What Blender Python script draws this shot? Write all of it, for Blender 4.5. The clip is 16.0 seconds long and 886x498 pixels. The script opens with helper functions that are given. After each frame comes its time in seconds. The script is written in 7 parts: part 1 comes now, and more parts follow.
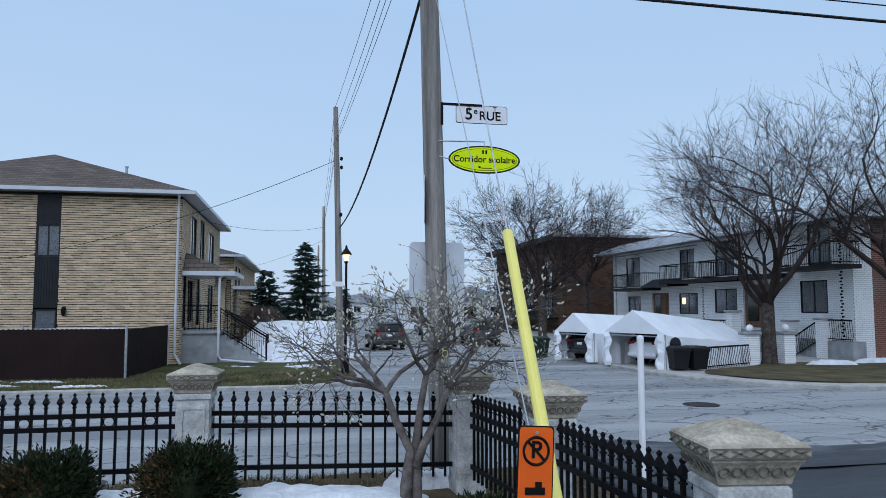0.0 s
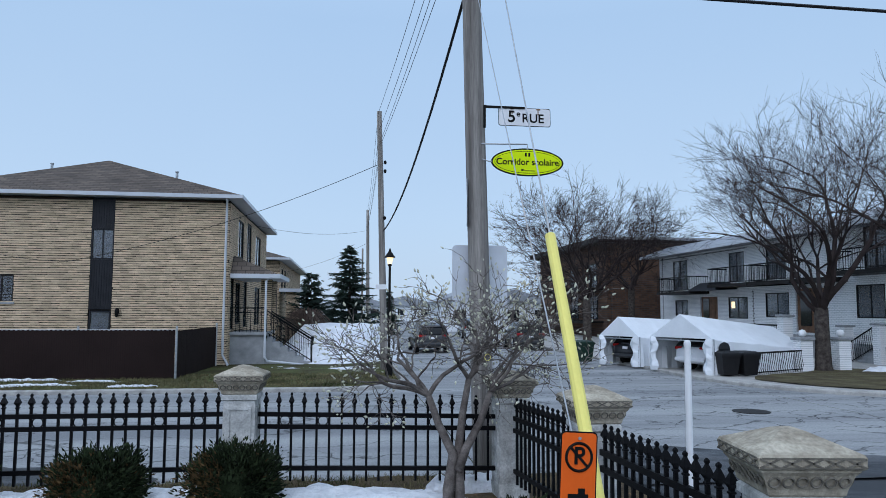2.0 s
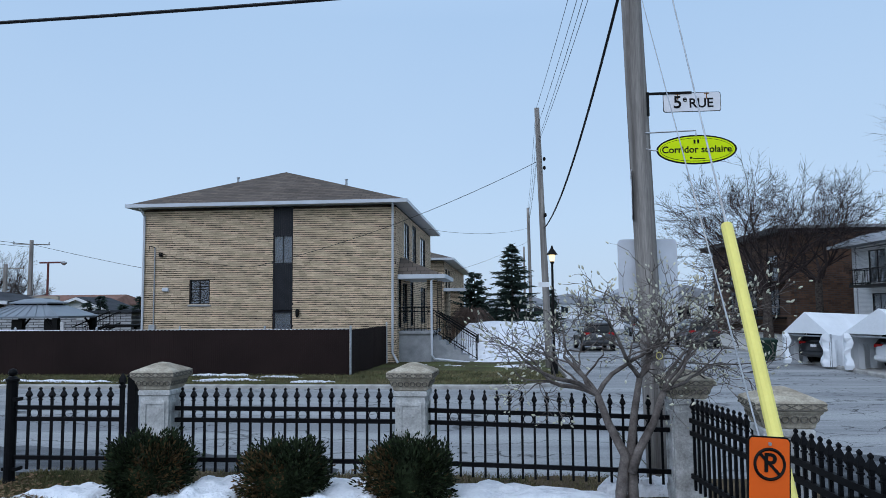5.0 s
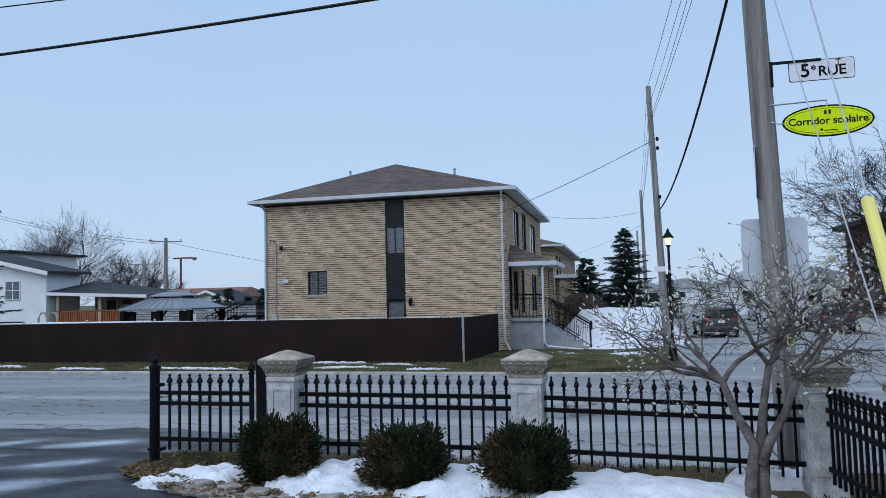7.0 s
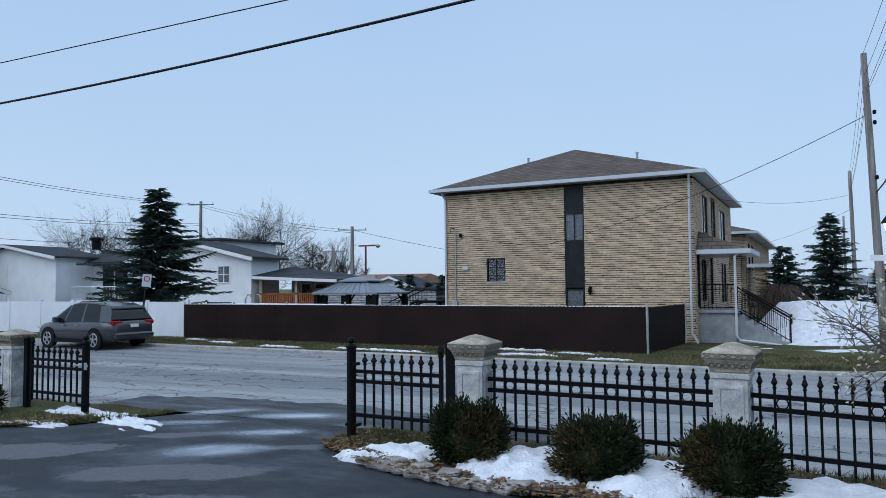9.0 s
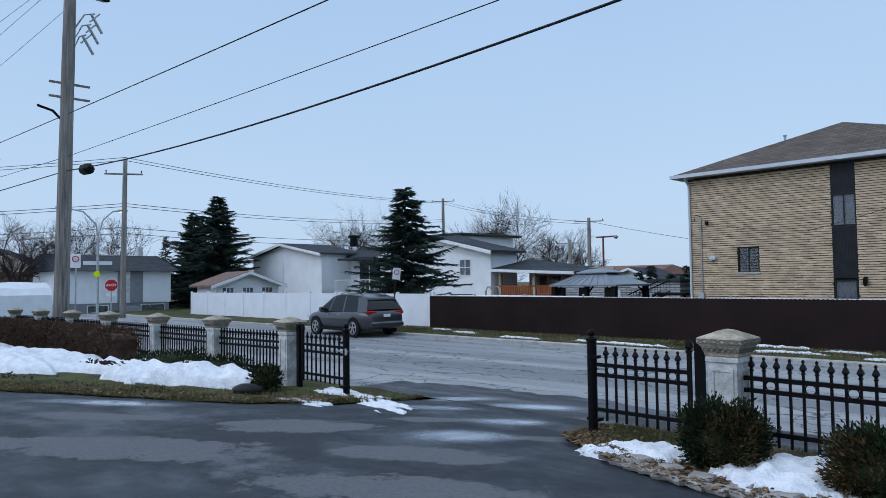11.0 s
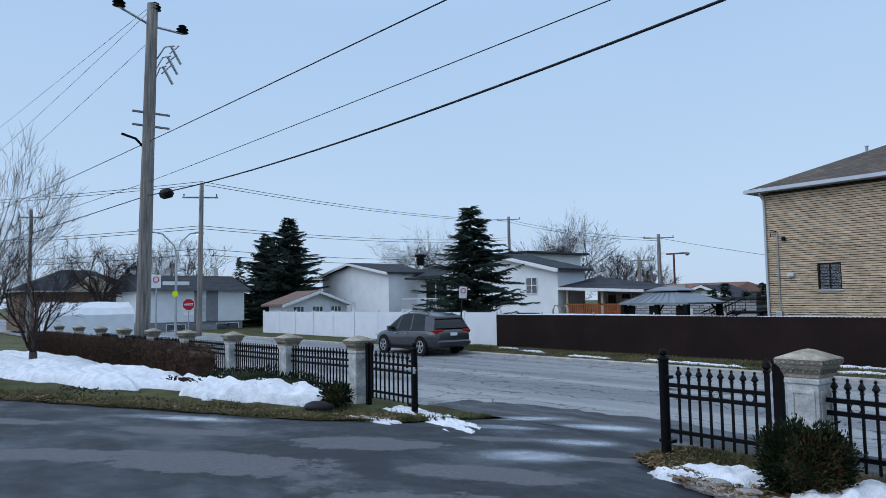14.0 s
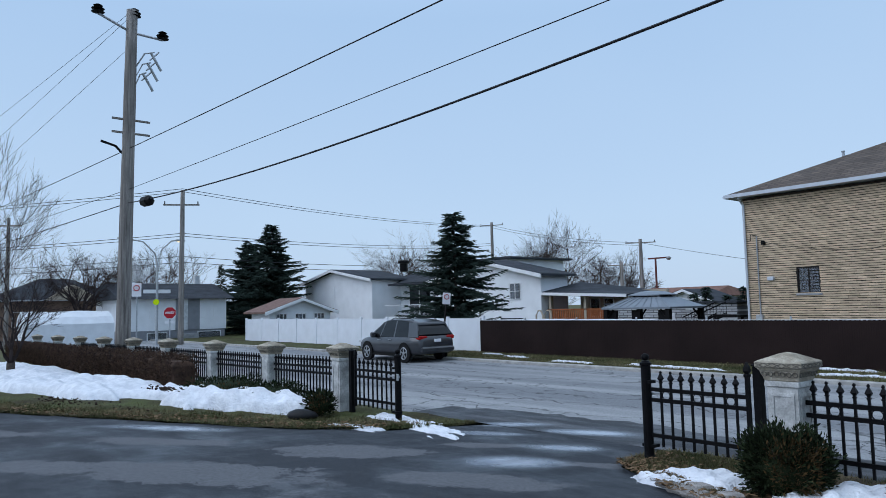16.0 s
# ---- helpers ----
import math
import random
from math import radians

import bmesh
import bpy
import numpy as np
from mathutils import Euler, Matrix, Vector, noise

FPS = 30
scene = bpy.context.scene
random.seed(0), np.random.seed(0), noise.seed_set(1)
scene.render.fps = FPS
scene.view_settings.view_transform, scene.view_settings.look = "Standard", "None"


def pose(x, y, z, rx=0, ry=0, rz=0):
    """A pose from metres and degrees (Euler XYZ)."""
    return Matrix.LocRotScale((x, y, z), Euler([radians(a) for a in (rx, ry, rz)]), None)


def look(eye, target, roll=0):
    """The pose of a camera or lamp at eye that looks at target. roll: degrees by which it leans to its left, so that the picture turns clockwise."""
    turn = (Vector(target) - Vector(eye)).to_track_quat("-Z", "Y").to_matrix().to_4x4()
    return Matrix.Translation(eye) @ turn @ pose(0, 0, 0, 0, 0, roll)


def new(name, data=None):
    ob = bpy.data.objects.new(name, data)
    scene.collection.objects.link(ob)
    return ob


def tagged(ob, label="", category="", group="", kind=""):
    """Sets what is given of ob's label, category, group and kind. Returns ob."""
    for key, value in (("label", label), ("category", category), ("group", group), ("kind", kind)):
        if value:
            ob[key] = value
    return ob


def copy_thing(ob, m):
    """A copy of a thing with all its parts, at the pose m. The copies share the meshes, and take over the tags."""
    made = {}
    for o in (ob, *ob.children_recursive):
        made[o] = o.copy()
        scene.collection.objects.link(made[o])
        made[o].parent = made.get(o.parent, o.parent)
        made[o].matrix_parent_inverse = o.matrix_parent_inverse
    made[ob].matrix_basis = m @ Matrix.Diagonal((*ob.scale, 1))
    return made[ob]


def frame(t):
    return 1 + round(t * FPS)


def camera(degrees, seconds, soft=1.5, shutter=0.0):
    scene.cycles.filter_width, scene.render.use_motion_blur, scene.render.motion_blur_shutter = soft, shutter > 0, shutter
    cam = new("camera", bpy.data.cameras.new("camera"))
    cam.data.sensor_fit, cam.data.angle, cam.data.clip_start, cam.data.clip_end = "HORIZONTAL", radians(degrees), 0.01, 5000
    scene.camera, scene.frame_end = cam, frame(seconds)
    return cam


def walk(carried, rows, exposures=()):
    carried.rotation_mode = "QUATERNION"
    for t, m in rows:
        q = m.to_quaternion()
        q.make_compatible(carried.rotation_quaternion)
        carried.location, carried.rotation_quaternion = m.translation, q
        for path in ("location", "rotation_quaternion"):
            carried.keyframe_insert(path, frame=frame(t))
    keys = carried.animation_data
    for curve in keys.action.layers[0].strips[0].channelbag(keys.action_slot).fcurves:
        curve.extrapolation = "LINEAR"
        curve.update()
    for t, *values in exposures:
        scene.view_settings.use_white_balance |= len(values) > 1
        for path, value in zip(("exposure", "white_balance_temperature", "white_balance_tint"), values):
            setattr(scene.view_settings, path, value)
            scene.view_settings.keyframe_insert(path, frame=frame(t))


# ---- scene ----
cam = camera(63.5, 16.0, 0.85)

PATH = [
    (0, (-0.252, 0.029, 2.118), (0.720, 4.918, 2.513), -0.03),
    (0.5, (-0.259, 0.024, 2.118), (0.672, 4.920, 2.517), 0.01),
    (1, (-0.252, 0.033, 2.117), (0.592, 4.945, 2.523), -0.04),
    (1.5, (-0.246, 0.028, 2.119), (0.501, 4.955, 2.531), 0.05),
    (2, (-0.242, 0.033, 2.121), (0.431, 4.970, 2.536), 0.21),
    (2.5, (-0.248, 0.037, 2.118), (0.353, 4.982, 2.544), 0.31),
    (3, (-0.257, 0.030, 2.118), (0.229, 4.988, 2.553), 0.34),
    (3.5, (-0.262, 0.039, 2.122), (0.035, 5.011, 2.558), 0.23),
    (4, (-0.259, 0.050, 2.117), (-0.212, 5.031, 2.549), 0.00),
    (6.5, (-0.255, 0.087, 2.117), (-1.295, 4.965, 2.463), -1.20),
    (7, (-0.285, 0.082, 2.113), (-1.481, 4.925, 2.446), -1.36),
    (7.5, (-0.352, 0.101, 2.109), (-1.728, 4.897, 2.428), -1.29),
    (8, (-0.405, 0.086, 2.098), (-2.031, 4.805, 2.385), -1.03),
    (8.5, (-0.460, 0.124, 2.093), (-2.420, 4.716, 2.358), -0.69),
    (9, (-0.492, 0.153, 2.088), (-2.818, 4.571, 2.358), -0.45),
    (9.5, (-0.524, 0.191, 2.078), (-3.232, 4.386, 2.341), -0.40),
    (10, (-0.577, 0.247, 2.069), (-3.644, 4.189, 2.312), -0.42),
    (10.2, (-0.586, 0.263, 2.072), (-3.785, 4.099, 2.306), -0.45),
    (12.3, (-0.558, 0.228, 2.073), (-4.523, 3.258, 2.390), -0.95),
    (12.5, (-0.549, 0.222, 2.072), (-4.524, 3.237, 2.406), -0.91),
    (13, (-0.544, 0.212, 2.080), (-4.517, 3.227, 2.437), -0.79),
    (13.5, (-0.543, 0.218, 2.072), (-4.495, 3.258, 2.441), -0.75),
    (14, (-0.549, 0.207, 2.078), (-4.468, 3.290, 2.446), -0.86),
    (14.5, (-0.544, 0.206, 2.079), (-4.421, 3.341, 2.447), -1.12),
    (15, (-0.539, 0.202, 2.080), (-4.385, 3.374, 2.457), -1.29),
    (15.5, (-0.532, 0.200, 2.084), (-4.370, 3.380, 2.480), -1.33),
    (16, (-0.540, 0.210, 2.087), (-4.383, 3.382, 2.494), -1.33),
]
walk(cam, [(t, look(eye, target, roll)) for t, eye, target, roll in PATH])

# ---- light ----
world = bpy.data.worlds.new("overcast_sky")
scene.world = world
world.use_nodes = True
wn, wl = world.node_tree.nodes, world.node_tree.links
wn.clear()
w_out = wn.new("ShaderNodeOutputWorld")
w_bg = wn.new("ShaderNodeBackground")
w_sky = wn.new("ShaderNodeTexSky")
w_sky.sky_type, w_sky.sun_disc = "NISHITA", False
w_sky.sun_elevation, w_sky.sun_rotation = radians(38), radians(190)
w_geo = wn.new("ShaderNodeTexCoord")
w_sep = wn.new("ShaderNodeSeparateXYZ")
w_ramp = wn.new("ShaderNodeValToRGB")
w_ramp.color_ramp.elements[0].position, w_ramp.color_ramp.elements[0].color = 0.0, (0.475, 0.615, 0.81, 1)
w_ramp.color_ramp.elements[1].position, w_ramp.color_ramp.elements[1].color = 1.0, (0.72, 0.88, 1.12, 1)
for at, c in ((0.12, (0.465, 0.63, 0.85)), (0.38, (0.395, 0.575, 0.83)), (0.55, (0.47, 0.66, 0.93))):
    el = w_ramp.color_ramp.elements.new(at)
    el.color = (*c, 1)
w_noise = wn.new("ShaderNodeTexNoise")
w_noise.inputs["Scale"].default_value, w_noise.inputs["Detail"].default_value = 2.2, 3.0
w_mul = wn.new("ShaderNodeMixRGB")
w_mul.blend_type = "SOFT_LIGHT"
w_mul.inputs[0].default_value = 0.10
w_mix = wn.new("ShaderNodeMixRGB")
w_mix.inputs[0].default_value = 0.01
wl.new(w_geo.outputs["Generated"], w_sep.inputs[0])
wl.new(w_geo.outputs["Generated"], w_noise.inputs["Vector"])
wl.new(w_sep.outputs["Z"], w_ramp.inputs[0])
wl.new(w_ramp.outputs[0], w_mul.inputs[1])
wl.new(w_noise.outputs["Fac"], w_mul.inputs[2])
wl.new(w_mul.outputs[0], w_mix.inputs[1])
wl.new(w_sky.outputs[0], w_mix.inputs[2])
wl.new(w_mix.outputs[0], w_bg.inputs[0])
w_bg.inputs[1].default_value = 1.0
wl.new(w_bg.outputs[0], w_out.inputs[0])

sun = new("sun", bpy.data.lights.new("sun", "SUN"))
sun.data.energy, sun.data.angle, sun.data.color = 1.25, radians(60), (0.85, 0.895, 1.05)
sun.matrix_world = look((-12, -24, 23), (0, 0, 0))


# ---- mesh helpers ----
class Build:
    """Collects vertices and faces for one mesh."""

    def __init__(self):
        self.v, self.f = [], []

    def add(self, verts, faces):
        n = len(self.v)
        self.v.extend(tuple(p) for p in verts)
        self.f.extend(tuple(i + n for i in q) for q in faces)
        return self

    def box(self, x0, y0, z0, x1, y1, z1, m=None):
        p = [Vector((x, y, z)) for z in (z0, z1) for x, y in ((x0, y0), (x1, y0), (x1, y1), (x0, y1))]
        if m is not None:
            p = [m @ q for q in p]
        return self.add(p, [(3, 2, 1, 0), (4, 5, 6, 7), (0, 1, 5, 4), (1, 2, 6, 5), (2, 3, 7, 6), (3, 0, 4, 7)])

    def loft(self, rings, cap=True, m=None):
        n = len(rings[0])
        verts = [Vector(p) for r in rings for p in r]
        if m is not None:
            verts = [m @ p for p in verts]
        faces = []
        for k in range(len(rings) - 1):
            for i in range(n):
                j = (i + 1) % n
                faces.append((k * n + i, k * n + j, (k + 1) * n + j, (k + 1) * n + i))
        if cap:
            faces.append(tuple(range(n))[::-1])
            faces.append(tuple(range((len(rings) - 1) * n, len(rings) * n)))
        return self.add(verts, faces)

    def square(self, profile, m=None):
        """Stacked squares: rows of half width, z (or half width x, half width y, z)."""
        rings = []
        for row in profile:
            a, b, z = row if len(row) == 3 else (row[0], row[0], row[1])
            rings.append([(-a, -b, z), (a, -b, z), (a, b, z), (-a, b, z)])
        return self.loft(rings, True, m)

    def lathe(self, profile, n=12, m=None):
        rings = [[(r * math.cos(2 * math.pi * i / n), r * math.sin(2 * math.pi * i / n), z) for i in range(n)] for r, z in profile]
        return self.loft(rings, True, m)

    def cbox(self, x0, y0, z0, x1, y1, z1, b=0.01, m=None):
        c = pose((x0 + x1) / 2, (y0 + y1) / 2, 0)
        hx, hy = (x1 - x0) / 2, (y1 - y0) / 2
        rows = [(hx - b, hy - b, z0), (hx, hy, z0 + b), (hx, hy, z1 - b), (hx - b, hy - b, z1)]
        return self.square(rows, c if m is None else m @ c)

    def tube(self, pts, radii, n=6, cap=True):
        pts = [Vector(p) for p in pts]
        if not isinstance(radii, (list, tuple)):
            radii = [radii] * len(pts)
        rings = []
        for i, p in enumerate(pts):
            d = (pts[min(i + 1, len(pts) - 1)] - pts[max(i - 1, 0)])
            d = d.normalized() if d.length > 1e-9 else Vector((0, 0, 1))
            a = d.cross(Vector((0, 0, 1)) if abs(d.z) < 0.9 else Vector((1, 0, 0))).normalized()
            b = d.cross(a)
            rings.append([p + radii[i] * (math.cos(2 * math.pi * k / n) * a + math.sin(2 * math.pi * k / n) * b) for k in range(n)])
        return self.loft(rings, cap)

    def prism(self, poly, z0, z1, m=None):
        n = len(poly)
        return self.loft([[(x, y, z0) for x, y in poly], [(x, y, z1) for x, y in poly]], True, m)

    def ring(self, radius, r, m, n=20, k=6):
        verts, faces = [], []
        for i in range(n):
            a = 2 * math.pi * i / n
            for j in range(k):
                b = 2 * math.pi * j / k
                q = radius + r * math.cos(b)
                verts.append(m @ Vector((q * math.cos(a), r * math.sin(b), q * math.sin(a))))
        for i in range(n):
            for j in range(k):
                faces.append((i * k + j, ((i + 1) % n) * k + j, ((i + 1) % n) * k + (j + 1) % k, i * k + (j + 1) % k))
        return self.add(verts, faces)

    def mesh(self, name, material, smooth=False):
        me = bpy.data.meshes.new(name)
        me.from_pydata([tuple(p) for p in self.v], [], self.f)
        me.materials.append(material)
        if smooth:
            me.polygons.foreach_set("use_smooth", [True] * len(me.polygons))
        me.update()
        return me


def part(name, made, material, parent=None, label="", smooth=False, at=None):
    """One mesh object under a thing or a part; made is a Build or a finished mesh."""
    me = made.mesh(name, material, smooth) if isinstance(made, Build) else made
    ob = new(name, me)
    ob.parent = parent
    if at is not None:
        ob.matrix_basis = at
    if label:
        tagged(ob, label)
    return ob


def thing(name, m, label, category, group="", kind=""):
    ob = new(name)
    ob.empty_display_size = 0.1
    ob.matrix_basis = m
    return tagged(ob, label, category, group, kind)


def solid(name, made, material, label, category, group="", kind="", smooth=False, at=None):
    """A thing that is one mesh."""
    return tagged(part(name, made, material, None, "", smooth, at), label, category, group, kind)


# ---- materials ----
def mat(name, base, var=0.25, scale=6.0, rough=0.8, bump=0.15, metal=0.0, fine=60.0, other=None, island=0.0, rand=0.0, spec=0.18, bdist=0.01):
    """A procedural surface: colour varied at two scales, fine relief, and a change from piece to piece."""
    m = bpy.data.materials.new(name)
    m.use_nodes = True
    nt = m.node_tree
    n, l = nt.nodes, nt.links
    bs = n["Principled BSDF"]
    bs.inputs["Roughness"].default_value, bs.inputs["Metallic"].default_value = rough, metal
    bs.inputs["Specular IOR Level"].default_value = spec
    tc = n.new("ShaderNodeTexCoord")
    n1, n2 = n.new("ShaderNodeTexNoise"), n.new("ShaderNodeTexNoise")
    for q, s, d in ((n1, scale, 5.0), (n2, fine, 4.0)):
        q.inputs["Scale"].default_value, q.inputs["Detail"].default_value = s, d
        l.new(tc.outputs["Object"], q.inputs["Vector"])
    dark = tuple(c * (1 - var) for c in base)
    light = other or tuple(min(1.0, c * (1 + var)) for c in base)
    ramp = n.new("ShaderNodeValToRGB")
    ramp.color_ramp.elements[0].position, ramp.color_ramp.elements[0].color = 0.3, (*dark, 1)
    ramp.color_ramp.elements[1].position, ramp.color_ramp.elements[1].color = 0.7, (*light, 1)
    l.new(n1.outputs["Fac"], ramp.inputs[0])
    mx = n.new("ShaderNodeMixRGB")
    mx.blend_type = "OVERLAY"
    mx.inputs[0].default_value = min(1.0, var * 1.6)
    l.new(ramp.outputs[0], mx.inputs[1])
    l.new(n2.outputs["Fac"], mx.inputs[2])
    col = mx.outputs[0]
    for amount, node, socket in ((island, "ShaderNodeNewGeometry", "Random Per Island"), (rand, "ShaderNodeObjectInfo", "Random")):
        if amount:
            g = n.new(node)
            mr = n.new("ShaderNodeMapRange")
            mr.inputs["To Min"].default_value, mr.inputs["To Max"].default_value = 1 - amount, 1 + amount
            l.new(g.outputs[socket], mr.inputs["Value"])
            hs = n.new("ShaderNodeHueSaturation")
            l.new(mr.outputs[0], hs.inputs["Value"])
            l.new(col, hs.inputs["Color"])
            col = hs.outputs[0]
    l.new(col, bs.inputs["Base Color"])
    if bump:
        bp = n.new("ShaderNodeBump")
        bp.inputs["Strength"].default_value, bp.inputs["Distance"].default_value = bump, bdist
        l.new(n2.outputs["Fac"], bp.inputs["Height"])
        l.new(bp.outputs[0], bs.inputs["Normal"])
    return m


def brick_mat(name, c1, c2, mortar, bw, bh, gap=0.012, rough=0.85, axes="XZ", bump=0.6):
    """Courses of bricks or shingles at true size on faces that run along the given axes."""
    m = mat(name, c1, 0.15, 3.0, rough, 0)
    nt = m.node_tree
    n, l = nt.nodes, nt.links
    bs = n["Principled BSDF"]
    tc, sp, cb = n.new("ShaderNodeTexCoord"), n.new("ShaderNodeSeparateXYZ"), n.new("ShaderNodeCombineXYZ")
    l.new(tc.outputs["Object"], sp.inputs[0])
    l.new(sp.outputs[axes[0]], cb.inputs["X"])
    l.new(sp.outputs[axes[1]], cb.inputs["Y"])
    br = n.new("ShaderNodeTexBrick")
    br.inputs["Scale"].default_value = 1.0
    br.inputs["Brick Width"].default_value, br.inputs["Row Height"].default_value = bw, bh
    br.inputs["Mortar Size"].default_value, br.inputs["Mortar Smooth"].default_value = gap, 0.2
    br.inputs["Color1"].default_value, br.inputs["Color2"].default_value, br.inputs["Mortar"].default_value = (*c1, 1), (*c2, 1), (*mortar, 1)
    l.new(cb.outputs[0], br.inputs["Vector"])
    ns = n.new("ShaderNodeTexNoise")
    ns.inputs["Scale"].default_value, ns.inputs["Detail"].default_value = 1.3, 6.0
    l.new(tc.outputs["Object"], ns.inputs["Vector"])
    mx = n.new("ShaderNodeMixRGB")
    mx.blend_type, mx.inputs[0].default_value = "OVERLAY", 0.35
    l.new(br.outputs["Color"], mx.inputs[1])
    l.new(ns.outputs["Fac"], mx.inputs[2])
    l.new(mx.outputs[0], bs.inputs["Base Color"])
    bp = n.new("ShaderNodeBump")
    bp.invert = True
    bp.inputs["Strength"].default_value, bp.inputs["Distance"].default_value = bump, 0.01
    l.new(br.outputs["Fac"], bp.inputs["Height"])
    l.new(bp.outputs[0], bs.inputs["Normal"])
    return m


def asphalt_mat(name, dark, light, crack_scale, wet=0.0, crack=(0.02, 0.02, 0.022), big=0.25, sharp=0.1, streak=(0.55, 1.5, 1.0), mid=0.5, lines=False, ragged=0.62, pools=(), worn=()):
    """Worn asphalt: grey patches, a net of cracks, and wet, glossy places."""
    m = mat(name, dark, 0.2, 2.0, 0.85, 0.35, fine=140.0)
    nt = m.node_tree
    n, l = nt.nodes, nt.links
    bs = n["Principled BSDF"]
    tc = n.new("ShaderNodeTexCoord")
    n1 = n.new("ShaderNodeTexNoise")
    n1.inputs["Scale"].default_value, n1.inputs["Detail"].default_value, n1.inputs["Distortion"].default_value = big, 12.0, 0.12
    n1.inputs["Roughness"].default_value = ragged
    mp = n.new("ShaderNodeMapping")
    mp.inputs["Scale"].default_value = streak
    l.new(tc.outputs["Object"], mp.inputs["Vector"])
    l.new(mp.outputs[0], n1.inputs["Vector"])
    r1 = n.new("ShaderNodeValToRGB")
    r1.color_ramp.elements[0].position, r1.color_ramp.elements[0].color = mid - sharp, (*dark, 1)
    r1.color_ramp.elements[1].position, r1.color_ramp.elements[1].color = mid + sharp, (*light, 1)
    l.new(n1.outputs["Fac"], r1.inputs[0])
    n2 = n.new("ShaderNodeTexNoise")
    n2.inputs["Scale"].default_value, n2.inputs["Detail"].default_value, n2.inputs["Roughness"].default_value = 22.0, 8.0, 0.78
    l.new(tc.outputs["Object"], n2.inputs["Vector"])
    mx = n.new("ShaderNodeMixRGB")
    mx.blend_type, mx.inputs[0].default_value = "OVERLAY", 0.75
    l.new(r1.outputs[0], mx.inputs[1])
    l.new(n2.outputs["Fac"], mx.inputs[2])
    wob = n.new("ShaderNodeTexNoise")
    wob.inputs["Scale"].default_value, wob.inputs["Detail"].default_value = 0.9, 8.0
    l.new(tc.outputs["Object"], wob.inputs["Vector"])
    wm = n.new("ShaderNodeMixRGB")
    wm.blend_type, wm.inputs[0].default_value = "LINEAR_LIGHT", 0.7
    l.new(tc.outputs["Object"], wm.inputs[1])
    l.new(wob.outputs["Color"], wm.inputs[2])
    vo = n.new("ShaderNodeTexVoronoi")
    vo.feature = "DISTANCE_TO_EDGE"
    vo.inputs["Scale"].default_value = crack_scale
    l.new(wm.outputs[0], vo.inputs["Vector"])
    r2 = n.new("ShaderNodeValToRGB")
    r2.color_ramp.elements[0].position, r2.color_ramp.elements[0].color = 0.0, (1, 1, 1, 1)
    r2.color_ramp.elements[1].position, r2.color_ramp.elements[1].color = 0.015, (0, 0, 0, 1)
    l.new(vo.outputs["Distance"], r2.inputs[0])
    where = n.new("ShaderNodeTexNoise")
    where.inputs["Scale"].default_value, where.inputs["Detail"].default_value = 0.35, 3.0
    l.new(tc.outputs["Object"], where.inputs["Vector"])
    r3 = n.new("ShaderNodeValToRGB")
    r3.color_ramp.elements[0].position, r3.color_ramp.elements[1].position = 0.50, 0.58
    l.new(where.outputs["Fac"], r3.inputs[0])
    mm = n.new("ShaderNodeMath")
    mm.operation = "MULTIPLY"
    l.new(r2.outputs[0], mm.inputs[0])
    l.new(r3.outputs[0], mm.inputs[1])
    if lines:
        mp2 = n.new("ShaderNodeMapping")
        mp2.inputs["Scale"].default_value = (0.11, 0.75, 1.0)
        l.new(wm.outputs[0], mp2.inputs["Vector"])
        vo2 = n.new("ShaderNodeTexVoronoi")
        vo2.feature = "DISTANCE_TO_EDGE"
        vo2.inputs["Scale"].default_value = 1.0
        l.new(mp2.outputs[0], vo2.inputs["Vector"])
        r4 = n.new("ShaderNodeValToRGB")
        r4.color_ramp.elements[0].position, r4.color_ramp.elements[0].color = 0.0, (0.8, 0.8, 0.8, 1)
        r4.color_ramp.elements[1].position, r4.color_ramp.elements[1].color = 0.018, (0, 0, 0, 1)
        l.new(vo2.outputs["Distance"], r4.inputs[0])
        mo = n.new("ShaderNodeMath")
        mo.operation = "MAXIMUM"
        l.new(mm.outputs[0], mo.inputs[0])
        l.new(r4.outputs[0], mo.inputs[1])
        mm = mo
    ck = n.new("ShaderNodeMixRGB")
    ck.inputs[2].default_value = (*crack, 1)
    l.new(mm.outputs[0], ck.inputs[0])
    l.new(mx.outputs[0], ck.inputs[1])
    bump = next(q for q in n if q.bl_idname == "ShaderNodeBump")

    def spot(px, py, rx, ry, yaw, lo, hi, ragg):
        """1 inside a ragged oval on the ground, falling to 0 outside it."""
        pm = n.new("ShaderNodeMapping")
        pm.vector_type = "TEXTURE"
        pm.inputs["Location"].default_value, pm.inputs["Scale"].default_value = (px, py, 0), (rx, ry, 10)
        pm.inputs["Rotation"].default_value = (0, 0, radians(yaw))
        l.new(tc.outputs["Object"], pm.inputs["Vector"])
        ln = n.new("ShaderNodeVectorMath")
        ln.operation = "LENGTH"
        l.new(pm.outputs[0], ln.inputs[0])
        ad = n.new("ShaderNodeMath")
        ad.operation = "MULTIPLY_ADD"
        ad.inputs[1].default_value = ragg
        l.new(edge.outputs["Fac"], ad.inputs[0])
        l.new(ln.outputs["Value"], ad.inputs[2])
        pr = n.new("ShaderNodeMapRange")
        pr.interpolation_type = "SMOOTHSTEP"
        pr.inputs["From Min"].default_value, pr.inputs["From Max"].default_value = lo + ragg / 2, hi + ragg / 2
        pr.inputs["To Min"].default_value, pr.inputs["To Max"].default_value = 1.0, 0.0
        l.new(ad.outputs[0], pr.inputs["Value"])
        return pr.outputs[0]

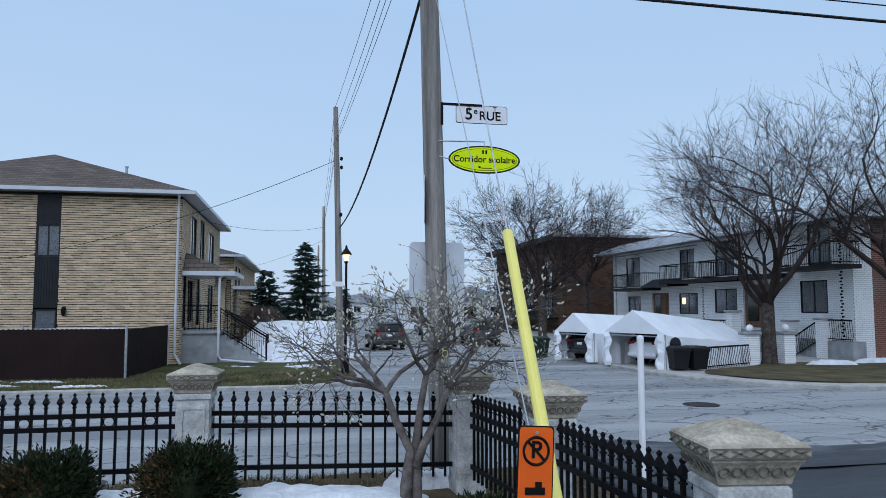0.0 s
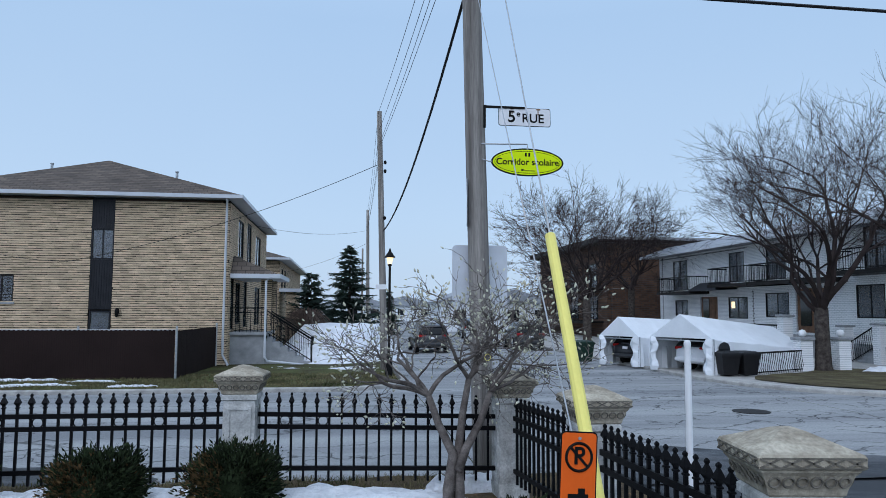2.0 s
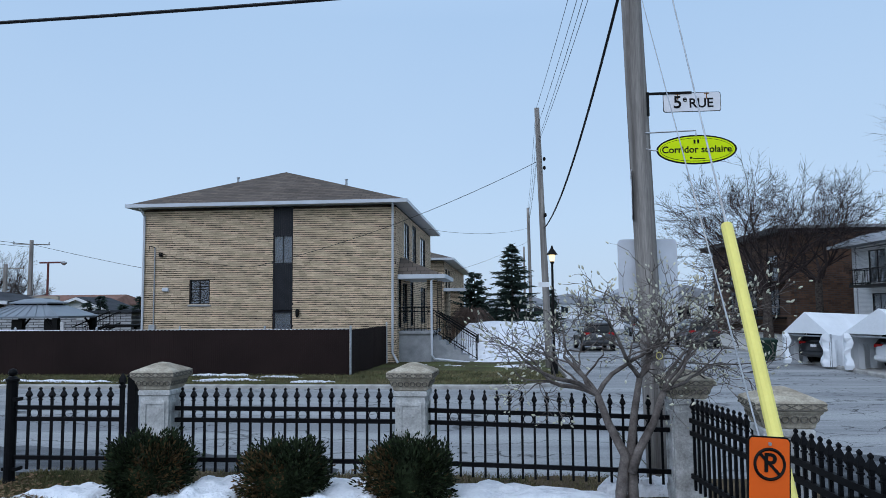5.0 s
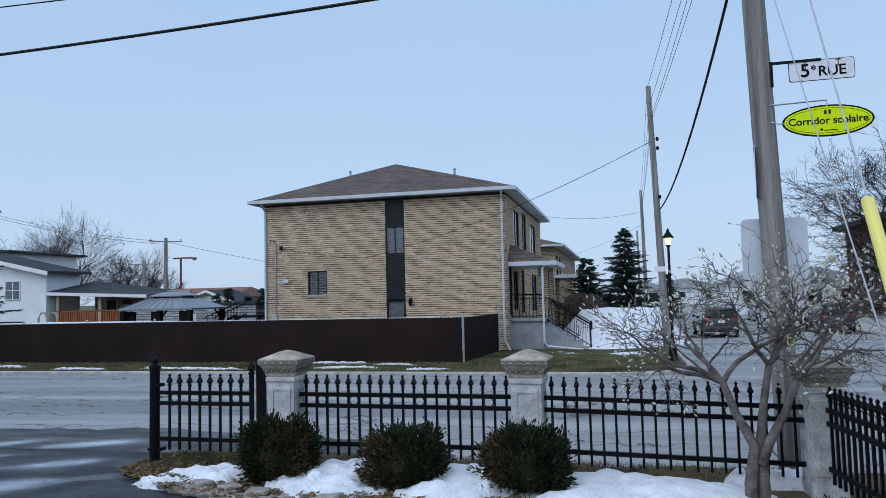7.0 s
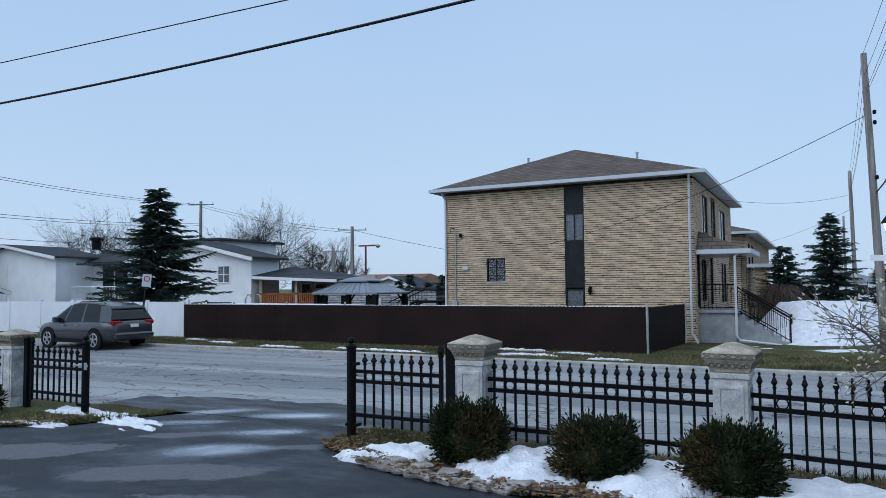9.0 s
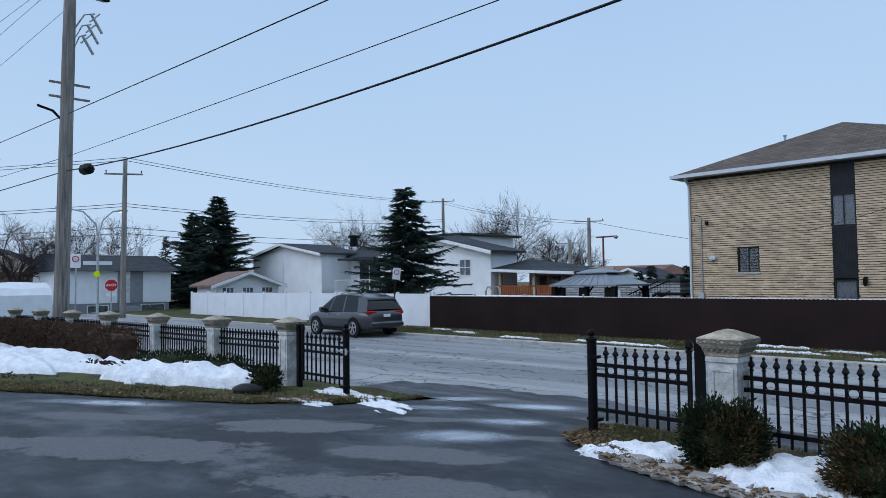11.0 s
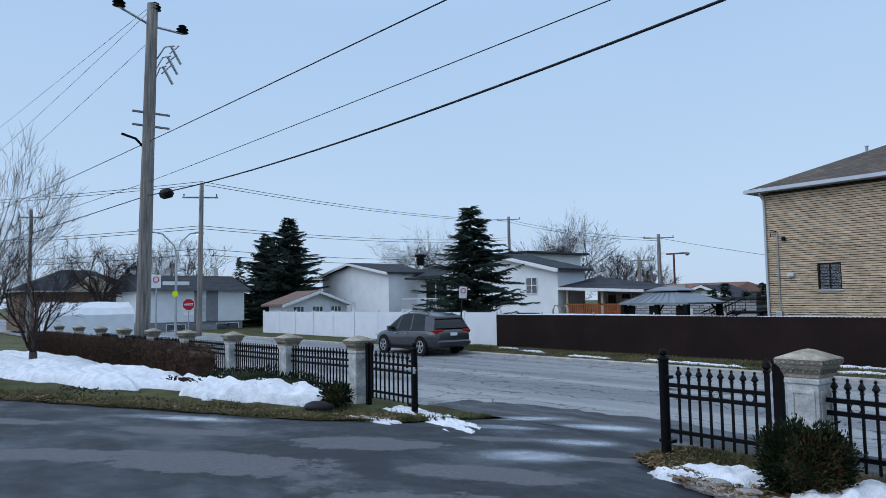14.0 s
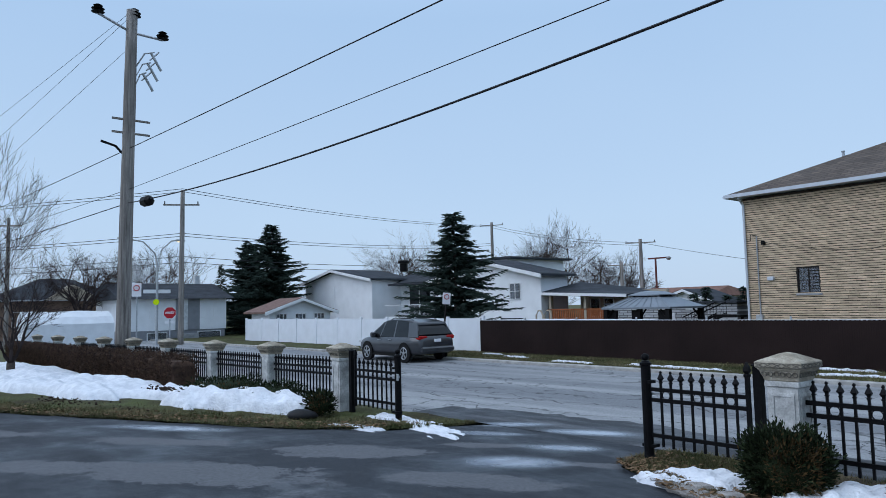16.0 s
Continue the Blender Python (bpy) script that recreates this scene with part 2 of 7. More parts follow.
    def most(a, b):
        mo = n.new("ShaderNodeMath")
        mo.operation = "MAXIMUM"
        for k, q in enumerate((a, b)):
            if isinstance(q, float):
                mo.inputs[k].default_value = q
            else:
                l.new(q, mo.inputs[k])
        return mo.outputs[0]

    edge = n.new("ShaderNodeTexNoise")
    edge.inputs["Scale"].default_value, edge.inputs["Detail"].default_value, edge.inputs["Roughness"].default_value = 1.5, 12.0, 0.80
    l.new(tc.outputs["Object"], edge.inputs["Vector"])
    colour, pale = ck.outputs[0], 0.0
    for px, py, rx, ry, yaw in worn:
        pale = most(pale, spot(px, py, rx, ry, yaw, 0.88, 1.0, 3.6))
    if worn:
        pm = n.new("ShaderNodeMixRGB")
        pm.inputs[2].default_value = (*[c * 0.85 for c in light], 1)
        l.new(pale, pm.inputs[0])
        l.new(colour, pm.inputs[1])
        grit = n.new("ShaderNodeMixRGB")
        grit.blend_type, grit.inputs[0].default_value = "OVERLAY", 0.9
        l.new(pm.outputs[0], grit.inputs[1])
        l.new(n2.outputs["Fac"], grit.inputs[2])
        colour = grit.outputs[0]
    if wet:
        bs.inputs["Specular IOR Level"].default_value = 0.5
        n3 = n.new("ShaderNodeTexNoise")
        n3.inputs["Scale"].default_value, n3.inputs["Detail"].default_value, n3.inputs["Roughness"].default_value = 0.7, 6.0, 0.6
        l.new(mp.outputs[0], n3.inputs["Vector"])
        rr = n.new("ShaderNodeMapRange")
        rr.inputs["From Min"].default_value, rr.inputs["From Max"].default_value = 0.36, 0.56
        rr.inputs["To Min"].default_value, rr.inputs["To Max"].default_value = 0.9 - wet, 0.8
        l.new(n3.outputs["Fac"], rr.inputs["Value"])
        dry = n.new("ShaderNodeMapRange")
        dry.inputs["From Min"].default_value, dry.inputs["From Max"].default_value = mid - sharp, mid + sharp
        dry.inputs["To Min"].default_value, dry.inputs["To Max"].default_value = 0.0, 0.9
        l.new(n1.outputs["Fac"], dry.inputs["Value"])
        damp, pool = most(most(rr.outputs[0], dry.outputs[0]), pale), 0.0
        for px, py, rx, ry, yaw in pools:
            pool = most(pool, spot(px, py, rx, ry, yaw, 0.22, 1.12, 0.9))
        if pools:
            # Towards each pool's middle the base colour is mixed to a pale blue-grey.
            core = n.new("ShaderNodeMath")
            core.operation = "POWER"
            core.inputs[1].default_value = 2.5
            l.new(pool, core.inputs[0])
            pale_core = n.new("ShaderNodeMixRGB")
            pale_core.inputs[2].default_value = (0.30, 0.345, 0.41, 1)
            l.new(core.outputs[0], pale_core.inputs[0])
            l.new(colour, pale_core.inputs[1])
            colour = pale_core.outputs[0]
            for socket, start, stop in ((bs.inputs["Roughness"], damp, 0.10), (bump.inputs["Strength"], 0.35, 0.0)):
                mr = n.new("ShaderNodeMix")
                l.new(pool, mr.inputs[0])
                if isinstance(start, float):
                    mr.inputs[2].default_value = start
                else:
                    l.new(start, mr.inputs[2])
                mr.inputs[3].default_value = stop
                l.new(mr.outputs[0], socket)
        else:
            l.new(damp, bs.inputs["Roughness"])
    l.new(colour, bs.inputs["Base Color"])
    return m


BLACK = mat("black_painted_iron", (0.004, 0.004, 0.0048), 0.3, 20, 0.5, 0.05, spec=0.10)
CONCRETE = mat("weathered_cast_stone", (0.36, 0.36, 0.345), 0.3, 5, 0.9, 0.7, fine=45, other=(0.62, 0.62, 0.60))
CAPSTONE = mat("weathered_cap_stone", (0.34, 0.29, 0.22), 0.3, 7, 0.92, 0.6, fine=50, other=(0.50, 0.45, 0.36))
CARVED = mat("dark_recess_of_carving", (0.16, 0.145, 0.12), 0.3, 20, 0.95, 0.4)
ROAD = asphalt_mat("worn_grey_street_asphalt", (0.20, 0.208, 0.218), (0.335, 0.342, 0.345), 0.75, streak=(0.10, 2.6, 1.0), sharp=0.10, lines=True)
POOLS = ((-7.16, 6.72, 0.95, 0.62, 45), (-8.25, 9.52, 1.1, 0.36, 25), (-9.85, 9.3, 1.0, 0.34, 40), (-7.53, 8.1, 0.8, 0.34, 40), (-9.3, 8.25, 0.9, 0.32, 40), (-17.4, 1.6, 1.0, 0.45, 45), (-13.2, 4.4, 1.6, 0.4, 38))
WORN = ((-9.2, 5.5, 1.05, 0.50, 42), (-11.7, 3.8, 1.25, 0.34, 40), (-9.0, 3.3, 1.5, 0.62, 40), (-10.5, 1.9, 1.1, 0.45, 42), (-6.6, 5.5, 1.1, 0.42, 30), (-5.6, 4.3, 1.3, 0.6, 35), (-8.4, 7.35, 0.7, 0.22, 40), (-14.2, 2.0, 1.2, 0.34, 42), (-6.2, 7.5, 0.7, 0.2, 35), (-12.4, 0.6, 1.2, 0.4, 45))
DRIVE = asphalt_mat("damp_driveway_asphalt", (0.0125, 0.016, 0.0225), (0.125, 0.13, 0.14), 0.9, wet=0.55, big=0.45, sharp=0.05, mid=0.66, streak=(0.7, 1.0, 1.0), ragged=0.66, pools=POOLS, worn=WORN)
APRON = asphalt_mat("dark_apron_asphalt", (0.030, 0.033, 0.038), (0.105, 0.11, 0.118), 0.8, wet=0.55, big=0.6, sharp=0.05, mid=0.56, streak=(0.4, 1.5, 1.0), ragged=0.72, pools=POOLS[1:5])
SOIL = mat("winter_ground", (0.10, 0.085, 0.05), 0.4, 0.6, 0.95, 0.5, fine=25, other=(0.13, 0.14, 0.06))
GRASS = mat("tired_spring_grass", (0.095, 0.072, 0.038), 0.5, 0.9, 0.95, 0.9, fine=30, other=(0.085, 0.10, 0.034), bdist=0.03)
BLADE = mat("grass_blades", (0.065, 0.082, 0.026), 0.4, 1.0, 0.9, 0, island=0.5, other=(0.20, 0.165, 0.09))
SNOW = mat("old_granular_snow", (0.74, 0.77, 0.82), 0.14, 5, 0.75, 1.0, fine=22, other=(0.86, 0.88, 0.91), bdist=0.035)
KERB = mat("concrete_kerb", (0.36, 0.35, 0.33), 0.25, 4, 0.9, 0.4)
PAVE = mat("concrete_pavement", (0.40, 0.39, 0.37), 0.2, 2, 0.9, 0.3)
GREYWOOD = mat("weathered_pole_wood", (0.20, 0.18, 0.165), 0.35, 5, 0.92, 0.6, fine=60, other=(0.34, 0.315, 0.29))
_n, _l = GREYWOOD.node_tree.nodes, GREYWOOD.node_tree.links
_map = _n.new("ShaderNodeMapping")
_map.inputs["Scale"].default_value = (2.4, 2.4, 0.09)
_l.new(_n["Texture Coordinate"].outputs["Object"], _map.inputs["Vector"])
for _q in [q for q in _n if q.bl_idname == "ShaderNodeTexNoise"]:
    _l.new(_map.outputs[0], _q.inputs["Vector"])
WIRE = mat("cable_sheath", (0.02, 0.02, 0.022), 0.2, 5, 0.6, 0)
STEEL = mat("galvanised_steel", (0.42, 0.44, 0.46), 0.2, 10, 0.45, 0.05, metal=0.7)
WHITE = mat("white_paint", (0.78, 0.79, 0.80), 0.06, 3, 0.5, 0.08)
WHITEV = mat("white_vinyl_siding", (0.74, 0.77, 0.81), 0.05, 1.5, 0.45, 0.05)
DARKTRIM = mat("dark_brown_trim", (0.014, 0.0115, 0.0105), 0.2, 6, 0.5, 0.1)
BLACKPANEL = mat("black_ribbed_panel", (0.018, 0.019, 0.023), 0.2, 3, 0.45, 0.1)
GLASS = mat("window_glass", (0.012, 0.014, 0.017), 0.3, 1.5, 0.06, 0, spec=0.5)
CURTAIN = mat("pale_curtain", (0.55, 0.57, 0.58), 0.2, 4, 0.9, 0.2)
ORANGE = mat("orange_sign_face", (0.85, 0.13, 0.015), 0.05, 6, 0.4, 0.03)
YELLOW = mat("yellow_plastic", (0.82, 0.72, 0.20), 0.07, 4, 0.4, 0.06)
LIME = mat("fluorescent_yellow_green", (0.72, 0.90, 0.0), 0.03, 5, 0.4, 0)
SIGNWHITE = mat("sign_enamel_white", (0.80, 0.80, 0.82), 0.06, 8, 0.35, 0.02)
SIGNBLACK = mat("sign_black", (0.008, 0.008, 0.008), 0.1, 8, 0.55, 0, spec=0.1)
RUST = mat("rust_stain", (0.22, 0.10, 0.03), 0.4, 20, 0.9, 0.2)
RED = mat("sign_red", (0.45, 0.02, 0.03), 0.08, 6, 0.4, 0)
BARK = mat("grey_brown_bark", (0.048, 0.038, 0.033), 0.35, 8, 0.95, 0.7, fine=50, other=(0.095, 0.08, 0.07), spec=0.1)
TWIG = mat("bare_twigs", (0.042, 0.032, 0.030), 0.3, 3, 0.95, 0, island=0.3, spec=0.08)
PALEBARK = mat("pale_magnolia_bark", (0.085, 0.070, 0.062), 0.3, 9, 0.9, 0.5, fine=60, other=(0.19, 0.165, 0.15))
BUD = mat("furry_buds", (0.50, 0.49, 0.38), 0.2, 20, 0.9, 0, island=0.3)
NEEDLE = mat("spruce_needles", (0.026, 0.042, 0.033), 0.4, 4, 0.9, 0, island=0.45)
YEW = mat("yew_leaves", (0.017, 0.025, 0.011), 0.35, 5, 0.8, 0, island=0.7, spec=0.1)
YEWDRY = mat("dry_yew_leaves", (0.075, 0.045, 0.018), 0.4, 5, 0.8, 0, island=0.4)
LITTER = mat("dead_leaves", (0.16, 0.10, 0.055), 0.4, 9, 0.9, 0, island=0.5)
STONE = mat("flat_edging_stone", (0.30, 0.28, 0.26), 0.3, 6, 0.9, 0.5, rand=0.25)
CHAIN = mat("dark_brown_privacy_slats", (0.020, 0.012, 0.011), 0.22, 0.7, 0.7, 0.3, fine=30, spec=0.1)


# ---- ground ----
def lerp_rows(x, rows):
    if x <= rows[0][0]:
        return rows[0][1]
    for (a, u), (b, v) in zip(rows, rows[1:]):
        if x <= b:
            return u + (v - u) * (x - a) / (b - a)
    return rows[-1][1]


def clamp(v):
    return max(0.0, min(1.0, v))


def fence_ground(x):
    return lerp_rows(x, [(-46, -0.30), (-30, -0.18), (-17, -0.08), (-11, 0.0), (-5, 0.08), (-1, 0.07), (1.6, 0.0)])


def ground_z(x, y):
    street = -0.16 * clamp((-8 - x) / 14) * clamp((19 - y) / 9) + lerp_rows(y, [(25, 0), (60, 0.0)])
    if y >= 9.2:
        return street
    yard = fence_ground(x) + lerp_rows(x, [(0.0, 0.045), (1.5, 0.023)]) * min(8.3 - y, 12) if y < 8.3 else fence_ground(x)
    return yard if y < 8.3 else yard + (street - yard) * (y - 8.3) / 0.9


def sheet(name, material, xs, lo, hi, lift, step=0.5, label="", category="", kind="structure", rough=0.0, edge=0.0):
    """A surface that lies on the ground between lo(x) and hi(x)."""
    b = Build()
    n = None
    cols = []
    for x in xs:
        ya, yb = lo(x), hi(x)
        if edge:
            yb += edge * noise.noise(Vector((x * 1.7, 3.1, 0))) + 0.5 * edge * noise.noise(Vector((x * 6, 7.7, 0)))
        if n is None:
            n = max(2, min(160, int(abs(yb - ya) / step)))
        col = []
        for k in range(n + 1):
            y = ya + (yb - ya) * k / n
            col.append((x, y, ground_z(x, y) + lift + (rough * noise.noise(Vector((x * 1.3, y * 1.3, 0))) if rough else 0)))
        cols.append(col)
    verts = [p for c in cols for p in c]
    m = n + 1
    faces = [(i * m + k, (i + 1) * m + k, (i + 1) * m + k + 1, i * m + k + 1) for i in range(len(cols) - 1) for k in range(n)]
    b.add(verts, faces)
    return b


def steps(a, b, d):
    n = max(1, int(round((b - a) / d)))
    return [a + (b - a) * i / n for i in range(n + 1)]


def const(v):
    return lambda x: v


far = [-2500, -800, -300, -150, -90]
b = Build()
gx = far + steps(-60, 40, 1.0) + [60, 90, 150, 300, 800, 2500]
gy = [-2500, -600, -150, -60, -30] + steps(-14, 30, 0.5) + [36, 45, 60, 90, 150, 300, 800, 2500]
b.add([(x, y, ground_z(x, y) - 0.05) for x in gx for y in gy],
      [(i * len(gy) + j, (i + 1) * len(gy) + j, (i + 1) * len(gy) + j + 1, i * len(gy) + j + 1) for i in range(len(gx) - 1) for j in range(len(gy) - 1)])
solid("ground", b, SOIL, "brown and green winter ground to the horizon", "ground", kind="structure")


def far_kerb(x):
    if x < -0.6:
        return 18.72
    if x < 1.55:
        return 18.72 + 2.4 * (1 - math.sqrt(max(0, 1 - ((x + 0.6) / 2.15) ** 2)))
    if x < 10.35:
        return 170.0
    if x < 14.5:
        return 15.75 + 5.5 * (1 - math.sqrt(max(0, 1 - ((14.5 - x) / 4.15) ** 2)))
    return 15.75


b = Build()
for xs in ([-400, -200, -120, -80] + steps(-60, 1.54, 0.7), steps(1.56, 10.34, 0.8), steps(10.36, 16, 0.3) + [20, 30, 50, 90, 200, 400]):
    s = sheet("road", ROAD, xs, const(9.15), far_kerb, 0.0, 0.9)
    b.add(s.v, s.f)
solid("road", b, ROAD, "cracked pale grey asphalt street at a junction", "road", kind="structure")


def kerb_strip(pts, width=0.15, height=0.11):
    """A concrete kerb along points on the ground."""
    k = Build()
    rings = []
    for i, p in enumerate(pts):
        d = (Vector(pts[min(i + 1, len(pts) - 1)]) - Vector(pts[max(i - 1, 0)])).normalized()
        nrm = Vector((-d.y, d.x))
        g = ground_z(*p)
        a, c = Vector(p), Vector(p) + nrm * width
        rings.append([(a.x, a.y, g - 0.06), (c.x, c.y, g - 0.06), (c.x, c.y, g + height), (a.x + nrm.x * 0.03, a.y + nrm.y * 0.03, g + height), (a.x, a.y, g + height - 0.03)])
    return k.loft(rings)


left_edge = [(x, far_kerb(x)) for x in steps(-70, -1, 2.0) + steps(-0.6, 1.54, 0.15)] + [(1.56, y) for y in steps(21.4, 120, 5)]
solid("kerb", kerb_strip(left_edge), KERB, "worn concrete kerb along the grass verge", "kerb", kind="structure")
right_edge = [(10.35, y) for y in steps(120, 22, 5)] + [(x, far_kerb(x)) for x in steps(10.38, 14.5, 0.3)] + [(x, 15.75) for x in steps(15, 60, 3)]
solid("kerb", kerb_strip(right_edge), KERB, "low concrete kerb in front of the pavement", "kerb", kind="structure")

b = sheet("lawn", GRASS, [-80] + steps(-60, 1.3, 0.5), lambda x: far_kerb(x) + 0.12, const(26.4), 0.085, 0.35, rough=0.03)
solid("lawn_verge", b, GRASS, "patchy grass verge beside the street", "lawn", kind="structure")
b = sheet("lawn_back", GRASS, [-120] + steps(-60, 1.5, 1.5), const(26.3), const(120), 0.075, 2.5, rough=0.03)
solid("lawn_back", b, GRASS, "grass round the houses", "lawn", kind="structure")
b = sheet("pavement", PAVE, steps(10.5, 14.5, 0.25) + [20, 30, 60], lambda x: far_kerb(x) + 0.14, const(23.4), 0.07, 0.8)
solid("pavement", b, PAVE, "pale concrete pavement and parking pads", "pavement", kind="structure")
b = sheet("pavement_back", PAVE, [10.5, 15, 20, 22], const(23.4), const(60), 0.07, 4)
solid("pavement_back", b, PAVE, "concrete parking pads under the shelters", "pavement", kind="structure")
b = sheet("lawn_right", GRASS, steps(11.75, 40, 0.35), lambda x: lerp_rows(x, [(11.75, 19.6), (12.2, 18.2), (13.3, 17.0), (14.8, 16.5), (40, 16.4)]), lambda x: lerp_rows(x, [(11.75, 19.9), (12.4, 20.9), (14.8, 22.0), (16, 22.9), (40, 22.9)]), 0.10, 0.4, rough=0.04, edge=0.2)
solid("lawn_right", b, mat("trodden_brown_lawn", (0.10, 0.075, 0.045), 0.4, 1.5, 0.95, 0.8, fine=40, other=(0.13, 0.115, 0.06), bdist=0.03), "brown worn lawn under the big tree", "lawn", kind="structure")


def drive_edge(x):
    return lerp_rows(x, [(-40, -10.5), (-18.3, 2.1), (-11.6, 6.1), (-10.6, 7.2), (-10.1, 9.25), (-6.5, 9.25), (-6.2, 7.6), (-4.9, 6.75), (-3.9, 6.42), (-2, 6.35), (3, 6.3), (5, 6.0)])


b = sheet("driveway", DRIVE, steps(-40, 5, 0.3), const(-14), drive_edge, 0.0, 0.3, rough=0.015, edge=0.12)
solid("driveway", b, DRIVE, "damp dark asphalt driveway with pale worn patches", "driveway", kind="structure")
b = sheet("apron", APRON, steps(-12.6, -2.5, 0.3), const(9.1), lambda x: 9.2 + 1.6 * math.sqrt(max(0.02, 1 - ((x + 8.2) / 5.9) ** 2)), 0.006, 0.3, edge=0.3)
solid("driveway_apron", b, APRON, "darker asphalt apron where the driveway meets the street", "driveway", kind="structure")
b = sheet("yard_lawn", GRASS, steps(-40, -10.4, 0.3), lambda x: drive_edge(x) + 0.03, lambda x: 9.1, 0.02, 0.3, rough=0.05)
solid("yard_lawn", b, GRASS, "patchy yellow-green lawn inside the fence", "lawn", kind="structure")
b = sheet("planting_bed", SOIL, steps(-6.3, 3.2, 0.25), lambda x: drive_edge(x) + 0.03, lambda x: 9.1, 0.03, 0.3, rough=0.05)
solid("planting_bed", b, mat("leaf_mould", (0.075, 0.055, 0.035), 0.45, 3, 0.95, 0.8, fine=35, other=(0.14, 0.10, 0.055), bdist=0.03), "planting bed with dead leaves and dry grass", "planting bed", kind="structure")
b = sheet("dirt_shoulder", APRON, steps(1.9, 30, 0.6), const(-10), const(9.1), -0.02, 0.5, rough=0.03)
solid("gravel_shoulder", b, APRON, "dark broken asphalt beside the side fence", "road shoulder", kind="structure")
b = sheet("pothole", APRON, steps(3.2, 16, 0.4), const(8.5), lambda x: 10.4 + 0.8 * math.sin(x * 0.6), 0.006, 0.3, edge=0.5)
solid("broken_asphalt", b, APRON, "dark patched and broken asphalt at the street edge", "road patch", kind="structure")


# ---- fence, pillars and gates ----
def pillar_kind():
    root = thing("stone_pillar", pose(0, 0, 0), "weathered cast stone fence pillar with a carved cap", "pillar", "fence pillars")
    b = Build()
    b.square([(0.172, -0.1), (0.172, 0.16), (0.17, 0.18), (0.165, 0.20), (0.165, 1.06), (0.185, 1.075), (0.185, 1.115), (0.17, 1.13)])
    part("shaft", b, CONCRETE, root)
    for k in range(4):
        r = pose(0, 0, 0, 0, 0, 90 * k)
        b = Build()
        for x0, x1, z0, z1 in ((-0.125, -0.095, 0.26, 1.0), (0.095, 0.125, 0.26, 1.0), (-0.095, 0.095, 0.97, 1.0), (-0.095, 0.095, 0.26, 0.29)):
            b.box(x0, -0.177, z0, x1, -0.16, z1, r)
        part("panel_moulding", b, CONCRETE, root)
    b = Build()
    b.square([(0.17, 1.128), (0.185, 1.14), (0.19, 1.165), (0.215, 1.235), (0.232, 1.255), (0.232, 1.268)])
    part("frieze", b, CAPSTONE, root)
    b = Build()
    b.square([(0.24, 1.266), (0.25, 1.274), (0.252, 1.325), (0.244, 1.338), (0.06, 1.418), (0.0, 1.432)])
    part("cap", b, CAPSTONE, root)
    # Raised rings and bars in a dark tone draw the carving's recesses.
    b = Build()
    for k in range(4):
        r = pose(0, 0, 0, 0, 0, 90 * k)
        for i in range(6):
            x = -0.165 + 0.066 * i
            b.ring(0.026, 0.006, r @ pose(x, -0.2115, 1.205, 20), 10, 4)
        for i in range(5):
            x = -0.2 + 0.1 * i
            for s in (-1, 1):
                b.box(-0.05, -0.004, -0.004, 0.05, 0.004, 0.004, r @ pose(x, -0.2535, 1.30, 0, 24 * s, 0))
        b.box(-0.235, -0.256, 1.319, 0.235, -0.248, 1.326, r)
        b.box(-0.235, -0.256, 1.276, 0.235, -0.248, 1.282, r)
    part("carving", b, CARVED, root, "dark carved ornament")
    return root


def picket_mesh():
    b = Build()
    a = 0.0125
    b.square([(a, 0.20), (a, 0.985), (0.019, 0.99), (0.019, 1.0), (a, 1.005), (0.014, 1.02), (0.030, 1.045), (0.020, 1.075), (0.008, 1.105), (0.013, 1.115), (0.013, 1.127), (0.003, 1.142)])
    return b.mesh("picket", BLACK)


PICKET = picket_mesh()
RING = Build().ring(0.052, 0.0065, pose(0, 0, 0)).mesh("scroll_ring", BLACK, True)


def fence_panel(p, q, count, label="black iron fence panel with spear pickets between stone pillars", rings=True):
    """A panel from p to q on the ground, pickets evenly between the pillars."""
    p, q = Vector((*p, ground_z(*p))), Vector((*q, ground_z(*q)))
    d = q - p
    yaw = math.degrees(math.atan2(d.y, d.x))
    length = math.hypot(d.x, d.y)
    slope = d.z / length
    root = thing("fence_panel", pose(p.x, p.y, p.z, 0, 0, yaw), label, "fence panel", "iron fence panels")
    a, e = 0.17, length - 0.17
    for z, name in ((0.905, "top_rail"), (0.775, "middle_rail"), (0.335, "bottom_rail")):
        b = Build()
        b.add([(x, y, z + slope * x + w) for x in (a, e) for y, w in ((-0.019, -0.024), (0.019, -0.024), (0.019, 0.024), (-0.019, 0.024))],
              [(0, 1, 2, 3), (7, 6, 5, 4), (0, 4, 5, 1), (1, 5, 6, 2), (2, 6, 7, 3), (3, 7, 4, 0)])
        part(name, b, BLACK, root)
    gap = (e - a) / (count + 0.2)
    for i in range(count):
        x = a + gap * (i + 0.6)
        part("picket", PICKET, BLACK, root, at=pose(x, 0, slope * x))
        if rings and i % 3 == 1 and i < count - 1:
            x += gap / 2
            part("scroll_ring", RING, BLACK, root, at=pose(x, 0, slope * x + 0.84))
    return root


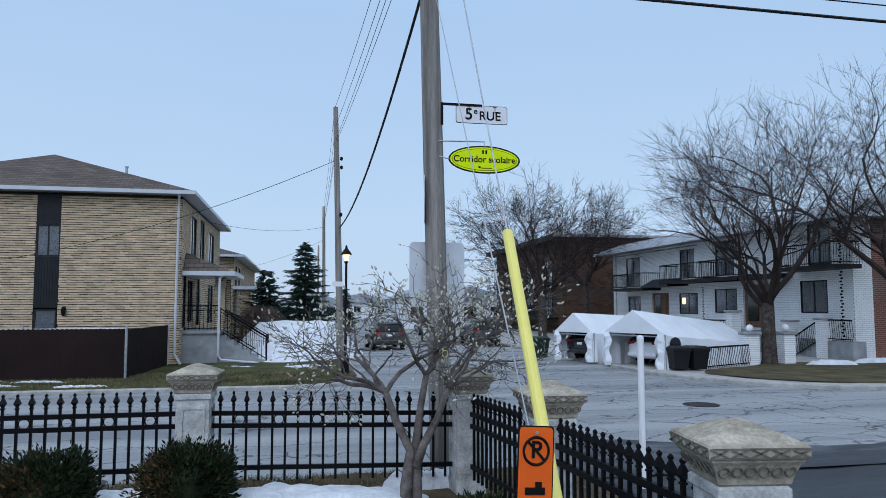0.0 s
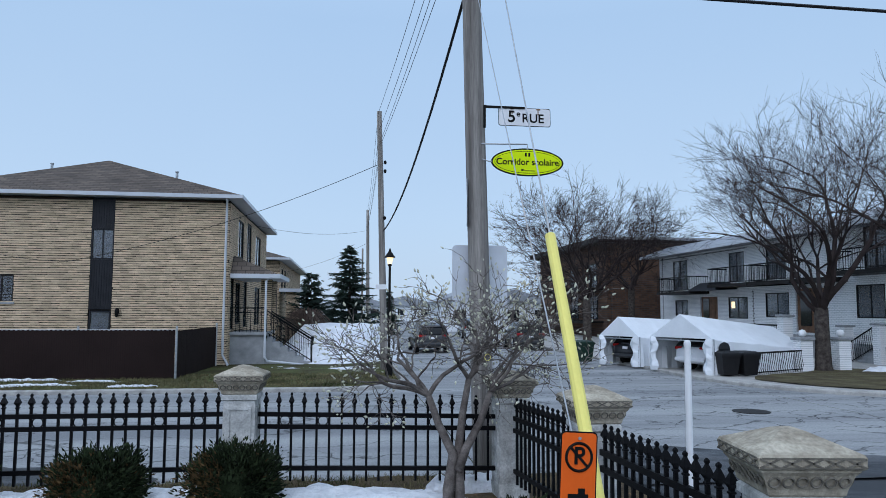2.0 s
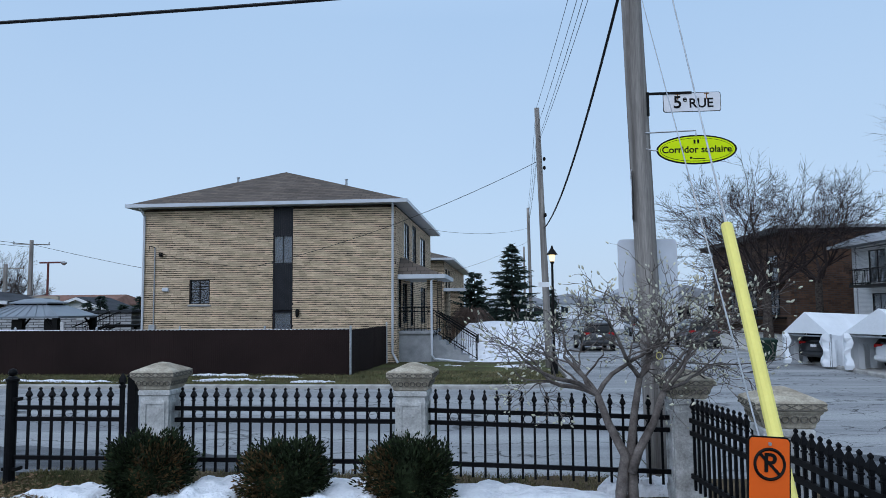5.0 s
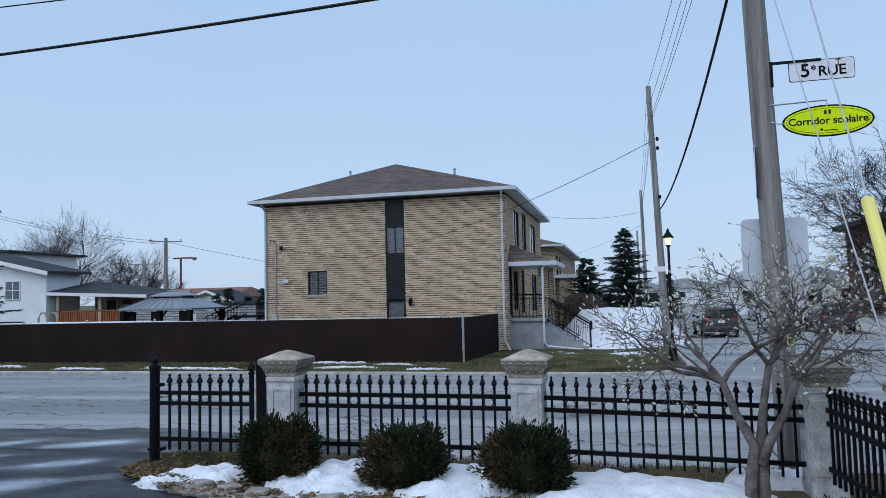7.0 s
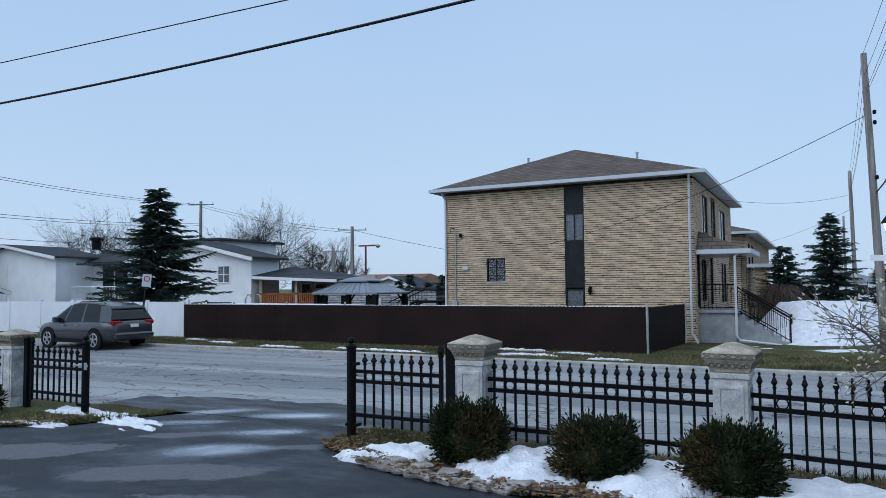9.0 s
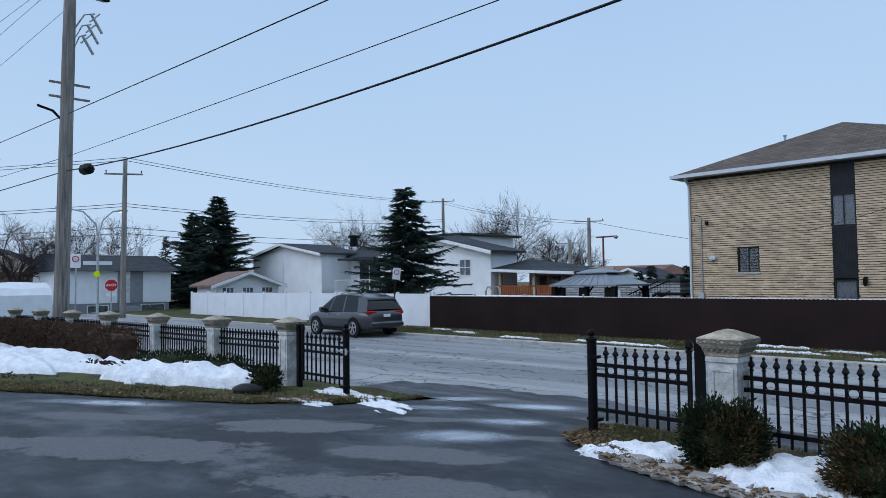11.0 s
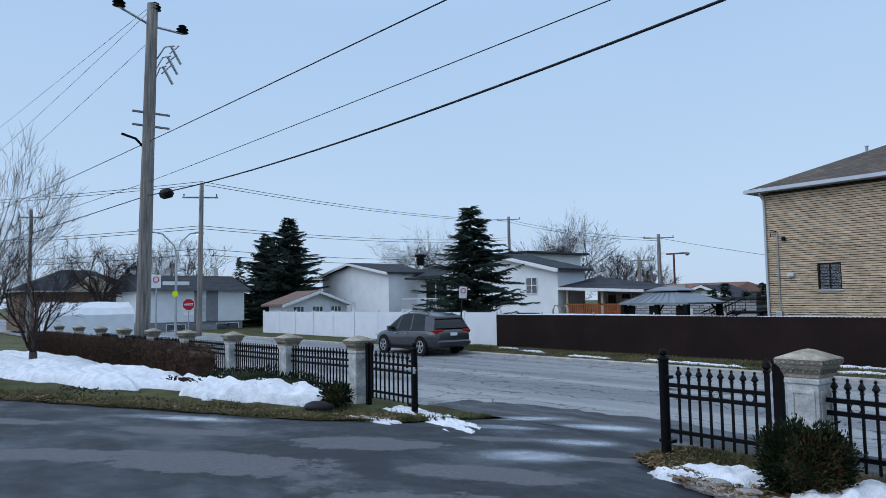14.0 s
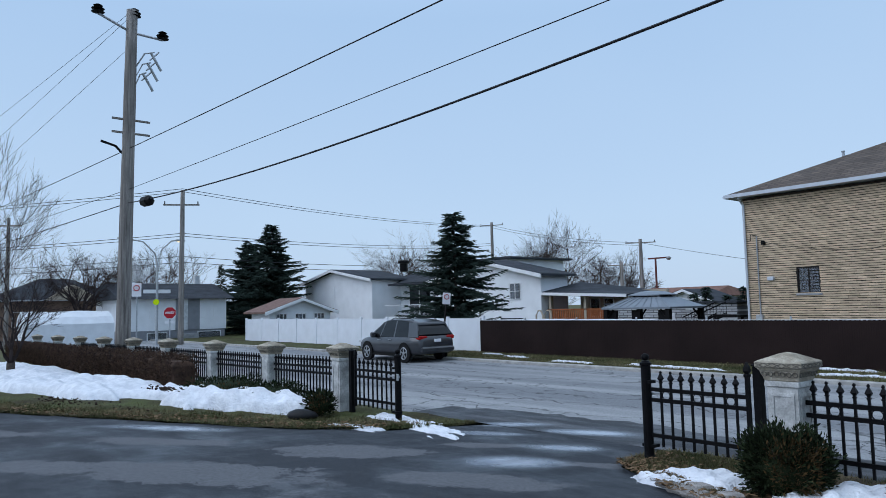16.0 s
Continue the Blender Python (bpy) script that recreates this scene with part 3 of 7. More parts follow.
def gate_leaf(hinge, end, label):
    p, q = Vector((*hinge, ground_z(*hinge))), Vector((*end, ground_z(*end)))
    d = q - p
    length = math.hypot(d.x, d.y)
    root = thing("gate", pose(p.x, p.y, p.z, 0, 0, math.degrees(math.atan2(d.y, d.x))), label, "gate", "driveway gate leaves")
    b = Build().cbox(-0.045, -0.045, -0.05, 0.045, 0.045, 1.26, 0.008)
    b.square([(0.055, 1.26), (0.055, 1.275), (0.03, 1.29), (0.012, 1.30), (0.0, 1.305)])
    part("hinge_post", b, BLACK, root)
    b = Build().square([(0.022, 0.18), (0.022, 1.13), (0.03, 1.14), (0.03, 1.16), (0.018, 1.17), (0.034, 1.20), (0.025, 1.25), (0.006, 1.30)], pose(0.13, 0, 0))
    part("stile", b, BLACK, root)
    b = Build().lathe([(0.07, -0.05), (0.07, 0.06), (0.062, 0.09), (0.062, 1.20), (0.075, 1.21), (0.075, 1.235), (0.05, 1.25), (0.045, 1.262)], 12, pose(length, 0, 0))
    b.box(-0.10, -0.06, 0.98, -0.05, 0.06, 1.02, pose(length, 0, 0)).box(-0.10, -0.09, 0.18, 0.08, 0.03, 0.22, pose(length, 0, 0))
    post = part("gate_post", b, BLACK, root, smooth=False)
    part("ball_finial", Build().lathe([(0.012, 1.262), (0.04, 1.275), (0.052, 1.305), (0.04, 1.338), (0.012, 1.352)], 12, pose(length, 0, 0)), BLACK, post, smooth=True)
    part("latch", Build().cbox(length - 0.2, -0.05, 0.83, length + 0.1, -0.03, 0.86, 0.004).cbox(length + 0.06, -0.08, 0.78, length + 0.1, -0.05, 0.9, 0.004), STEEL, post, "bare steel latch")
    for z, name in ((0.905, "top_rail"), (0.775, "middle_rail"), (0.335, "bottom_rail")):
        part(name, Build().cbox(0.13, -0.018, z - 0.024, length - 0.05, 0.018, z + 0.024, 0.004), BLACK, root)
    n = 8
    gap = (length - 0.2 - 0.06) / (n + 0.6)
    for i in range(n):
        x = 0.16 + gap * (i + 0.8)
        part("picket", PICKET, BLACK, root, at=pose(x, 0, 0))
        if i % 3 == 0 and i < n - 1:
            part("scroll_ring", RING, BLACK, root, at=pose(x + gap / 2, 0, 0.84))
    return root


FENCE_Y = 8.07
A, B, C, D, E = (-4.23, FENCE_Y), (-1.32, FENCE_Y), (1.62, FENCE_Y), (1.84, 5.92), (1.95, 3.40)
Z, Y, X = (-13.4, FENCE_Y), (-16.68, FENCE_Y), (-20.18, FENCE_Y)
left_row = [(-24.0, FENCE_Y), (-27.7, FENCE_Y), (-31.6, FENCE_Y), (-35.5, FENCE_Y), (-40.0, FENCE_Y), (-45.0, FENCE_Y)]
first = pillar_kind()
places = [A, B, C, D, E, Z, Y, X] + left_row
first.matrix_basis = pose(*A, ground_z(*A))
for i, p in enumerate(places[1:]):
    copy_thing(first, pose(*p, ground_z(*p), 0, 0, (-8 if p is E else 3 if i % 2 else -3)))
fence_panel(A, B, 19)
fence_panel(B, C, 19)
fence_panel(C, D, 14)
fence_panel(D, E, 17)
fence_panel(Z, Y, 21)
fence_panel(Y, X, 22)
for p, q in zip([X] + left_row[:3], left_row[:4]):
    fence_panel(p, q, 22, "black iron fence panel half hidden by the hedge", False)
gate_leaf((-4.57, FENCE_Y), (-6.05, FENCE_Y), "open-ended black iron gate leaf with a ball-topped post")
gate_leaf((-13.05, FENCE_Y), (-11.46, FENCE_Y), "black iron gate leaf standing across the driveway mouth")


# ---- tan brick house ----
BRICK = mat("tan_brick", (0.59, 0.455, 0.32), 0.12, 2.0, 0.88, 0.3, fine=70, island=0.16)
MORTAR = mat("brown_mortar", (0.06, 0.044, 0.033), 0.2, 5, 0.95, 0.3)
SHINGLE = brick_mat("brown_asphalt_shingles", (0.155, 0.125, 0.105), (0.10, 0.085, 0.075), (0.055, 0.047, 0.042), 0.33, 0.14, 0.012, 0.95, "XY", 0.5)
FASCIA = mat("white_aluminium_fascia", (0.55, 0.58, 0.62), 0.06, 2, 0.4, 0.03)
GREYCONC = mat("stained_grey_concrete", (0.26, 0.275, 0.285), 0.25, 2.5, 0.9, 0.4, other=(0.36, 0.37, 0.38))


def window_unit(parent, w, h, m, mullions=1, curtain=True, frame_mat=None, sill=False, name="window", bars=False):
    """A window with frame, panes and mullions; local x across, y into the wall, z up from the sill."""
    fm = frame_mat or DARKTRIM
    root = part(name, Build().box(0, 0.05, 0, w, 0.09, h), GLASS if not curtain else CURTAIN, parent, at=m)
    b = Build()
    t = 0.045
    b.box(-t, -0.03, -t, w + t, 0.06, 0).box(-t, -0.03, h, w + t, 0.06, h + t).box(-t, -0.03, 0, 0, 0.06, h).box(w, -0.03, 0, w + t, 0.06, h)
    part("frame", b, fm, root)
    for i in range(mullions):
        x = w * (i + 1) / (mullions + 1)
        part("mullion", Build().box(x - 0.02, -0.012, 0, x + 0.02, 0.045, h), fm, root)
    for i in range(mullions + 1):
        a, c = w * i / (mullions + 1) + 0.02, w * (i + 1) / (mullions + 1) - 0.02
        part("pane", Build().box(a, 0.012, 0.0, c, 0.02, h), PANE, root)
    if bars:
        b = Build()
        for i in range(1, 8):
            z = h * i / 8
            b.box(0, -0.02, z - 0.008, w, -0.008, z + 0.008)
        part("security_bars", b, SIGNBLACK, root)
    if sill:
        part("sill", Build().cbox(-0.09, -0.09, -0.12, w + 0.09, 0.03, -0.045, 0.01), GREYCONC, root)
    return root


PANE = bpy.data.materials.new("clear_pane")
PANE.use_nodes = True
_b = PANE.node_tree.nodes["Principled BSDF"]
_b.inputs["Base Color"].default_value = (0.38, 0.41, 0.45, 1)
_b.inputs["Roughness"].default_value = 0.04
_b.inputs["Transmission Weight"].default_value = 0.75
_b.inputs["Specular IOR Level"].default_value = 0.45


def brick_wall(name, parent, width, height, m, bw=0.29, bh=0.083, holes=(), material=None, mortar=None, gap=0.018):
    """Mortar core with every brick proud of it; local x along, z up, y into the wall."""
    xs = sorted({0.0, width, *[v for h in holes for v in (h[0], h[2])]})
    core = None
    for a, c in zip(xs, xs[1:]):
        zs = sorted({0.0, height, *[v for h in holes if h[0] < (a + c) / 2 < h[2] for v in (h[1], h[3])]})
        for u, v in zip(zs, zs[1:]):
            if not any(h[0] < (a + c) / 2 < h[2] and h[1] < (u + v) / 2 < h[3] for h in holes):
                piece = Build().box(a, 0.0, u, c, 0.25, v)
                if core is None:
                    core = wall = part(name, piece, mortar or MORTAR, parent, at=m)
                else:
                    part("wall_section", piece, mortar or MORTAR, wall)
    b = Build()
    rng = random.Random(name + str(width))
    z, row = 0.0, 0
    while z + bh <= height + 0.001:
        x = -bw * rng.random()
        while x < width:
            a, c = max(0, x) + 0.003, min(width, x + bw) - 0.003
            spans = [(a, c)]
            for h in holes:
                if h[1] < z + bh / 2 < h[3]:
                    cut = []
                    for s, e in spans:
                        if e <= h[0] or s >= h[2]:
                            cut.append((s, e))
                        else:
                            if s < h[0]:
                                cut.append((s, h[0]))
                            if e > h[2]:
                                cut.append((h[2], e))
                    spans = cut
            for s, e in spans:
                if e - s > 0.03:
                    o = -0.014 - rng.random() * 0.016
                    u, v = z + gap + rng.uniform(-0.007, 0.010), z + gap + rng.uniform(-0.007, 0.010)
                    g, k = z + bh - rng.uniform(0, 0.008), z + bh - rng.uniform(0, 0.008)
                    b.add([(s, o, u), (e, o, v), (e, o, g), (s, o, k), (s, 0.001, u), (e, 0.001, v), (e, 0.001, g), (s, 0.001, k)],
                          [(0, 1, 2, 3), (4, 5, 1, 0), (1, 5, 6, 2), (3, 2, 6, 7), (4, 0, 3, 7)])
            x += bw
        z += bh
        row += 1
    tagged(part("bricks", b, material or BRICK, wall), kind="stuff")
    return wall


def hip_roof(parent, x0, y0, x1, y1, z, rise, material, over=0.45, trim=None, name="roof", hip=0.0):
    x0, y0, x1, y1 = x0 - over, y0 - over, x1 + over, y1 + over
    w, l = x1 - x0, y1 - y0
    run = hip or min(w, l) / 2
    if w <= l:
        r0, r1 = Vector(((x0 + x1) / 2, y0 + run, z + rise)), Vector(((x0 + x1) / 2, y1 - run, z + rise))
        faces = [(0, 1, 4), (1, 2, 5, 4), (2, 3, 5), (3, 0, 4, 5)]
    else:
        r0, r1 = Vector((x0 + run, (y0 + y1) / 2, z + rise)), Vector((x1 - run, (y0 + y1) / 2, z + rise))
        faces = [(0, 1, 5, 4), (1, 2, 5), (2, 3, 4, 5), (3, 0, 4)]
    b = Build().add([(x0, y0, z), (x1, y0, z), (x1, y1, z), (x0, y1, z), r0, r1], faces)
    roof = part(name, b, material, parent)
    part("soffit", Build().box(x0 + 0.01, y0 + 0.01, z - 0.12, x1 - 0.01, y1 - 0.01, z - 0.10), trim or FASCIA, roof)
    g = Build()
    for a in ((x0 - 0.06, y0 - 0.06, x1 + 0.06, y0), (x0 - 0.06, y1, x1 + 0.06, y1 + 0.06), (x0 - 0.06, y0, x0, y1), (x1, y0, x1 + 0.06, y1)):
        g.box(a[0], a[1], z - 0.125, a[2], a[3], z + 0.005)
    part("gutter", g, trim or FASCIA, roof)
    return roof


def vent_pipe(parent, x, y, z):
    part("roof_vent", Build().lathe([(0.05, z - 0.3), (0.05, z + 0.3), (0.07, z + 0.3), (0.07, z + 0.34)], 8, pose(x, y, 0)), STEEL, parent)


def downspout(parent, pts, r=0.045, material=None):
    part("downspout", Build().tube(pts, r, 6), material or FASCIA, parent)


house = thing("brick_house", pose(-14.25, 26.5, 0.0), "two-storey tan brick house with a hipped brown roof", "house")
HW, HD, HH = 9.85, 12.0, 5.97
strip = (5.15, 5.92)
RISE, HIP = 1.63, 2.68
brick_wall("side_wall", house, HW, HH, pose(0, 0, 0), holes=((strip[0], 1.0, strip[1], HH), (1.88, 2.3, 2.69, 3.24)))
brick_wall("front_wall", house, HD, HH, pose(HW, 0, 0, 0, 0, 90), holes=((0.5, 1.3, 1.3, 3.3), (1.7, 1.5, 2.9, 3.1), (3.9, 1.3, 4.9, 3.3), (2.1, 4.1, 3.6, 5.6), (4.6, 3.9, 6.0, 5.7), (7.5, 4.1, 9.5, 5.5), (7.5, 1.3, 9.5, 3.1)))
part("rear_wall", Build().box(0, HD - 0.25, 0, HW, HD, HH), MORTAR, house)
part("far_wall", Build().box(0, 0.25, 0, 0.25, HD - 0.25, HH), MORTAR, house)
for z0, z1 in ((1.0, 1.05), (2.05, 3.8), (4.9, HH - 0.02)):
    panel = part("spandrel_panel", Build().box(strip[0], 0.0, z0, strip[1], 0.24, z1), BLACKPANEL, house, "black ribbed metal panel")
    for i in range(9):
        x = strip[0] + 0.04 + i * 0.085
        part("rib", Build().box(x, -0.012, z0, x + 0.02, 0.0, z1), BLACKPANEL, panel)
window_unit(house, 0.67, 1.0, pose(strip[0] + 0.05, 0.03, 3.85), 1, True, BLACKPANEL)
window_unit(house, 0.62, 0.9, pose(strip[0] + 0.07, 0.03, 1.06), 0, True, BLACKPANEL)
window_unit(house, 0.72, 0.86, pose(1.93, 0.03, 2.34), 1, False, DARKTRIM, True, bars=True)
for a, z0, w, h, mu in ((0.5, 1.3, 0.8, 2.0, 0), (1.7, 1.5, 1.2, 1.6, 1), (3.9, 1.3, 1.0, 2.0, 0), (2.1, 4.1, 1.5, 1.5, 1), (4.6, 3.9, 1.4, 1.8, 1), (7.5, 4.1, 2.0, 1.4, 1), (7.5, 1.3, 2.0, 1.8, 1)):
    window_unit(house, w - 0.1, h - 0.1, pose(HW - 0.03, a + 0.05, z0 + 0.05, 0, 0, 90), mu, a > 1, DARKTRIM)
roof = hip_roof(house, 0, 0, HW, HD, HH + 0.16, RISE, SHINGLE, hip=HIP)
vent_pipe(roof, 7.6, 1.6, HH + 0.98)
vent_pipe(roof, 3.0, 1.9, HH + 1.22)
downspout(house, [(HW - 0.05, -0.4, HH), (HW - 0.10, -0.08, HH - 0.25), (HW - 0.12, -0.08, 0.45), (HW + 0.1, -0.2, 0.1)])
downspout(house, [(0.05, -0.4, HH), (0.06, -0.08, HH - 0.25), (0.06, -0.08, 0.3)])
downspout(house, [(0.5, -0.06, 4.5), (0.5, -0.06, 1.2)], 0.025, STEEL)
part("meter_box", Build().cbox(0.36, -0.16, 1.2, 0.6, 0.0, 1.55, 0.02), STEEL, house)
part("vent_hood", Build().cbox(0.85, -0.14, 2.8, 1.08, 0.0, 2.95, 0.02), FASCIA, house)
part("cable_bracket", Build().tube([(0.5, -0.05, 4.5), (0.35, -0.2, 4.55), (0.35, -0.25, 4.3)], 0.02, 5), SIGNBLACK, house)
part("junction_box", Build().lathe([(0.07, 0), (0.07, 0.14)], 8, pose(0.75, -0.09, 4.15)), SIGNBLACK, house)
lamp_b = part("wall_lantern", Build().box(6.08, -0.05, 1.95, 6.18, 0, 2.1).lathe([(0.03, 1.78), (0.06, 1.84), (0.075, 2.0), (0.02, 2.1)], 8, pose(6.13, -0.12, 0)), SIGNBLACK, house)

# porch, stairs and canopy on the street front
porch = part("porch", Build().box(HW + 0.02, 0.6, -0.1, HW + 1.25, 3.4, 1.12), GREYCONC, house)
part("slab", Build().cbox(HW + 0.02, 0.5, 1.12, HW + 1.35, 3.5, 1.24, 0.01), GREYCONC, porch)
for i in range(6):
    x = HW + 1.25 + 0.28 * i
    part("step", Build().box(x, 0.7, -0.1, x + 0.28, 1.95, 1.03 - 0.175 * i), GREYCONC, porch, "grey painted concrete step")
for y in (0.72, 1.93):
    b = Build()
    x0, z0 = HW + 1.3, 1.24
    for i in range(13):
        x = x0 + 0.135 * i
        z = z0 - 0.085 * i - 0.12
        b.box(x - 0.008, y - 0.008, z + (0.02 if i else -0.1), x + 0.008, y + 0.008, z + 0.88)
    b.tube([(x0 - 0.02, y, z0 + 0.80), (x0 + 1.68, y, z0 - 0.26)], 0.022, 5).tube([(x0 - 0.02, y, z0 + 0.0), (x0 + 1.68, y, z0 - 1.06)], 0.018, 5).tube([(x0 - 0.02, y, z0 + 0.68), (x0 + 1.68, y, z0 - 0.38)], 0.015, 5)
    for x, z in ((x0, 1.0), (x0 + 1.66, -0.02)):
        b.box(x - 0.025, y - 0.025, z, x + 0.025, y + 0.025, z + 1.08)
    part("stair_railing", b, SIGNBLACK, porch, "black iron stair railing")
b = Build()
for i in range(9):
    x = HW + 0.1 + 0.13 * i
    b.box(x - 0.008, 0.55, 1.24, x + 0.008, 0.566, 2.1)
b.box(HW + 0.05, 0.54, 2.1, HW + 1.25, 0.575, 2.14).box(HW + 0.05, 0.54, 1.95, HW + 1.25, 0.575, 1.98).box(HW + 0.05, 0.54, 1.3, HW + 1.25, 0.575, 1.33)
part("porch_railing", b, SIGNBLACK, porch)
canopy = part("canopy", Build().add([(HW + 0.03, 0.3, 3.35), (HW + 1.75, 0.3, 3.35), (HW + 1.75, 4.2, 3.35), (HW + 0.03, 4.2, 3.35), (HW + 0.03, 0.9, 4.05), (HW + 0.03, 3.6, 4.05)],
              [(0, 1, 4), (1, 2, 5, 4), (2, 3, 5)]), SHINGLE, house)
part("fascia", Build().box(HW + 0.03, 0.22, 3.2, HW + 1.83, 0.3, 3.36).box(HW + 1.75, 0.3, 3.2, HW + 1.83, 4.28, 3.36).box(HW + 0.03, 0.3, 3.2, HW + 1.75, 4.2, 3.23).box(HW + 0.03, 4.2, 3.2, HW + 1.83, 4.28, 3.36), FASCIA, canopy)
downspout(house, [(HW + 1.5, 0.24, 3.25), (HW + 1.3, 0.3, 3.1), (HW + 1.3, 0.3, 0.35), (HW + 1.4, 0.35, 0.2), (HW + 2.7, 0.45, 0.06)])
for yy in (1.4, 3.3):
    brick_wall("porch_pier", house, 0.4, 2.0, pose(HW + 1.0, yy, 1.24), 0.2, 0.075)

# second brick house further along the street
house_b = thing("brick_house", pose(-11.4, 44.5, 0.0), "second tan brick house further along the side street", "house")
brick_wall("side_wall", house_b, 7.2, 5.0, pose(0, 0, 0))
brick_wall("front_wall", house_b, 20, 5.0, pose(7.2, 0, 0, 0, 0, 90), holes=((1.0, 3.0, 2.2, 4.6), (3.2, 3.0, 4.4, 4.6)))
part("rear_wall", Build().box(0, 19.7, 0, 7.2, 20, 5).box(0, 0.25, 0, 0.25, 19.7, 5), MORTAR, house_b)
for a in (1.0, 3.2):
    window_unit(house_b, 1.1, 1.5, pose(7.17, a + 0.05, 3.05, 0, 0, 90), 1, False)
hip_roof(house_b, 0, 0, 7.2, 20, 5.15, 1.3, SHINGLE, 0.6)
part("canopy", Build().box(7.2, -0.3, 3.1, 8.6, 3.0, 3.3), FASCIA, house_b)
brick_wall("porch_pier", house_b, 0.6, 3.1, pose(7.6, 0.0, 0), 0.2, 0.075)


# ---- poles, wires and signs ----
def lettering(parent, text, size, m, material, name="lettering"):
    cu = bpy.data.curves.new(name, "FONT")
    cu.body, cu.size, cu.extrude, cu.align_x, cu.align_y = text, size, 0.001, "CENTER", "CENTER"
    cu.offset = size * 0.018
    cu.materials.append(material)
    ob = new(name, cu)
    ob.parent, ob.matrix_basis = parent, m
    return ob


def utility_pole(x, y, z0, height, r0, r1, lean=(0, 0), label="weathered grey wooden utility pole"):
    root = thing("utility_pole", pose(x, y, z0), label, "utility pole", "wooden poles")
    pts, rs = [], []
    for i in range(9):
        k = i / 8
        pts.append((lean[0] * k, lean[1] * k, -0.3 + (height + 0.3) * k))
        rs.append((r0 + (r1 - r0) * k) * (1 + 0.02 * math.sin(i * 2.3)))
    part("shaft", Build().tube(pts, rs, 14), GREYWOOD, root, smooth=True)
    return root


def wire(p, q, sag=0.3, r=0.006, label="thin overhead wire between poles", n=14, material=None):
    p, q = Vector(p), Vector(q)
    pts = [p.lerp(q, i / n) - Vector((0, 0, sag * 4 * (i / n) * (1 - i / n))) for i in range(n + 1)]
    return solid("overhead_wire", Build().tube(pts, r, 5), material or WIRE, label, "overhead wire", "overhead wires")


def crossarm(parent, z, half, yaw=0, pins=3):
    arm = part("crossarm", Build().box(-half, -0.05, z - 0.05, half, 0.05, z + 0.05, pose(0, 0, 0, 0, 0, yaw)), GREYWOOD, parent)
    for i in range(pins):
        x = -half + 0.1 + (2 * half - 0.2) * i / max(1, pins - 1)
        part("insulator", Build().lathe([(0.015, z + 0.05), (0.05, z + 0.12), (0.03, z + 0.16), (0.05, z + 0.2), (0.02, z + 0.26)], 8, pose(0, 0, 0, 0, 0, yaw) @ pose(x, 0, 0)), SIGNBLACK, arm)
    return arm


pole_a = utility_pole(1.56, 9.2, 0.0, 10.0, 0.145, 0.115, (-0.28, 0.0), "tall grey wooden utility pole carrying street signs")

# street name sign
sign = thing("street_sign", pose(2.06, 9.03, 4.63), "white street name sign with rust streaks on a black bracket", "street sign")


def rounded_plate(w, h, r, t=0.006, n=6):
    pts = []
    for cx, cy, a0 in ((w / 2 - r, h / 2 - r, 0), (-w / 2 + r, h / 2 - r, 90), (-w / 2 + r, -h / 2 + r, 180), (w / 2 - r, -h / 2 + r, 270)):
        for i in range(n + 1):
            a = radians(a0 + 90 * i / n)
            pts.append((cx + r * math.cos(a), cy + r * math.sin(a)))
    return Build().prism(pts, -t, 0)


FACE = pose(0, 0, 0, 90, 0, 0)
part("plate_rim", rounded_plate(0.70, 0.245, 0.03), SIGNBLACK, sign, at=FACE @ pose(0, 0, -0.001))
part("plate", rounded_plate(0.685, 0.23, 0.026, 0.004), SIGNWHITE, sign, at=FACE @ pose(0, 0, 0.003))
lettering(sign, "5", 0.215, pose(-0.175, -0.005, -0.005, 90), SIGNBLACK)
lettering(sign, "e", 0.11, pose(-0.085, -0.005, 0.04, 90), SIGNBLACK)
lettering(sign, "RUE", 0.165, pose(0.11, -0.005, -0.02, 90), SIGNBLACK)
for x in (-0.17, 0.18):
    part("rust_streak", Build().box(x - 0.006, -0.0048, 0.03, x + 0.006, -0.004, 0.112).box(x - 0.03, -0.0048, 0.098, x + 0.03, -0.004, 0.112), RUST, sign, "brown rust streak")
part("bracket", Build().box(-0.55, -0.012, 0.105, 0.0, 0.012, 0.135).box(-0.55, -0.015, -0.16, -0.52, 0.015, 0.14), SIGNBLACK, sign)

# oval school route sign
oval = thing("school_route_sign", pose(2.095, 9.03, 4.03), "fluorescent yellow-green oval school route sign on a bracket", "road sign")


def ellipse(a, c, t, n=48):
    return Build().prism([(a * math.cos(2 * math.pi * i / n), c * math.sin(2 * math.pi * i / n)) for i in range(n)], -t, 0)


part("rim", ellipse(0.485, 0.185, 0.008), SIGNBLACK, oval, at=FACE)
part("plate", ellipse(0.462, 0.165, 0.004), LIME, oval, at=FACE @ pose(0, 0, 0.003))
part("inner_line", ellipse(0.440, 0.147, 0.002), SIGNBLACK, oval, at=FACE @ pose(0, 0, 0.0045))
part("field", ellipse(0.434, 0.141, 0.002), LIME, oval, at=FACE @ pose(0, 0, 0.006))
lettering(oval, "Corridor scolaire", 0.118, pose(0, -0.0075, 0.0, 90), SIGNBLACK)
for x in (-0.022, 0.022):
    part("pictogram", Build().box(x - 0.012, -0.008, 0.075, x + 0.012, -0.0065, 0.125), SIGNBLACK, oval)
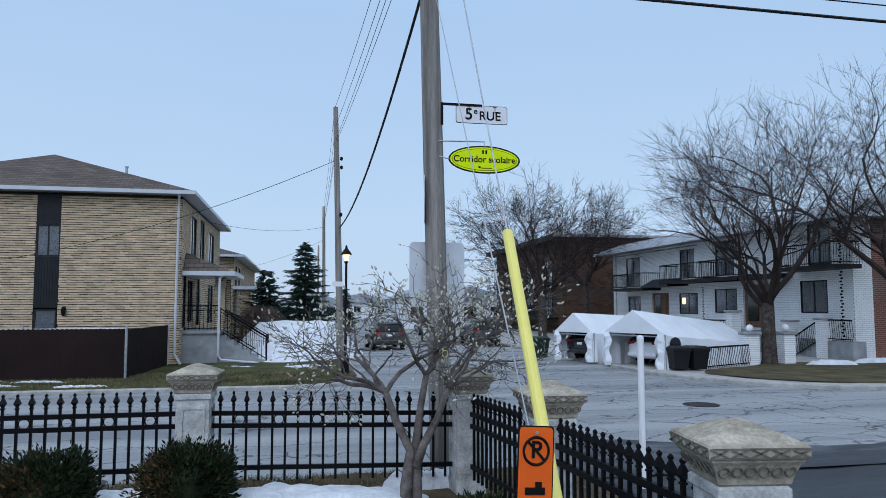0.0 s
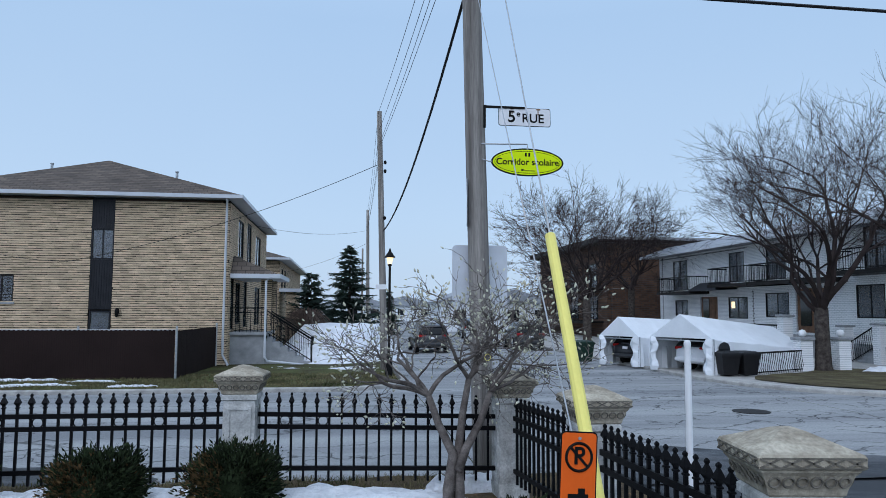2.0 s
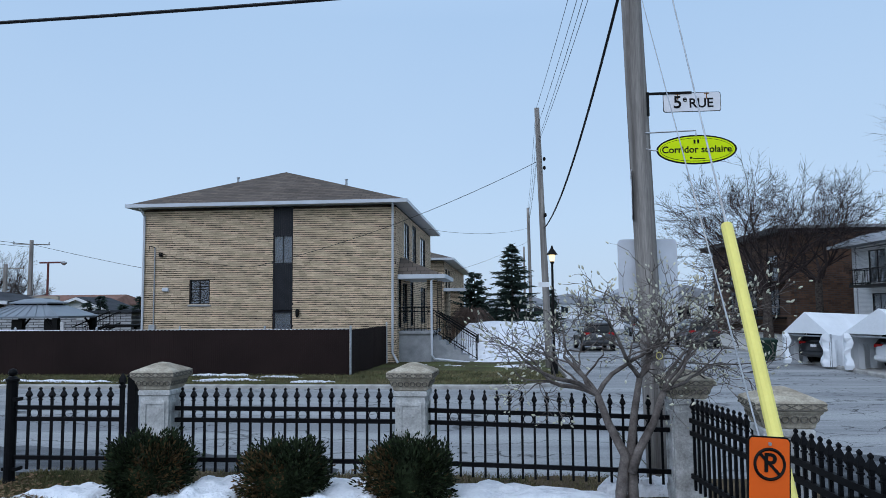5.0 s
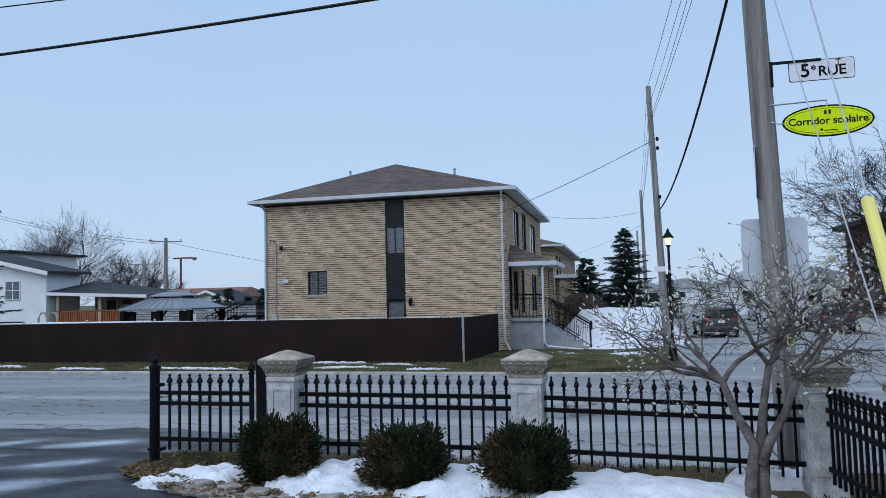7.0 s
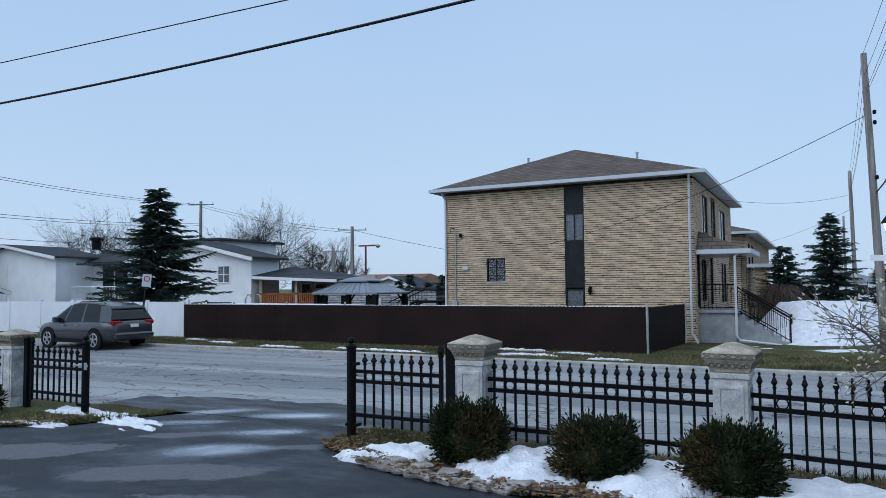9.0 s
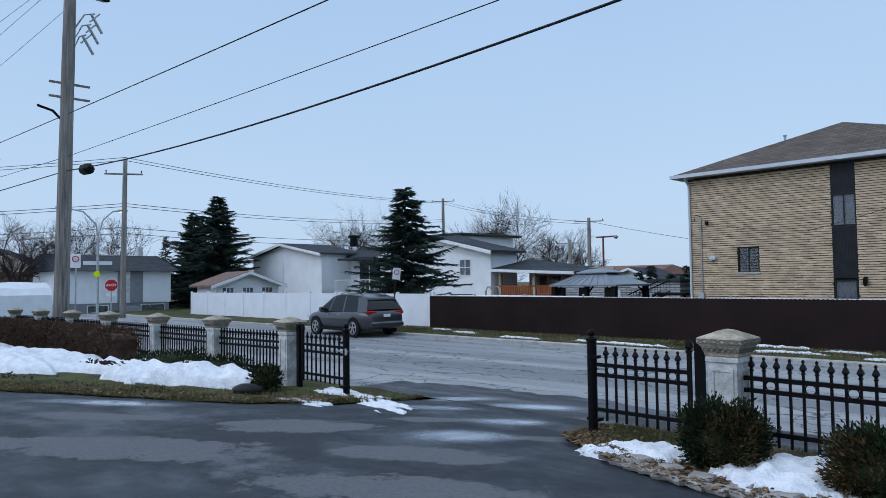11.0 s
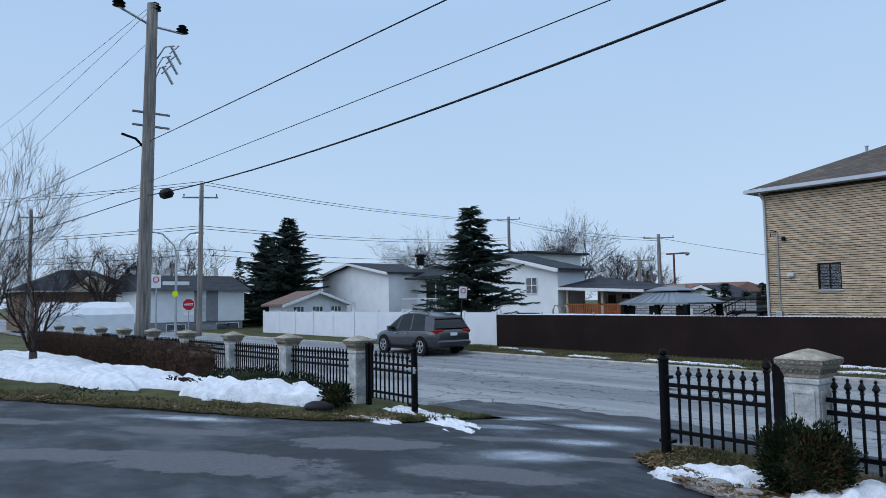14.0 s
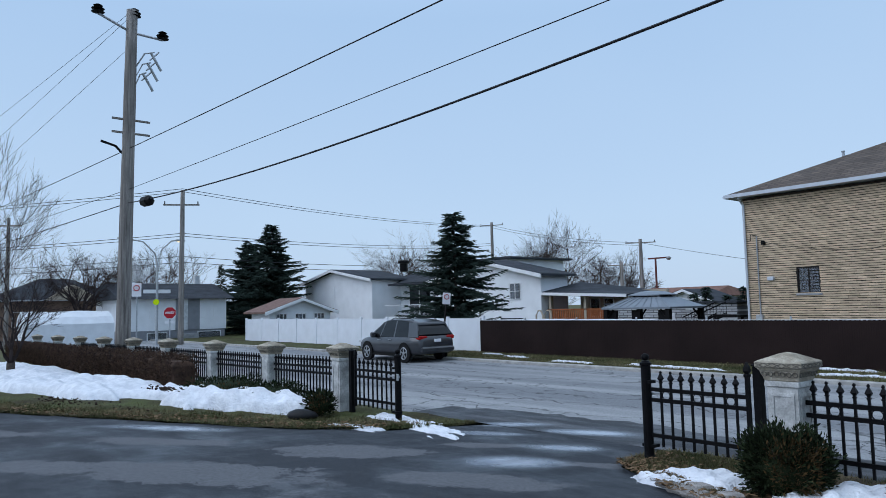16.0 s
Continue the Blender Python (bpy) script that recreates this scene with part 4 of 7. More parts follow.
part("small_print", Build().box(-0.045, -0.008, -0.118, 0.10, -0.0065, -0.108).box(-0.085, -0.008, -0.115, -0.055, -0.0065, -0.09), SIGNBLACK, oval)
part("bracket", Build().tube([(-0.62, 0.06, 0.24), (0.0, 0.0, 0.24), (0.0, 0.0, 0.17)], 0.01, 6).tube([(-0.60, 0.06, 0.04), (-0.52, 0, 0.0), (-0.47, 0, 0.0)], 0.008, 6), STEEL, oval)

# back of signs on the far side of the pole
SIGNGREY = mat("bare_aluminium_back", (0.62, 0.65, 0.70), 0.08, 4, 0.45, 0.03, metal=0.3)
back = thing("sign_back", pose(1.52, 9.345, 2.56), "bare grey back of a rounded metal sign on the pole", "road sign")
part("plate", rounded_plate(0.74, 0.80, 0.06), SIGNGREY, back, at=FACE)
back2 = thing("sign_back", pose(1.34, 9.24, 3.5), "narrow grey metal sign seen nearly edge-on", "road sign")
part("plate", rounded_plate(0.45, 0.62, 0.04), SIGNGREY, back2, at=pose(0, 0, 0, 90, 0, 78))

# guy wires, guard and temporary sign
guy_foot = Vector((0.80, 2.30, 0.22))
guy_top = Vector((1.35, 9.12, 8.83))
d = Vector((0.123, 1.15, 1.33)).normalized()
guard = thing("guy_guard", pose(*guy_foot), "pale yellow plastic guy wire guard leaning to the pole", "guy guard")
part("guard_tube", Build().tube([(0, 0, 0), d * 1.2, d * 3.12], [0.034, 0.034, 0.034], 12), YELLOW, guard, smooth=False)
part("guy_wire", Build().tube([d * 3.1, guy_top - guy_foot], 0.006, 5), STEEL, guard)
part("guy_wire", Build().tube([Vector((0.02, 0.03, 0)), Vector((1.37, 9.06, 6.56)) - guy_foot], 0.005, 5), STEEL, guard)
ns = thing("no_parking_sign", pose(0.735, 3.0, 1.355, -3, 4, 4), "orange temporary no parking sign tied to the yellow guard", "road sign")
part("plate_rim", rounded_plate(0.166, 0.50, 0.02, 0.004), SIGNBLACK, ns, at=FACE)
part("plate", rounded_plate(0.154, 0.488, 0.016, 0.003), ORANGE, ns, at=FACE @ pose(0, 0, 0.002))
part("prohibition_ring", Build().ring(0.057, 0.006, pose(0, -0.004, 0.145), 32, 4).box(-0.054, -0.0075, -0.0055, 0.054, -0.0035, 0.0055, pose(0, 0, 0.145, 0, 45, 0)), SIGNBLACK, ns)
lettering(ns, "P", 0.10, pose(0.0, -0.005, 0.147, 90), SIGNBLACK)
part("pictogram", Build().box(-0.045, -0.006, -0.035, 0.045, -0.003, -0.005).box(0.0, -0.006, -0.005, 0.03, -0.003, 0.018), SIGNBLACK, ns)
part("bolt", Build().lathe([(0.007, 0), (0.007, 0.006)], 8, pose(0, -0.003, 0.222, 90)), STEEL, ns)

stake = thing("marker_post", pose(3.73, 8.0, -0.05), "slim white round-topped marker post", "marker post")
part("post", Build().lathe([(0.038, 0), (0.038, 1.76), (0.030, 1.79), (0.012, 1.80)], 12), WHITE, stake, smooth=False)
part("cap", Build().lathe([(0.041, 1.73), (0.041, 1.785), (0.03, 1.81), (0.008, 1.815)], 12), WHITE, stake)

pole_b = utility_pole(1.10, 24.2, 0.0, 8.85, 0.13, 0.085, (-0.27, 0), "leaning grey utility pole behind the street lamp")
for z in (5.1, 6.7, 7.0):
    part("insulator", Build().lathe([(0.02, 0), (0.05, 0.03), (0.05, 0.1), (0.02, 0.13)], 8, pose(-0.06, -0.12, z)), SIGNBLACK, pole_b)
pole_c = utility_pole(1.2, 45, 0, 8.3, 0.12, 0.09, (-0.1, 0), "thin utility pole far along the side street")
pole_d = utility_pole(1.3, 66, 0, 7.6, 0.11, 0.08, (0, 0), "thin utility pole far along the side street")

lamp = thing("street_lamp", pose(1.10, 21.9, 0.05), "black post-top lantern lamp lit in the verge", "street lamp")
part("base", Build().lathe([(0.11, 0), (0.11, 0.5), (0.085, 0.6), (0.05, 0.62)], 10), SIGNBLACK, lamp)
part("post", Build().lathe([(0.045, 0.6), (0.035, 3.35), (0.06, 3.37), (0.06, 3.42)], 8), SIGNBLACK, lamp)
WARM = bpy.data.materials.new("lit_lamp_glass")
WARM.use_nodes = True
_w = WARM.node_tree.nodes["Principled BSDF"]
_w.inputs["Base Color"].default_value = (0.9, 0.75, 0.5, 1)
_w.inputs["Emission Color"].default_value, _w.inputs["Emission Strength"].default_value = (1.0, 0.74, 0.42, 1), 1.3
part("lantern_glass", Build().lathe([(0.06, 3.42), (0.10, 3.62)], 6), WARM, lamp, "warm glowing lantern glass")
part("lantern_roof", Build().lathe([(0.17, 3.62), (0.15, 3.66), (0.05, 3.80), (0.02, 3.90)], 8), SIGNBLACK, lamp)
part("side_sign", Build().box(-0.42, -0.01, 2.65, -0.1, 0.01, 2.8), WHITE, lamp)

# wires of the side street
wire((1.30, 9.2, 6.35), (1.02, 24.1, 4.75), 0.5, 0.022, "thick black cable bundle from pole to pole")
for z, x, e, s in ((7.62, 1.02, 8.78, 0.1), (7.60, 1.16, 8.2, 0.12), (7.58, 1.24, 7.75, 0.12), (7.56, 1.34, 7.7, 0.12)):
    wire((x, 9.2, z), (0.83 + (x - 1.15) * 0.3, 24.2, e), s, 0.006)
    wire((0.83 + (x - 1.15) * 0.3, 24.2, e), (1.1, 45, e - 0.5), 0.3, 0.006)
wire((0.8, 24.2, 7.0), (-9.8, 26.3, 3.7), 0.35, 0.010, "service drop wire to the brick house")
wire((-9.8, 26.38, 3.7), (-13.5, 26.35, 4.25), 0.12, 0.008, "service wire along the brick wall")
wire((1.1, 45, 7.0), (-4.2, 33, 5.8), 0.3, 0.008)
wire((1.1, 45, 6.2), (-4.2, 50, 4.6), 0.2, 0.008)

# big pole at the left and its wires along the fence
pole_e = utility_pole(-33.9, 9.4, -0.3, 15.9, 0.32, 0.235, (0.85, 0), "tall weathered utility pole with fuse cut-outs")
part("crossarm", Build().tube([(0.8, -1.4, 15.45), (0.8, 0, 14.9), (0.8, 1.35, 14.85)], 0.06, 5), STEEL, pole_e)
for x, y, z in ((0.8, -1.4, 15.45), (0.8, 1.35, 14.85), (0.85, 0.1, 15.6)):
    part("insulator", Build().lathe([(0.05, 0), (0.28, 0.06), (0.1, 0.14), (0.28, 0.2), (0.1, 0.28), (0.2, 0.34), (0.05, 0.42)], 10, pose(x, y, z)), SIGNBLACK, pole_e)
for i, (x, y, z) in enumerate(((0.95, 0.95, 13.6), (0.95, 0.8, 13.1), (0.95, 0.6, 12.6))):
    part("fuse_cutout", Build().tube([(0.75, 0, z - 0.6), (x, y * 0.55, z + 0.4), (x, y, z + 0.55)], 0.035, 5).tube([(x, y - 0.15, z + 0.5), (x, y + 0.3, z - 0.25)], 0.06, 6).tube([(x, y - 0.2, z + 0.15), (x, y + 0.2, z + 0.6)], 0.035, 5), STEEL, pole_e)
for z in (11.0, 10.4):
    part("spool_arm", Build().box(0.5, -0.7, z - 0.04, 0.6, 0.9, z + 0.04), GREYWOOD, pole_e)
part("spool_bracket", Build().tube([(0.4, 0, 9.3), (0.4, -0.5, 9.8), (0.4, -1.1, 9.95)], 0.06, 5), SIGNBLACK, pole_e)
# overhead lines that pass above the driveway towards the corner pole
main_z = ((9.40, 7.75, 0.035, 0.03), (7.58, 6.66, 0.022, 0.05), (6.98, 6.40, 0.05, 0.52))
for z0, z1, r, sg in main_z:
    wire((-33.4, 9.4, z0), (1.38, 9.2, z1), sg, r * 0.5, "black overhead cable along the street above the fence", 24)
    wire((1.38, 9.2, z1 + 0.1), (36, 9.0, z1 + 0.1), 0.08, r * 0.5, "black overhead cable along the street above the fence", 24)
for z0, z1, r in ((9.40, 8.7, 0.018), (7.58, 7.4, 0.012), (6.98, 6.4, 0.022)):
    wire((-33.4, 9.4, z0), (-72, 5, z1), 0.05, r, "black overhead cable along the street", 20)
for z0, z1 in ((15.6, 14.5), (15.4, 12.0), (14.0, 9.7)):
    wire((-33.2, 9.4, z0), (-72, 5, z1), 0.05, 0.010)
box = solid("cable_splice_box", Build().tube([(-31.2, 9.4, 6.78), (-31.0, 9.4, 6.74), (-30.4, 9.4, 6.70), (-30.2, 9.4, 6.72)], [0.1, 0.22, 0.22, 0.1], 8), SIGNBLACK, "black splice case hung on the thick cable", "splice case")
pole_f = utility_pole(-50.0, 17.6, -0.3, 10.9, 0.2, 0.14, (0.25, 0), "grey utility pole across the street")
crossarm(pole_f, 9.9, 1.2, 60, 2)
pole_g = utility_pole(-62.0, 9.0, -0.3, 9.8, 0.17, 0.12, (0, 0), "grey utility pole further down the street")
crossarm(pole_g, 9.2, 0.9, 60, 2)
pole_h = utility_pole(-72.0, 5.0, -0.3, 12.5, 0.2, 0.15, (0, 0), "grey utility pole with a crossarm")
crossarm(pole_h, 12.2, 1.6, 70, 3)
for z, e in ((10.7, 12.9), (10.5, 12.7), (7.6, 10.5), (7.4, 10.2), (6.0, 8.0), (5.6, 7.4)):
    wire((-49.8, 17.6, z), (-69.9, 66, e), 0.6, 0.02, n=20)
    wire((-49.8, 17.6, z), (-90, -12, z + 0.2), 0.5, 0.02, n=20)
for p in ((-69.9, 66, 13.3), (-46.6, 66, 9.0), (-49.2, 66, 6.7)):
    u = utility_pole(p[0], p[1], 0, p[2], 0.25, 0.18, (0, 0), "distant utility pole with a crossarm")
    crossarm(u, p[2] - 0.4, 1.6, 30, 2)
wire((-69.9, 66, 12.9), (-46.6, 66, 8.6), 0.5, 0.02)
wire((-69.9, 66, 12.6), (-46.6, 66, 8.3), 0.5, 0.02)
wire((-46.6, 66, 8.6), (-15.0, 66, 3.0), 0.5, 0.02)

# stop sign, no parking signs and the tall street light across the junction
stop = thing("stop_sign", pose(-48.6, 16.4, -0.1), "red octagonal stop sign on a steel post", "stop sign")
oct_pts = [(0.42 * math.cos(radians(22.5 + 45 * i)), 0.42 * math.sin(radians(22.5 + 45 * i))) for i in range(8)]
part("post", Build().lathe([(0.04, 0), (0.04, 2.6)], 6), STEEL, stop)
ST = pose(0, 0, 2.25, 90, 0, 70)
part("plate", Build().prism(oct_pts, -0.01, 0.0, pose(0, 0, 0)), SIGNWHITE, stop, at=ST @ pose(0, 0, 0.05))
part("face", Build().prism([(x * 0.93, y * 0.93) for x, y in oct_pts], 0.0, 0.004), RED, stop, at=ST @ pose(0, 0, 0.052))
lettering(stop, "ARRÊT", 0.20, ST @ pose(0, 0, 0.06), SIGNWHITE)
part("plaque", Build().box(-0.3, -0.01, 1.55, 0.3, 0.01, 1.72, pose(0, 0, 0, 0, 0, 70)), SIGNWHITE, stop)
sl = thing("street_light", pose(-50.6, 16.2, -0.1), "tall grey double-arm street light, lit", "street light")
part("mast", Build().tube([(0, 0, 0), (0, 0, 5.6), (0.0, -0.15, 6.3), (-0.15, -0.9, 7.1), (-0.3, -2.0, 7.3)], [0.1, 0.08, 0.06, 0.05, 0.04], 8), STEEL, sl)
part("second_arm", Build().tube([(0, 0, 5.6), (0.05, 0.3, 6.6), (0.1, 0.9, 7.2), (0.15, 1.3, 7.25)], 0.05, 6), STEEL, sl)
for y, z, x in ((-2.2, 7.3, -0.3), (1.5, 7.25, 0.15)):
    part("luminaire", Build().cbox(x - 0.12, y - 0.3, z - 0.06, x + 0.12, y + 0.3, z + 0.08, 0.03), STEEL, sl)
    part("lamp_lens", Build().box(x - 0.09, y - 0.2, z - 0.11, x + 0.09, y + 0.2, z - 0.06), WARM, sl, "warm lit lens")
part("street_plate", Build().box(-0.02, -0.9, 3.6, 0.02, 0.9, 3.85), WHITE, sl)
part("signal_disc", Build().lathe([(0.2, 0), (0.2, 0.05)], 12, pose(0.15, -0.1, 3.0, 90, 0, 70)), LIME, sl)
for x, y, z, h, rr in ((-28.3, 8.35, -0.1, 3.2, 0), (-44.0, 12.2, -0.3, 2.5, 0), (-24.6, 19.9, 0.0, 2.6, 8)):
    s = thing("parking_sign", pose(x, y, z, 0, rr, 0), "small white parking rule sign on a steel post", "road sign", "parking signs")
    part("post", Build().box(-0.03, -0.02, -0.1, 0.03, 0.02, h), STEEL if rr == 0 else DARKTRIM, s)
    part("plate", rounded_plate(0.34, 0.5, 0.03), SIGNWHITE, s, at=pose(0, 0, h - 0.1, 90, 0, 60) @ pose(0, 0, 0.06))
    part("symbol", Build().ring(0.1, 0.015, pose(0, 0, 0), 16, 4), RED, s, at=pose(0, 0, h - 0.03, 0, 0, 60) @ pose(0, -0.07, 0))


# ---- white brick block, shelters and cars across the side street ----
WBRICK = brick_mat("white_painted_brick", (0.86, 0.86, 0.86), (0.80, 0.81, 0.82), (0.52, 0.53, 0.55), 0.21, 0.075, 0.009, 0.7, "YZ", 0.7)
RBRICK = brick_mat("red_brick", (0.20, 0.075, 0.05), (0.14, 0.055, 0.04), (0.22, 0.18, 0.16), 0.21, 0.075, 0.012, 0.9, "XZ", 0.7)
BBRICK = brick_mat("dark_brown_brick", (0.17, 0.095, 0.06), (0.085, 0.05, 0.038), (0.10, 0.08, 0.07), 0.4, 0.14, 0.02, 0.9, "XZ", 0.7)
GREYROOF = mat("grey_roof_edge", (0.30, 0.32, 0.35), 0.15, 2, 0.7, 0.1)
TARP = mat("white_shelter_tarpaulin", (0.74, 0.77, 0.80), 0.06, 1.5, 0.45, 0.5, fine=9, bdist=0.03)
WOODDOOR = mat("brown_wood_door", (0.16, 0.085, 0.05), 0.3, 4, 0.5, 0.2)


def railing(parent, p, q, h=0.95, gap=0.13, material=None, name="railing", bow=0.0):
    p, q = Vector(p), Vector(q)
    n = max(2, int((q - p).length / gap))
    b = Build()
    up = Vector((0, 0, 1))
    side = (q - p).normalized().cross(up) * bow
    for i in range(n + 1):
        a = p.lerp(q, i / n)
        b.tube([a, a + up * h * 0.3 + side, a + up * h * 0.65 + side * 0.3, a + up * h], 0.011, 4)
    b.tube([p + up * h, q + up * h], 0.03, 5).tube([p + up * 0.08, q + up * 0.08], 0.02, 5)
    part(name, b, material or SIGNBLACK, parent)


wb = thing("white_brick_apartments", pose(20.5, 23.9, 0), "two-storey white brick row with brown trim and balconies", "apartment building")
WL, WH = 21.4, 5.75
wins = [(1.35, 1.8, 1.6, 1.35, 1), (7.45, 1.75, 1.9, 1.2, 1), (10.95, 1.65, 1.9, 1.15, 1), (17.5, 1.5, 1.7, 1.2, 1),
        (1.1, 3.75, 1.3, 1.9, 1), (7.6, 3.6, 1.6, 1.75, 1), (11.2, 3.6, 1.5, 1.6, 1), (17.5, 3.3, 1.9, 1.85, 1)]
doors = [(4.75, 1.1, 2.2, 2.0), (14.0, 1.1, 2.0, 1.75)]
xs = sorted({0.0, WL, *[v for w in wins for v in (w[0], w[0] + w[2])], *[v for w in doors for v in (w[0], w[0] + w[2])]})
openings = [(w[0], w[1], w[0] + w[2], w[1] + w[3]) for w in wins] + [(w[0], w[1], w[0] + w[2], w[1] + w[3]) for w in doors]
for a, c in zip(xs, xs[1:]):
    zs = sorted({0.0, WH, *[v for h in openings if h[0] < (a + c) / 2 < h[2] for v in (h[1], h[3])]})
    for u, v in zip(zs, zs[1:]):
        if not any(h[0] < (a + c) / 2 < h[2] and h[1] < (u + v) / 2 < h[3] for h in openings):
            part("front_wall", Build().box(0, a, u, 0.3, c, v), WBRICK, wb)
part("foundation", Build().box(-0.06, -0.06, -0.1, 0.0, WL, 0.75), GREYCONC, wb)
part("end_return", Build().box(0.0, -0.04, 0, 0.85, 0.0, WH), brick_mat("white_brick_end", (0.80, 0.80, 0.80), (0.74, 0.75, 0.76), (0.50, 0.51, 0.53), 0.21, 0.075, 0.009, 0.7, "XZ", 0.7), wb)
part("end_wall", Build().box(0.85, -0.02, 0, 9.5, 0.25, WH), RBRICK, wb, "red brick end wall")
part("rear_wall", Build().box(9.3, 0.25, 0, 9.5, WL, WH).box(0.3, WL - 0.25, 0, 9.3, WL, WH), RBRICK, wb)
part("basement_window", Build().box(-0.075, 1.0, 0.25, -0.055, 1.7, 0.6), GLASS, wb)
for a, z, w, h, mu in wins:
    window_unit(wb, w - 0.1, h - 0.1, pose(0.03, a + w - 0.05, z + 0.05, 0, 0, -90), mu, a in (1.35, 7.45), DARKTRIM)
for a, z, w, h in doors:
    dr = part("entrance", Build().box(0.06, a + 0.05, z, 0.12, a + w - 0.05, z + h), WOODDOOR, wb, "brown wooden double entrance door")
    part("door_leaf", Build().box(0.03, a + 0.35, z + 0.05, 0.06, a + w / 2 - 0.05, z + h - 0.1), WOODDOOR, dr)
    part("sidelight", Build().box(0.03, a + w / 2 + 0.05, z + 0.3, 0.06, a + w - 0.3, z + h - 0.1), GLASS, dr)
part("lit_window", Build().box(0.034, 12.25, 2.2, 0.038, 12.6, 2.55), WARM, wb, "warm lamp light behind the curtain")
# dark quoin bricks
for base in (0.55, 10.4, 20.9):
    n = 40 if base != 10.4 else 18
    for i in range(n):
        q = Build().box(-0.012, base - 0.06 + 0.06 * (i % 2), 0.9 + 0.125 * i, 0.0, base + 0.06 + 0.06 * (i % 2), 0.965 + 0.125 * i)
        part("quoin", q, SIGNBLACK, wb)
q = Build()
for i in range(80):
    q.box(-0.012, 10.9 + 0.13 * i, WH - 0.42, 0.0, 10.96 + 0.13 * i, WH - 0.36)
tagged(part("dark_brick_course", q, SIGNBLACK, wb), kind="stuff")
# overhanging roof
eav = part("roof", Build().add([(-1.0, -0.9, WH - 0.15), (-1.0, WL + 0.8, WH - 0.15), (0.9, WL + 0.8, WH + 0.55), (0.9, -0.9, WH + 0.55), (-1.0, -0.9, WH - 0.27), (-1.0, WL + 0.8, WH - 0.27), (10.3, WL + 0.8, WH - 0.2), (10.3, -0.9, WH - 0.2), (10.3, WL + 0.8, WH + 0.55), (10.3, -0.9, WH + 0.55)],
    [(3, 2, 1, 0), (0, 1, 5, 4), (4, 5, 6, 7), (2, 3, 9, 8), (0, 4, 7, 9, 3), (1, 2, 8, 6, 5)]), GREYROOF, wb)
part("fascia", Build().box(-1.06, -0.96, WH - 0.3, -1.0, WL + 0.86, WH - 0.12).box(-1.0, -0.96, WH - 0.3, 10.3, -0.9, WH - 0.12), FASCIA, eav)
for a, c, z in ((-0.5, 3.1, 3.52), (5.6, 8.95, 3.3), (9.0, 12.9, 3.3), (14.9, 19.3, 3.02)):
    bal = part("balcony", Build().box(-1.2, a, z, 0, c, z + 0.16), DARKTRIM, wb)
    railing(bal, (-1.15, a + 0.05, z + 0.16), (-1.15, c - 0.05, z + 0.16), 0.85)
    railing(bal, (-1.15, a + 0.05, z + 0.16), (-0.05, a + 0.05, z + 0.16), 0.85)
    railing(bal, (-1.15, c - 0.05, z + 0.16), (-0.05, c - 0.05, z + 0.16), 0.85)
part("door_canopy", Build().add([(-1.3, 11.8, 3.15), (-1.3, 15.1, 3.15), (0, 15.1, 3.2), (0, 11.8, 3.2), (-0.9, 12.7, 3.6), (-0.9, 14.2, 3.6), (0, 14.2, 3.65), (0, 12.7, 3.65)], [(0, 1, 5, 4), (4, 5, 6, 7), (1, 2, 6, 5), (3, 0, 4, 7), (3, 2, 1, 0)]), BLACKPANEL, wb, "black tin door canopy")
part("canopy_band", Build().box(-0.9, 3.4, 3.3, 0, 9.8, 3.5), DARKTRIM, wb)
# raised stoops with steps, piers and curved railings
for y0, y1, front in ((4.7, 8.4, 1.82), (12.3, 16.0, 1.4)):
    st = part("stoop", Build().box(-2.0, y0, -0.1, -0.06, y1, 1.0), GREYCONC, wb)
    railing(st, (-1.95, y0 + 0.3, 1.0), (-1.95, y1, 1.0), 0.45, 0.12, None, "stoop_railing", 0.06)
    for py, pz in ((y0 + 0.1, front), (y1, 1.35)):
        pr = part("pier", Build().box(-2.2, py - 0.22, -0.1, -1.76, py + 0.22, pz), WBRICK, st)
        part("pier_cap", Build().cbox(-2.26, py - 0.28, pz, -1.70, py + 0.28, pz + 0.1, 0.02), GREYCONC, pr)
landing = part("landing", Build().box(-0.66, -0.62, -0.1, -0.065, 1.05, 0.76), GREYCONC, wb)
railing(landing, (-0.62, -0.58, 0.76), (-0.62, 0.7, 0.76), 0.8, 0.11, None, "landing_railing", 0.06)
railing(landing, (-0.62, 1.1, 0.72), (-0.62, 2.7, -0.05), 0.85, 0.11, None, "stair_railing", 0.06)
for k in range(5):
    part("step", Build().box(-0.6, 1.05 + 0.3 * k, -0.1, -0.065, 1.35 + 0.3 * k, 0.62 - 0.155 * k), GREYCONC, landing)
for py, pz in ((0.86, 1.55), (2.8, 1.44)):
    pr = part("pier", Build().box(-0.86, py - 0.2, -0.1, -0.46, py + 0.2, pz), WBRICK, landing)
    part("pier_cap", Build().cbox(-0.92, py - 0.26, pz, -0.40, py + 0.26, pz + 0.08, 0.02), GREYCONC, pr)

